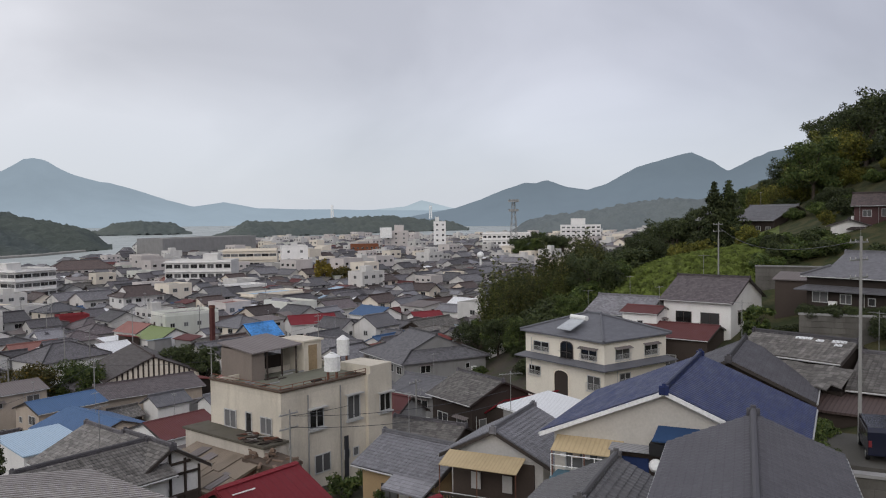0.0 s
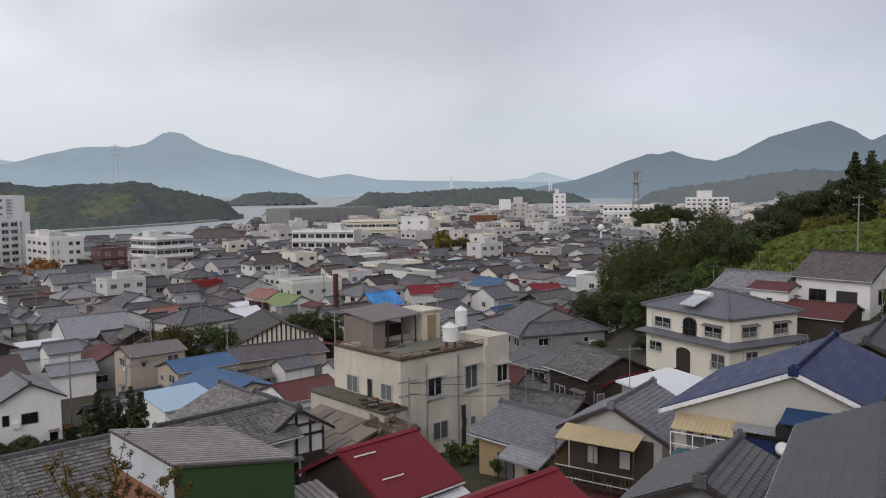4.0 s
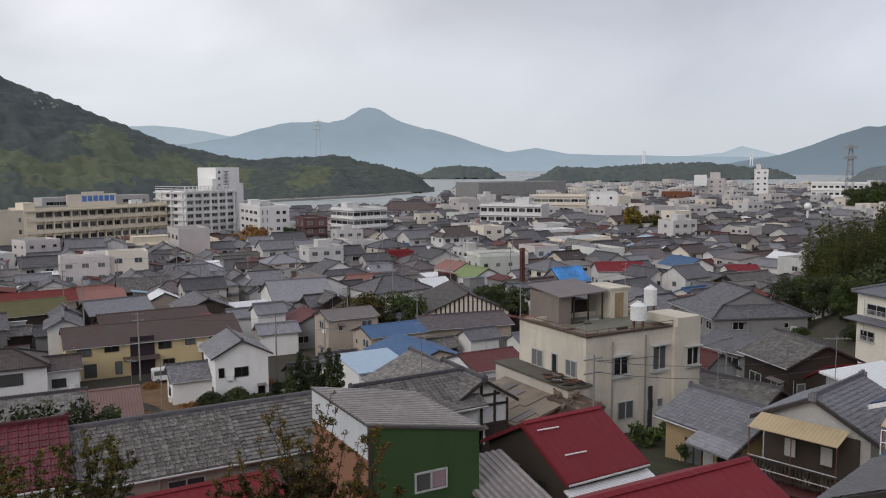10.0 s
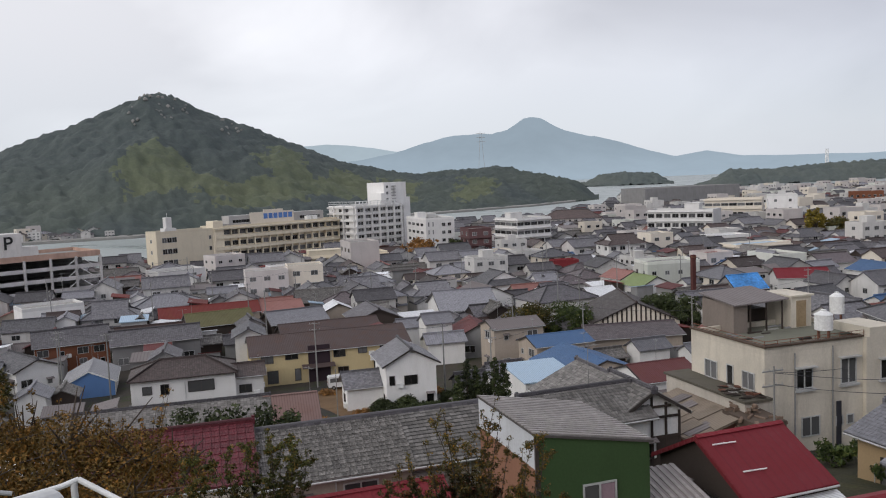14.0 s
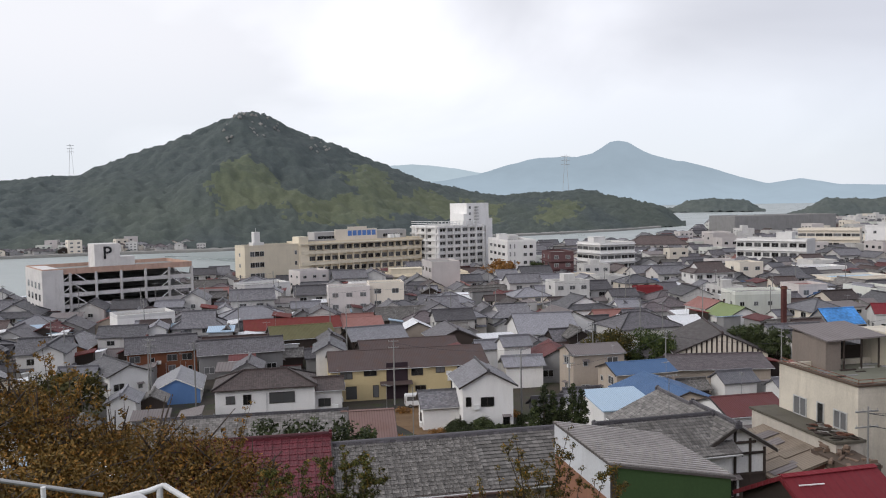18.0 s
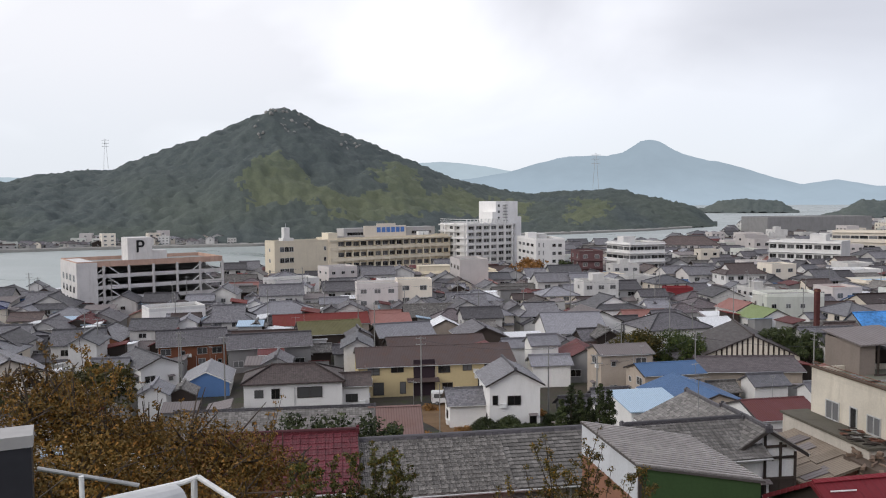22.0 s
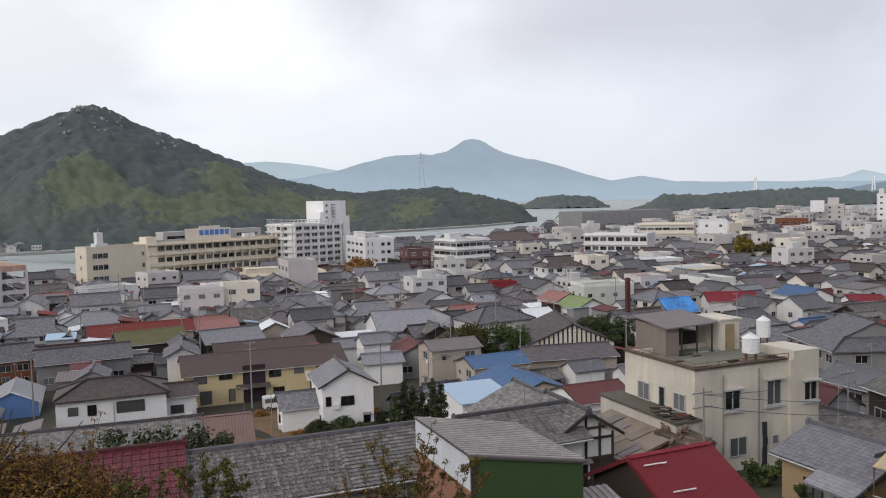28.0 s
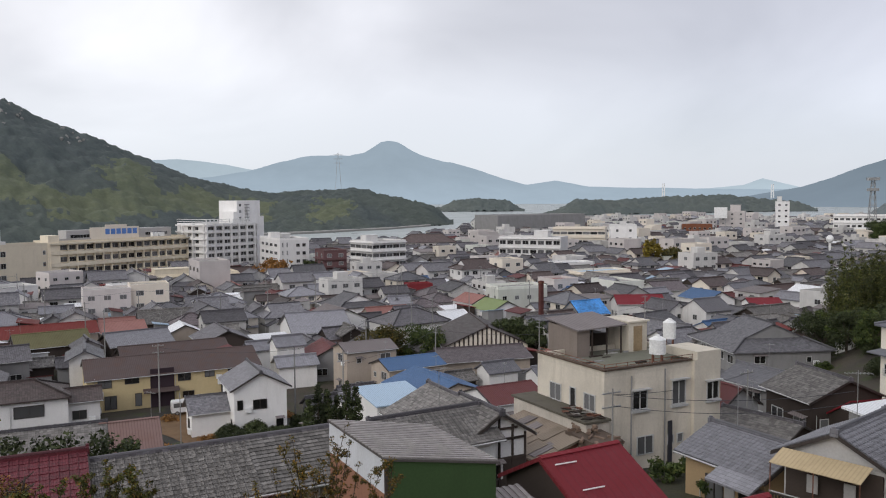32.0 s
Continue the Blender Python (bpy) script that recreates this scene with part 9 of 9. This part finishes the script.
wire(on(11.2, 51.5, 17.6), on(-4.0, 60, 17.0), 0.5)
wire(on(11.2, 51.5, 16.9), on(-4.0, 60, 16.2), 0.6)
wire(on(11.2, 51.5, 17.6), on(2.4, 72, 15.2), 0.4)
wire(on(33.6, 108, 10.2), on(28.6, 128, 10.6), 0.5)
wire(on(28.6, 128, 10.6), on(23.9, 150, 11), 0.6)
wire(on(33.6, 108, 10.2), on(42.6, 116, 10), 0.6)
wire(on(59.0, 128, 10.2), on(56.2, 122, 10.2), 0.2)
for i, (x, y) in enumerate(chain):
    j = min((k for k in range(len(chain)) if k != i), key=lambda k: math.hypot(chain[k][0] - x, chain[k][1] - y))
    if math.hypot(chain[j][0] - x, chain[j][1] - y) < 34:
        wire((x, y, land(x, y) + 9.3), (*chain[j], land(*chain[j]) + 9.3), 0.6)
wire(on(64.9, 150, 11), on(59.0, 128, 10.2), 0.5)
wire((20.9, 41.7, 28.4), on(-18.25, 114, 28), 1.5)
van(-75.0, 86.2, 1.1, 230, CARWHITE, "small white van parked by the yellow house")
van(*polar(37.6, 88), 1.6, 210, CARWHITE, "white car beside a garden", "car", 3.3, 1.5)
van(*polar(39.2, 79), 2.6, 60, CARWHITE, "white car half hidden behind a roof", "car", 3.3, 1.5)
van(21.0, 40.0, 18.0, 250, CARBLUE, "dark blue car on a concrete parking terrace", "car", 3.8, 1.65)
g = Geo()
g.box(-4, -3, -3, 5, 3, 0)
tw = thing("parking_terrace", 21.6, 40.0, 17.98, 330, "concrete parking terrace on the slope", "terrace", kind="structure")
part("slab", g, plaster("dark_paving", (0.095, 0.09, 0.08), 0.8), tw)

tp = thing("tarpaulin", -97.0, 43.0, 1.0, 20, "crumpled blue tarpaulin in a yard", "tarpaulin")
g = Geo()
rt_ = random.Random(3)
hts = [[1.2 + rt_.uniform(-0.45, 0.5) for _ in range(9)] for _ in range(5)]
for i in range(4):
    for j in range(8):
        g.poly([(j * 0.6, i * 0.6, hts[i][j]), (j * 0.6 + 0.6, i * 0.6, hts[i][j + 1]), (j * 0.6 + 0.6, i * 0.6 + 0.6, hts[i + 1][j + 1]), (j * 0.6, i * 0.6 + 0.6, hts[i + 1][j])])
for j in range(8):
    g.poly([(j * 0.6, 0, 0), (j * 0.6 + 0.6, 0, 0), (j * 0.6 + 0.6, 0, hts[0][j + 1]), (j * 0.6, 0, hts[0][j])])
part("sheet", g, TARP, tp)

# lattice mast and far white bridge towers
mast = thing("lattice_mast", *polar(-4.6, 520), 2, 10, "grey lattice radio mast with platforms", "mast")
for sx in (-1, 1):
    for sy in (-1, 1):
        q = Geo()
        q.bar((sx * 2.6, sy * 2.6, -1), (sx * 0.8, sy * 0.8, 36), 0.22, 0.14, 5)
        part("leg", q, STEEL, mast)
for k in range(9):
    z0, z1 = k * 4, k * 4 + 4
    w0, w1 = 2.6 - 1.8 * z0 / 36, 2.6 - 1.8 * z1 / 36
    q = Geo()
    for sx, sy, ex, ey in ((-1, -1, 1, -1), (1, -1, 1, 1), (1, 1, -1, 1), (-1, 1, -1, -1)):
        q.bar((sx * w0, sy * w0, z0), (ex * w1, ey * w1, z1), 0.1, n=4), q.bar((ex * w0, ey * w0, z0), (sx * w1, sy * w1, z1), 0.1, n=4)
    part("bracing", q, STEEL, mast)["kind"] = "stuff"
for z, w in ((30, 2.6), (36, 2.8)):
    q = Geo()
    q.box(-w, -w, z, w, w, z + 1.6)
    part("platform", q, STEEL, mast)
for az, d, h in ((8.05, 2450, 44), (1.2, 2500, 40)):
    bt = thing("bridge_tower", *polar(az, d), 0, az, "far white bridge tower above the low hill", "bridge tower", "bridge towers")
    for s in (-1, 1):
        q = Geo()
        q.bar((s * 3.6, 0, 0), (s * 2.2, 0, h + 22), 2.2, 1.6, 6)
        part("leg", q, WHITEPAINT, bt)
    q = Geo()
    q.box(-3, -1.2, h, 3, 1.2, h + 3), q.box(-2.6, -1.2, h + 17, 2.6, 1.2, h + 19)
    part("crossbeam", q, WHITEPAINT, bt)
for az, d, z0, h in ((63.3, 900, 68, 26), (30.4, 2300, 60, 95)):
    py = thing("pylon", *polar(az, d), z0, az, "slender grey power pylon on a ridge", "pylon", "pylons")
    k = h / 26
    for sx in (-1, 1):
        for sy in (-1, 1):
            q = Geo()
            q.bar((sx * 2.2 * k, sy * 2.2 * k, -5), (sx * 0.4 * k, sy * 0.4 * k, h), 0.18 * k, n=4)
            part("leg", q, STEEL, py)
    for zz in (0.7, 0.82, 0.94):
        q = Geo()
        q.box(-3.4 * k, -0.15 * k, h * zz, 3.4 * k, 0.15 * k, h * zz + 0.3 * k)
        part("crossarm", q, STEEL, py)
# low houses along the far shore
g = Geo()
for i in range(34):
    a0, a1 = 24 + i * 1.5, 25.5 + i * 1.5
    r0, r1 = (interp([(22.4, 895), (27, 773), (31.8, 710), (40.6, 632), (54, 560), (80, 566)], a) - 6 for a in (a0, a1))
    p, q = polar(a0, r0), polar(a1, r1)
    p2, q2 = polar(a0, r0 + 16), polar(a1, r1 + 16)
    g.slab([(*q, 1.6), (*p, 1.6), (*p2, 1.9), (*q2, 1.9)][::-1], 4)
tagged(new("sea_wall", g.data("sea_wall", CONCRETE)), "grey concrete sea wall along the far shore", "sea wall", kind="structure")

# ---- the viewpoint: tree, shrubs, rail and pillar ----
def near_tree(x, y, z, blobs, mats, label, seed, n, size, stems):
    rng_ = np.random.default_rng(seed)
    top = thing("garden_tree", x, y, z, 0, label, "tree")
    t = Geo()
    for bx, by, bz, br in blobs:
        m1 = (bx * 0.35 + rng_.uniform(-0.2, 0.2), by * 0.35, bz * 0.55)
        t.bar((0, 0, -1), m1, 0.075, 0.045, 7), t.bar(m1, (bx, by, bz), 0.045, 0.02, 6)
        for _ in range(stems):
            o = rng_.normal(size=3) * br * 0.55
            t.bar((bx, by, bz), (bx + o[0], by + o[1], bz + abs(o[2])), 0.02, 0.006, 5)
    part("trunk", t, BARK, top)
    V_, F_ = leaf_cloud(rng_, blobs, n, size, 0.5)
    part("crown", leaf_mesh("crown", V_, F_, mats), None, top)
    return top


def blob(az, d, el, r, base):
    """A clump of leaves az, d, el seen from the viewpoint, relative to a tree's foot."""
    x, y = polar(az, d)
    return (x - base[0], y - base[1], 30 + d * math.tan(radians(el)) - base[2], r)


def sprigs(top, base, tips, d, mats, seed, per, size, spread, twigs=6, low=0.35):
    """Thin stems from a shared foot to their tips (azimuth, elevation), with side twigs and leaves along them."""
    rng_ = np.random.default_rng(seed)
    t, spots = Geo(), []
    for az, el in tips:
        e = np.array(blob(az, d + rng_.uniform(-0.5, 0.5), el, 0, base)[:3])
        s0 = np.array([e[0] * 0.45 + rng_.uniform(-0.25, 0.25), e[1] * 0.45 + rng_.uniform(-0.25, 0.25), min(0.0, e[2] - 1.5)])
        mid = (s0 + e) / 2 + np.append((e - s0)[:2] * -0.18, 0.1) + rng_.normal(size=3) * 0.05
        t.bar(tuple(s0), tuple(mid), 0.014, 0.009, 5), t.bar(tuple(mid), tuple(e), 0.009, 0.003, 5)
        for f in np.linspace(low, 1.0, 14):
            p = (s0 + (mid - s0) * f * 2) if f < 0.5 else (mid + (e - mid) * (f * 2 - 1))
            spots.append((*p, 0.05))
        for _ in range(twigs):
            f = rng_.uniform(low, 0.97)
            p = (s0 + (mid - s0) * f * 2) if f < 0.5 else (mid + (e - mid) * (f * 2 - 1))
            q = p + rng_.normal(size=3) * spread * (1.25 - f) + np.array([0, 0, spread * 0.5])
            t.bar(tuple(p), tuple(q), 0.005, 0.002, 4)
            for g_ in (0.35, 0.55, 0.75, 0.95):
                spots.append((*(p + (q - p) * g_), 0.045))
    part("branchwork", t, BARK, top)
    V_, F_ = leaf_cloud(rng_, spots, per * len(tips), size, 0.5)
    part("foliage", leaf_mesh("foliage", V_, F_, mats), None, top)
    return top


B = (*polar(60, 11.5), 22.0)
gt = near_tree(*B, [blob(az, d, el, r, B) for az, d, el, r in ((71, 11, -14.6, 0.6), (68.5, 11.5, -13.4, 0.5), (66, 11.5, -14.0, 0.55), (64, 11, -15.4, 0.6), (61.5, 11.5, -16.2, 0.6), (59, 11, -16.2, 0.6), (56.8, 11.3, -17.0, 0.55), (54.8, 11, -17.6, 0.5), (52.6, 11.4, -18.4, 0.42), (70, 10.5, -17.6, 0.75), (66, 10.4, -17.8, 0.8), (62, 10.5, -18.8, 0.8), (58.5, 10.5, -19.4, 0.75), (55, 10.6, -20.6, 0.6), (72, 10, -20.5, 0.9), (67, 10, -20.8, 0.9), (62, 10, -21.5, 0.9), (57.5, 10.2, -22, 0.85), (74, 11, -15, 0.7), (67.5, 12, -11.6, 0.28), (69.8, 12, -11.2, 0.25), (68.6, 12, -10.6, 0.16), (50.8, 11, -19.2, 0.22), (51.2, 11, -18.0, 0.15), (66.0, 11.8, -12.2, 0.25), (73, 10, -18, 0.8), (70, 9.6, -23, 0.9), (74, 9.6, -22, 0.9), (65, 9.8, -24, 0.9))],
          LEAF_AUTUMN, "bushy autumn tree with brown and green leaves", 51, 105000, 0.026, 12)
sprigs(gt, B, [(65.6, -8.4), (65.2, -9.3), (65.1, -10.0), (64.2, -9.9), (63.6, -10.5), (66.3, -10.1), (67.0, -9.7), (66.5, -10.8), (61.8, -11.8), (60.8, -12.4), (59.3, -13.1), (57.1, -14.0), (55.6, -15.1), (68.4, -11.7), (70.0, -11.2), (71.2, -11.4), (67.3, -9.0), (62.9, -11.5), (64.8, -10.8), (53.4, -14.5), (52.9, -13.8), (53.2, -15.2), (53.9, -15.9), (54.4, -15.1), (55.6, -15.7), (53.7, -17.0), (56.3, -14.8), (52.5, -13.4)], 11.2, LEAF_AUTUMN, 54, 560, 0.024, 0.32, 9, 0.55)
B = (*polar(47.5, 9.3), 24.6)
sh1 = thing("garden_shrub", *B, 0, "low green and rusty shrub below the terrace", "shrub")
sprigs(sh1, B, [(51.4, -18.1), (50.2, -17.8), (49.2, -18.1), (48.7, -18.9), (47.8, -17.9), (47.1, -17.6), (46.2, -16.8), (46.0, -17.2), (45.4, -17.9), (44.6, -17.4), (44.1, -17.7), (43.5, -18.5), (50.0, -19.0), (51.1, -19.5), (52.2, -19.3), (45.9, -19.3), (44.9, -19.4), (49.6, -20.4), (48.0, -20.2), (51.8, -21), (46.8, -20.6), (53, -20.6), (50.6, -21.6), (48.6, -21.8)], 9.4, LEAF_LOW, 52, 1440, 0.02, 0.24, 10, 0.2)
B = (*polar(31.0, 9.3), 24.6)
sh2 = thing("garden_shrub", *B, 0, "thin-branched shrub with yellow and orange leaves", "shrub")
sprigs(sh2, B, [(35.1, -18.5), (34.4, -17.2), (33.7, -16.4), (33.2, -17.8), (32.3, -19.0), (31.6, -18.5), (30.6, -18.0), (29.9, -15.7), (29.6, -16.9), (29.0, -18.4), (28.1, -19.2), (27.2, -18.3), (26.5, -18.1), (27.9, -20.3), (26.4, -19.6), (26.3, -21.5), (31.5, -20.2), (33.2, -20.1), (34.8, -20.4), (36.4, -19.5), (37.3, -20.6), (25.3, -22.2), (30.4, -20.6), (32.5, -21.4), (35.6, -21.6), (29.0, -21.6)], 9.4, LEAF_SHRUB, 53, 1008, 0.017, 0.24, 10, 0.2)
B = (*polar(33.0, 9.0), 24.6)
sh3 = thing("garden_shrub", *B, 0, "dark green and red leafed shrub below the terrace", "shrub")
sprigs(sh3, B, [(38.5, -21.6), (37.0, -21.8), (36.0, -21.2), (35.0, -21.8), (34.0, -21.2), (33.0, -20.8), (32.2, -21.4), (31.0, -21.0), (30.0, -21.8), (29.0, -22.2), (28.0, -21.8), (27.0, -22.4), (33.8, -22.6), (31.6, -22.6)], 9.1, LEAF_REDGREEN, 56, 2340, 0.02, 0.3, 12, 0.2)

pl = thing("gate_pillar", *polar(70.0, 7.6), 24.21, 66, "dark grey square pillar with a white cap", "pillar")
g = Geo()
g.box(-0.17, -0.17, -1, 0.17, 0.17, 3.78)
part("shaft", g, DARKSTEEL, pl)
g = Geo()
g.slab([(-0.185, -0.185, 3.88), (0.185, -0.185, 3.88), (0.185, 0.185, 3.88), (-0.185, 0.185, 3.88)], 0.1)
part("cap", g, PALEGREY, pl)
rl = thing("handrail", *polar(59, 6), 26.0, 0, "white tubular steel stair handrail", "handrail")


def rel(az, d, el):
    o = polar(59, 6)
    x, y = polar(az, d)
    return (x - o[0], y - o[1], 4 + d * math.tan(radians(el)))


for a, b, r, nm, mt in (((68.6, 6.1, -16.55), (62.4, 6.0, -18.45), 0.016, "lower_rail", STEEL), ((66.2, 5.9, -19.2), (59.6, 6.0, -18.6), 0.02, "rail", WHITEPAINT), ((59.6, 6.0, -18.6), (58.5, 6.0, -18.35), 0.02, "rail", WHITEPAINT), ((58.5, 6.0, -18.35), (54.2, 5.6, -21.4), 0.02, "rail", WHITEPAINT)):
    q = Geo()
    q.bar(rel(*a), rel(*b), r, n=10)
    part(nm, q, mt, rl)
for az, d, el, r in ((66.0, 6.0, -17.4, 0.018), (58.8, 6.0, -18.5, 0.024), (55.3, 5.7, -20.8, 0.024)):
    p = rel(az, d, el)
    q = Geo()
    q.bar((p[0], p[1], p[2] - 2.2), p, r, n=10)
    part("rail_post", q, WHITEPAINT, rl)
pp = thing("roof_pipe", *polar(62, 5.6), 27.0, 0, "pale grey rounded pipe cover beside the rail", "pipe")
o = polar(62, 5.6)
e0, e1 = polar(66.5, 5.0), polar(60.2, 5.5)
q = Geo()
q.bar((e0[0] - o[0], e0[1] - o[1], 27.98 - 27 + 0.12), (e1[0] - o[0], e1[1] - o[1], 28.02 - 27), 0.17, 0.12, 20)
part("tube", q, plaster("pale_pipe", (0.6, 0.6, 0.59), 0.3), pp, smooth=False)
q = Geo()
q.box(-0.08, -0.08, -3, 0.08, 0.08, 1.0)
part("stand", q, CONCRETE, pp)
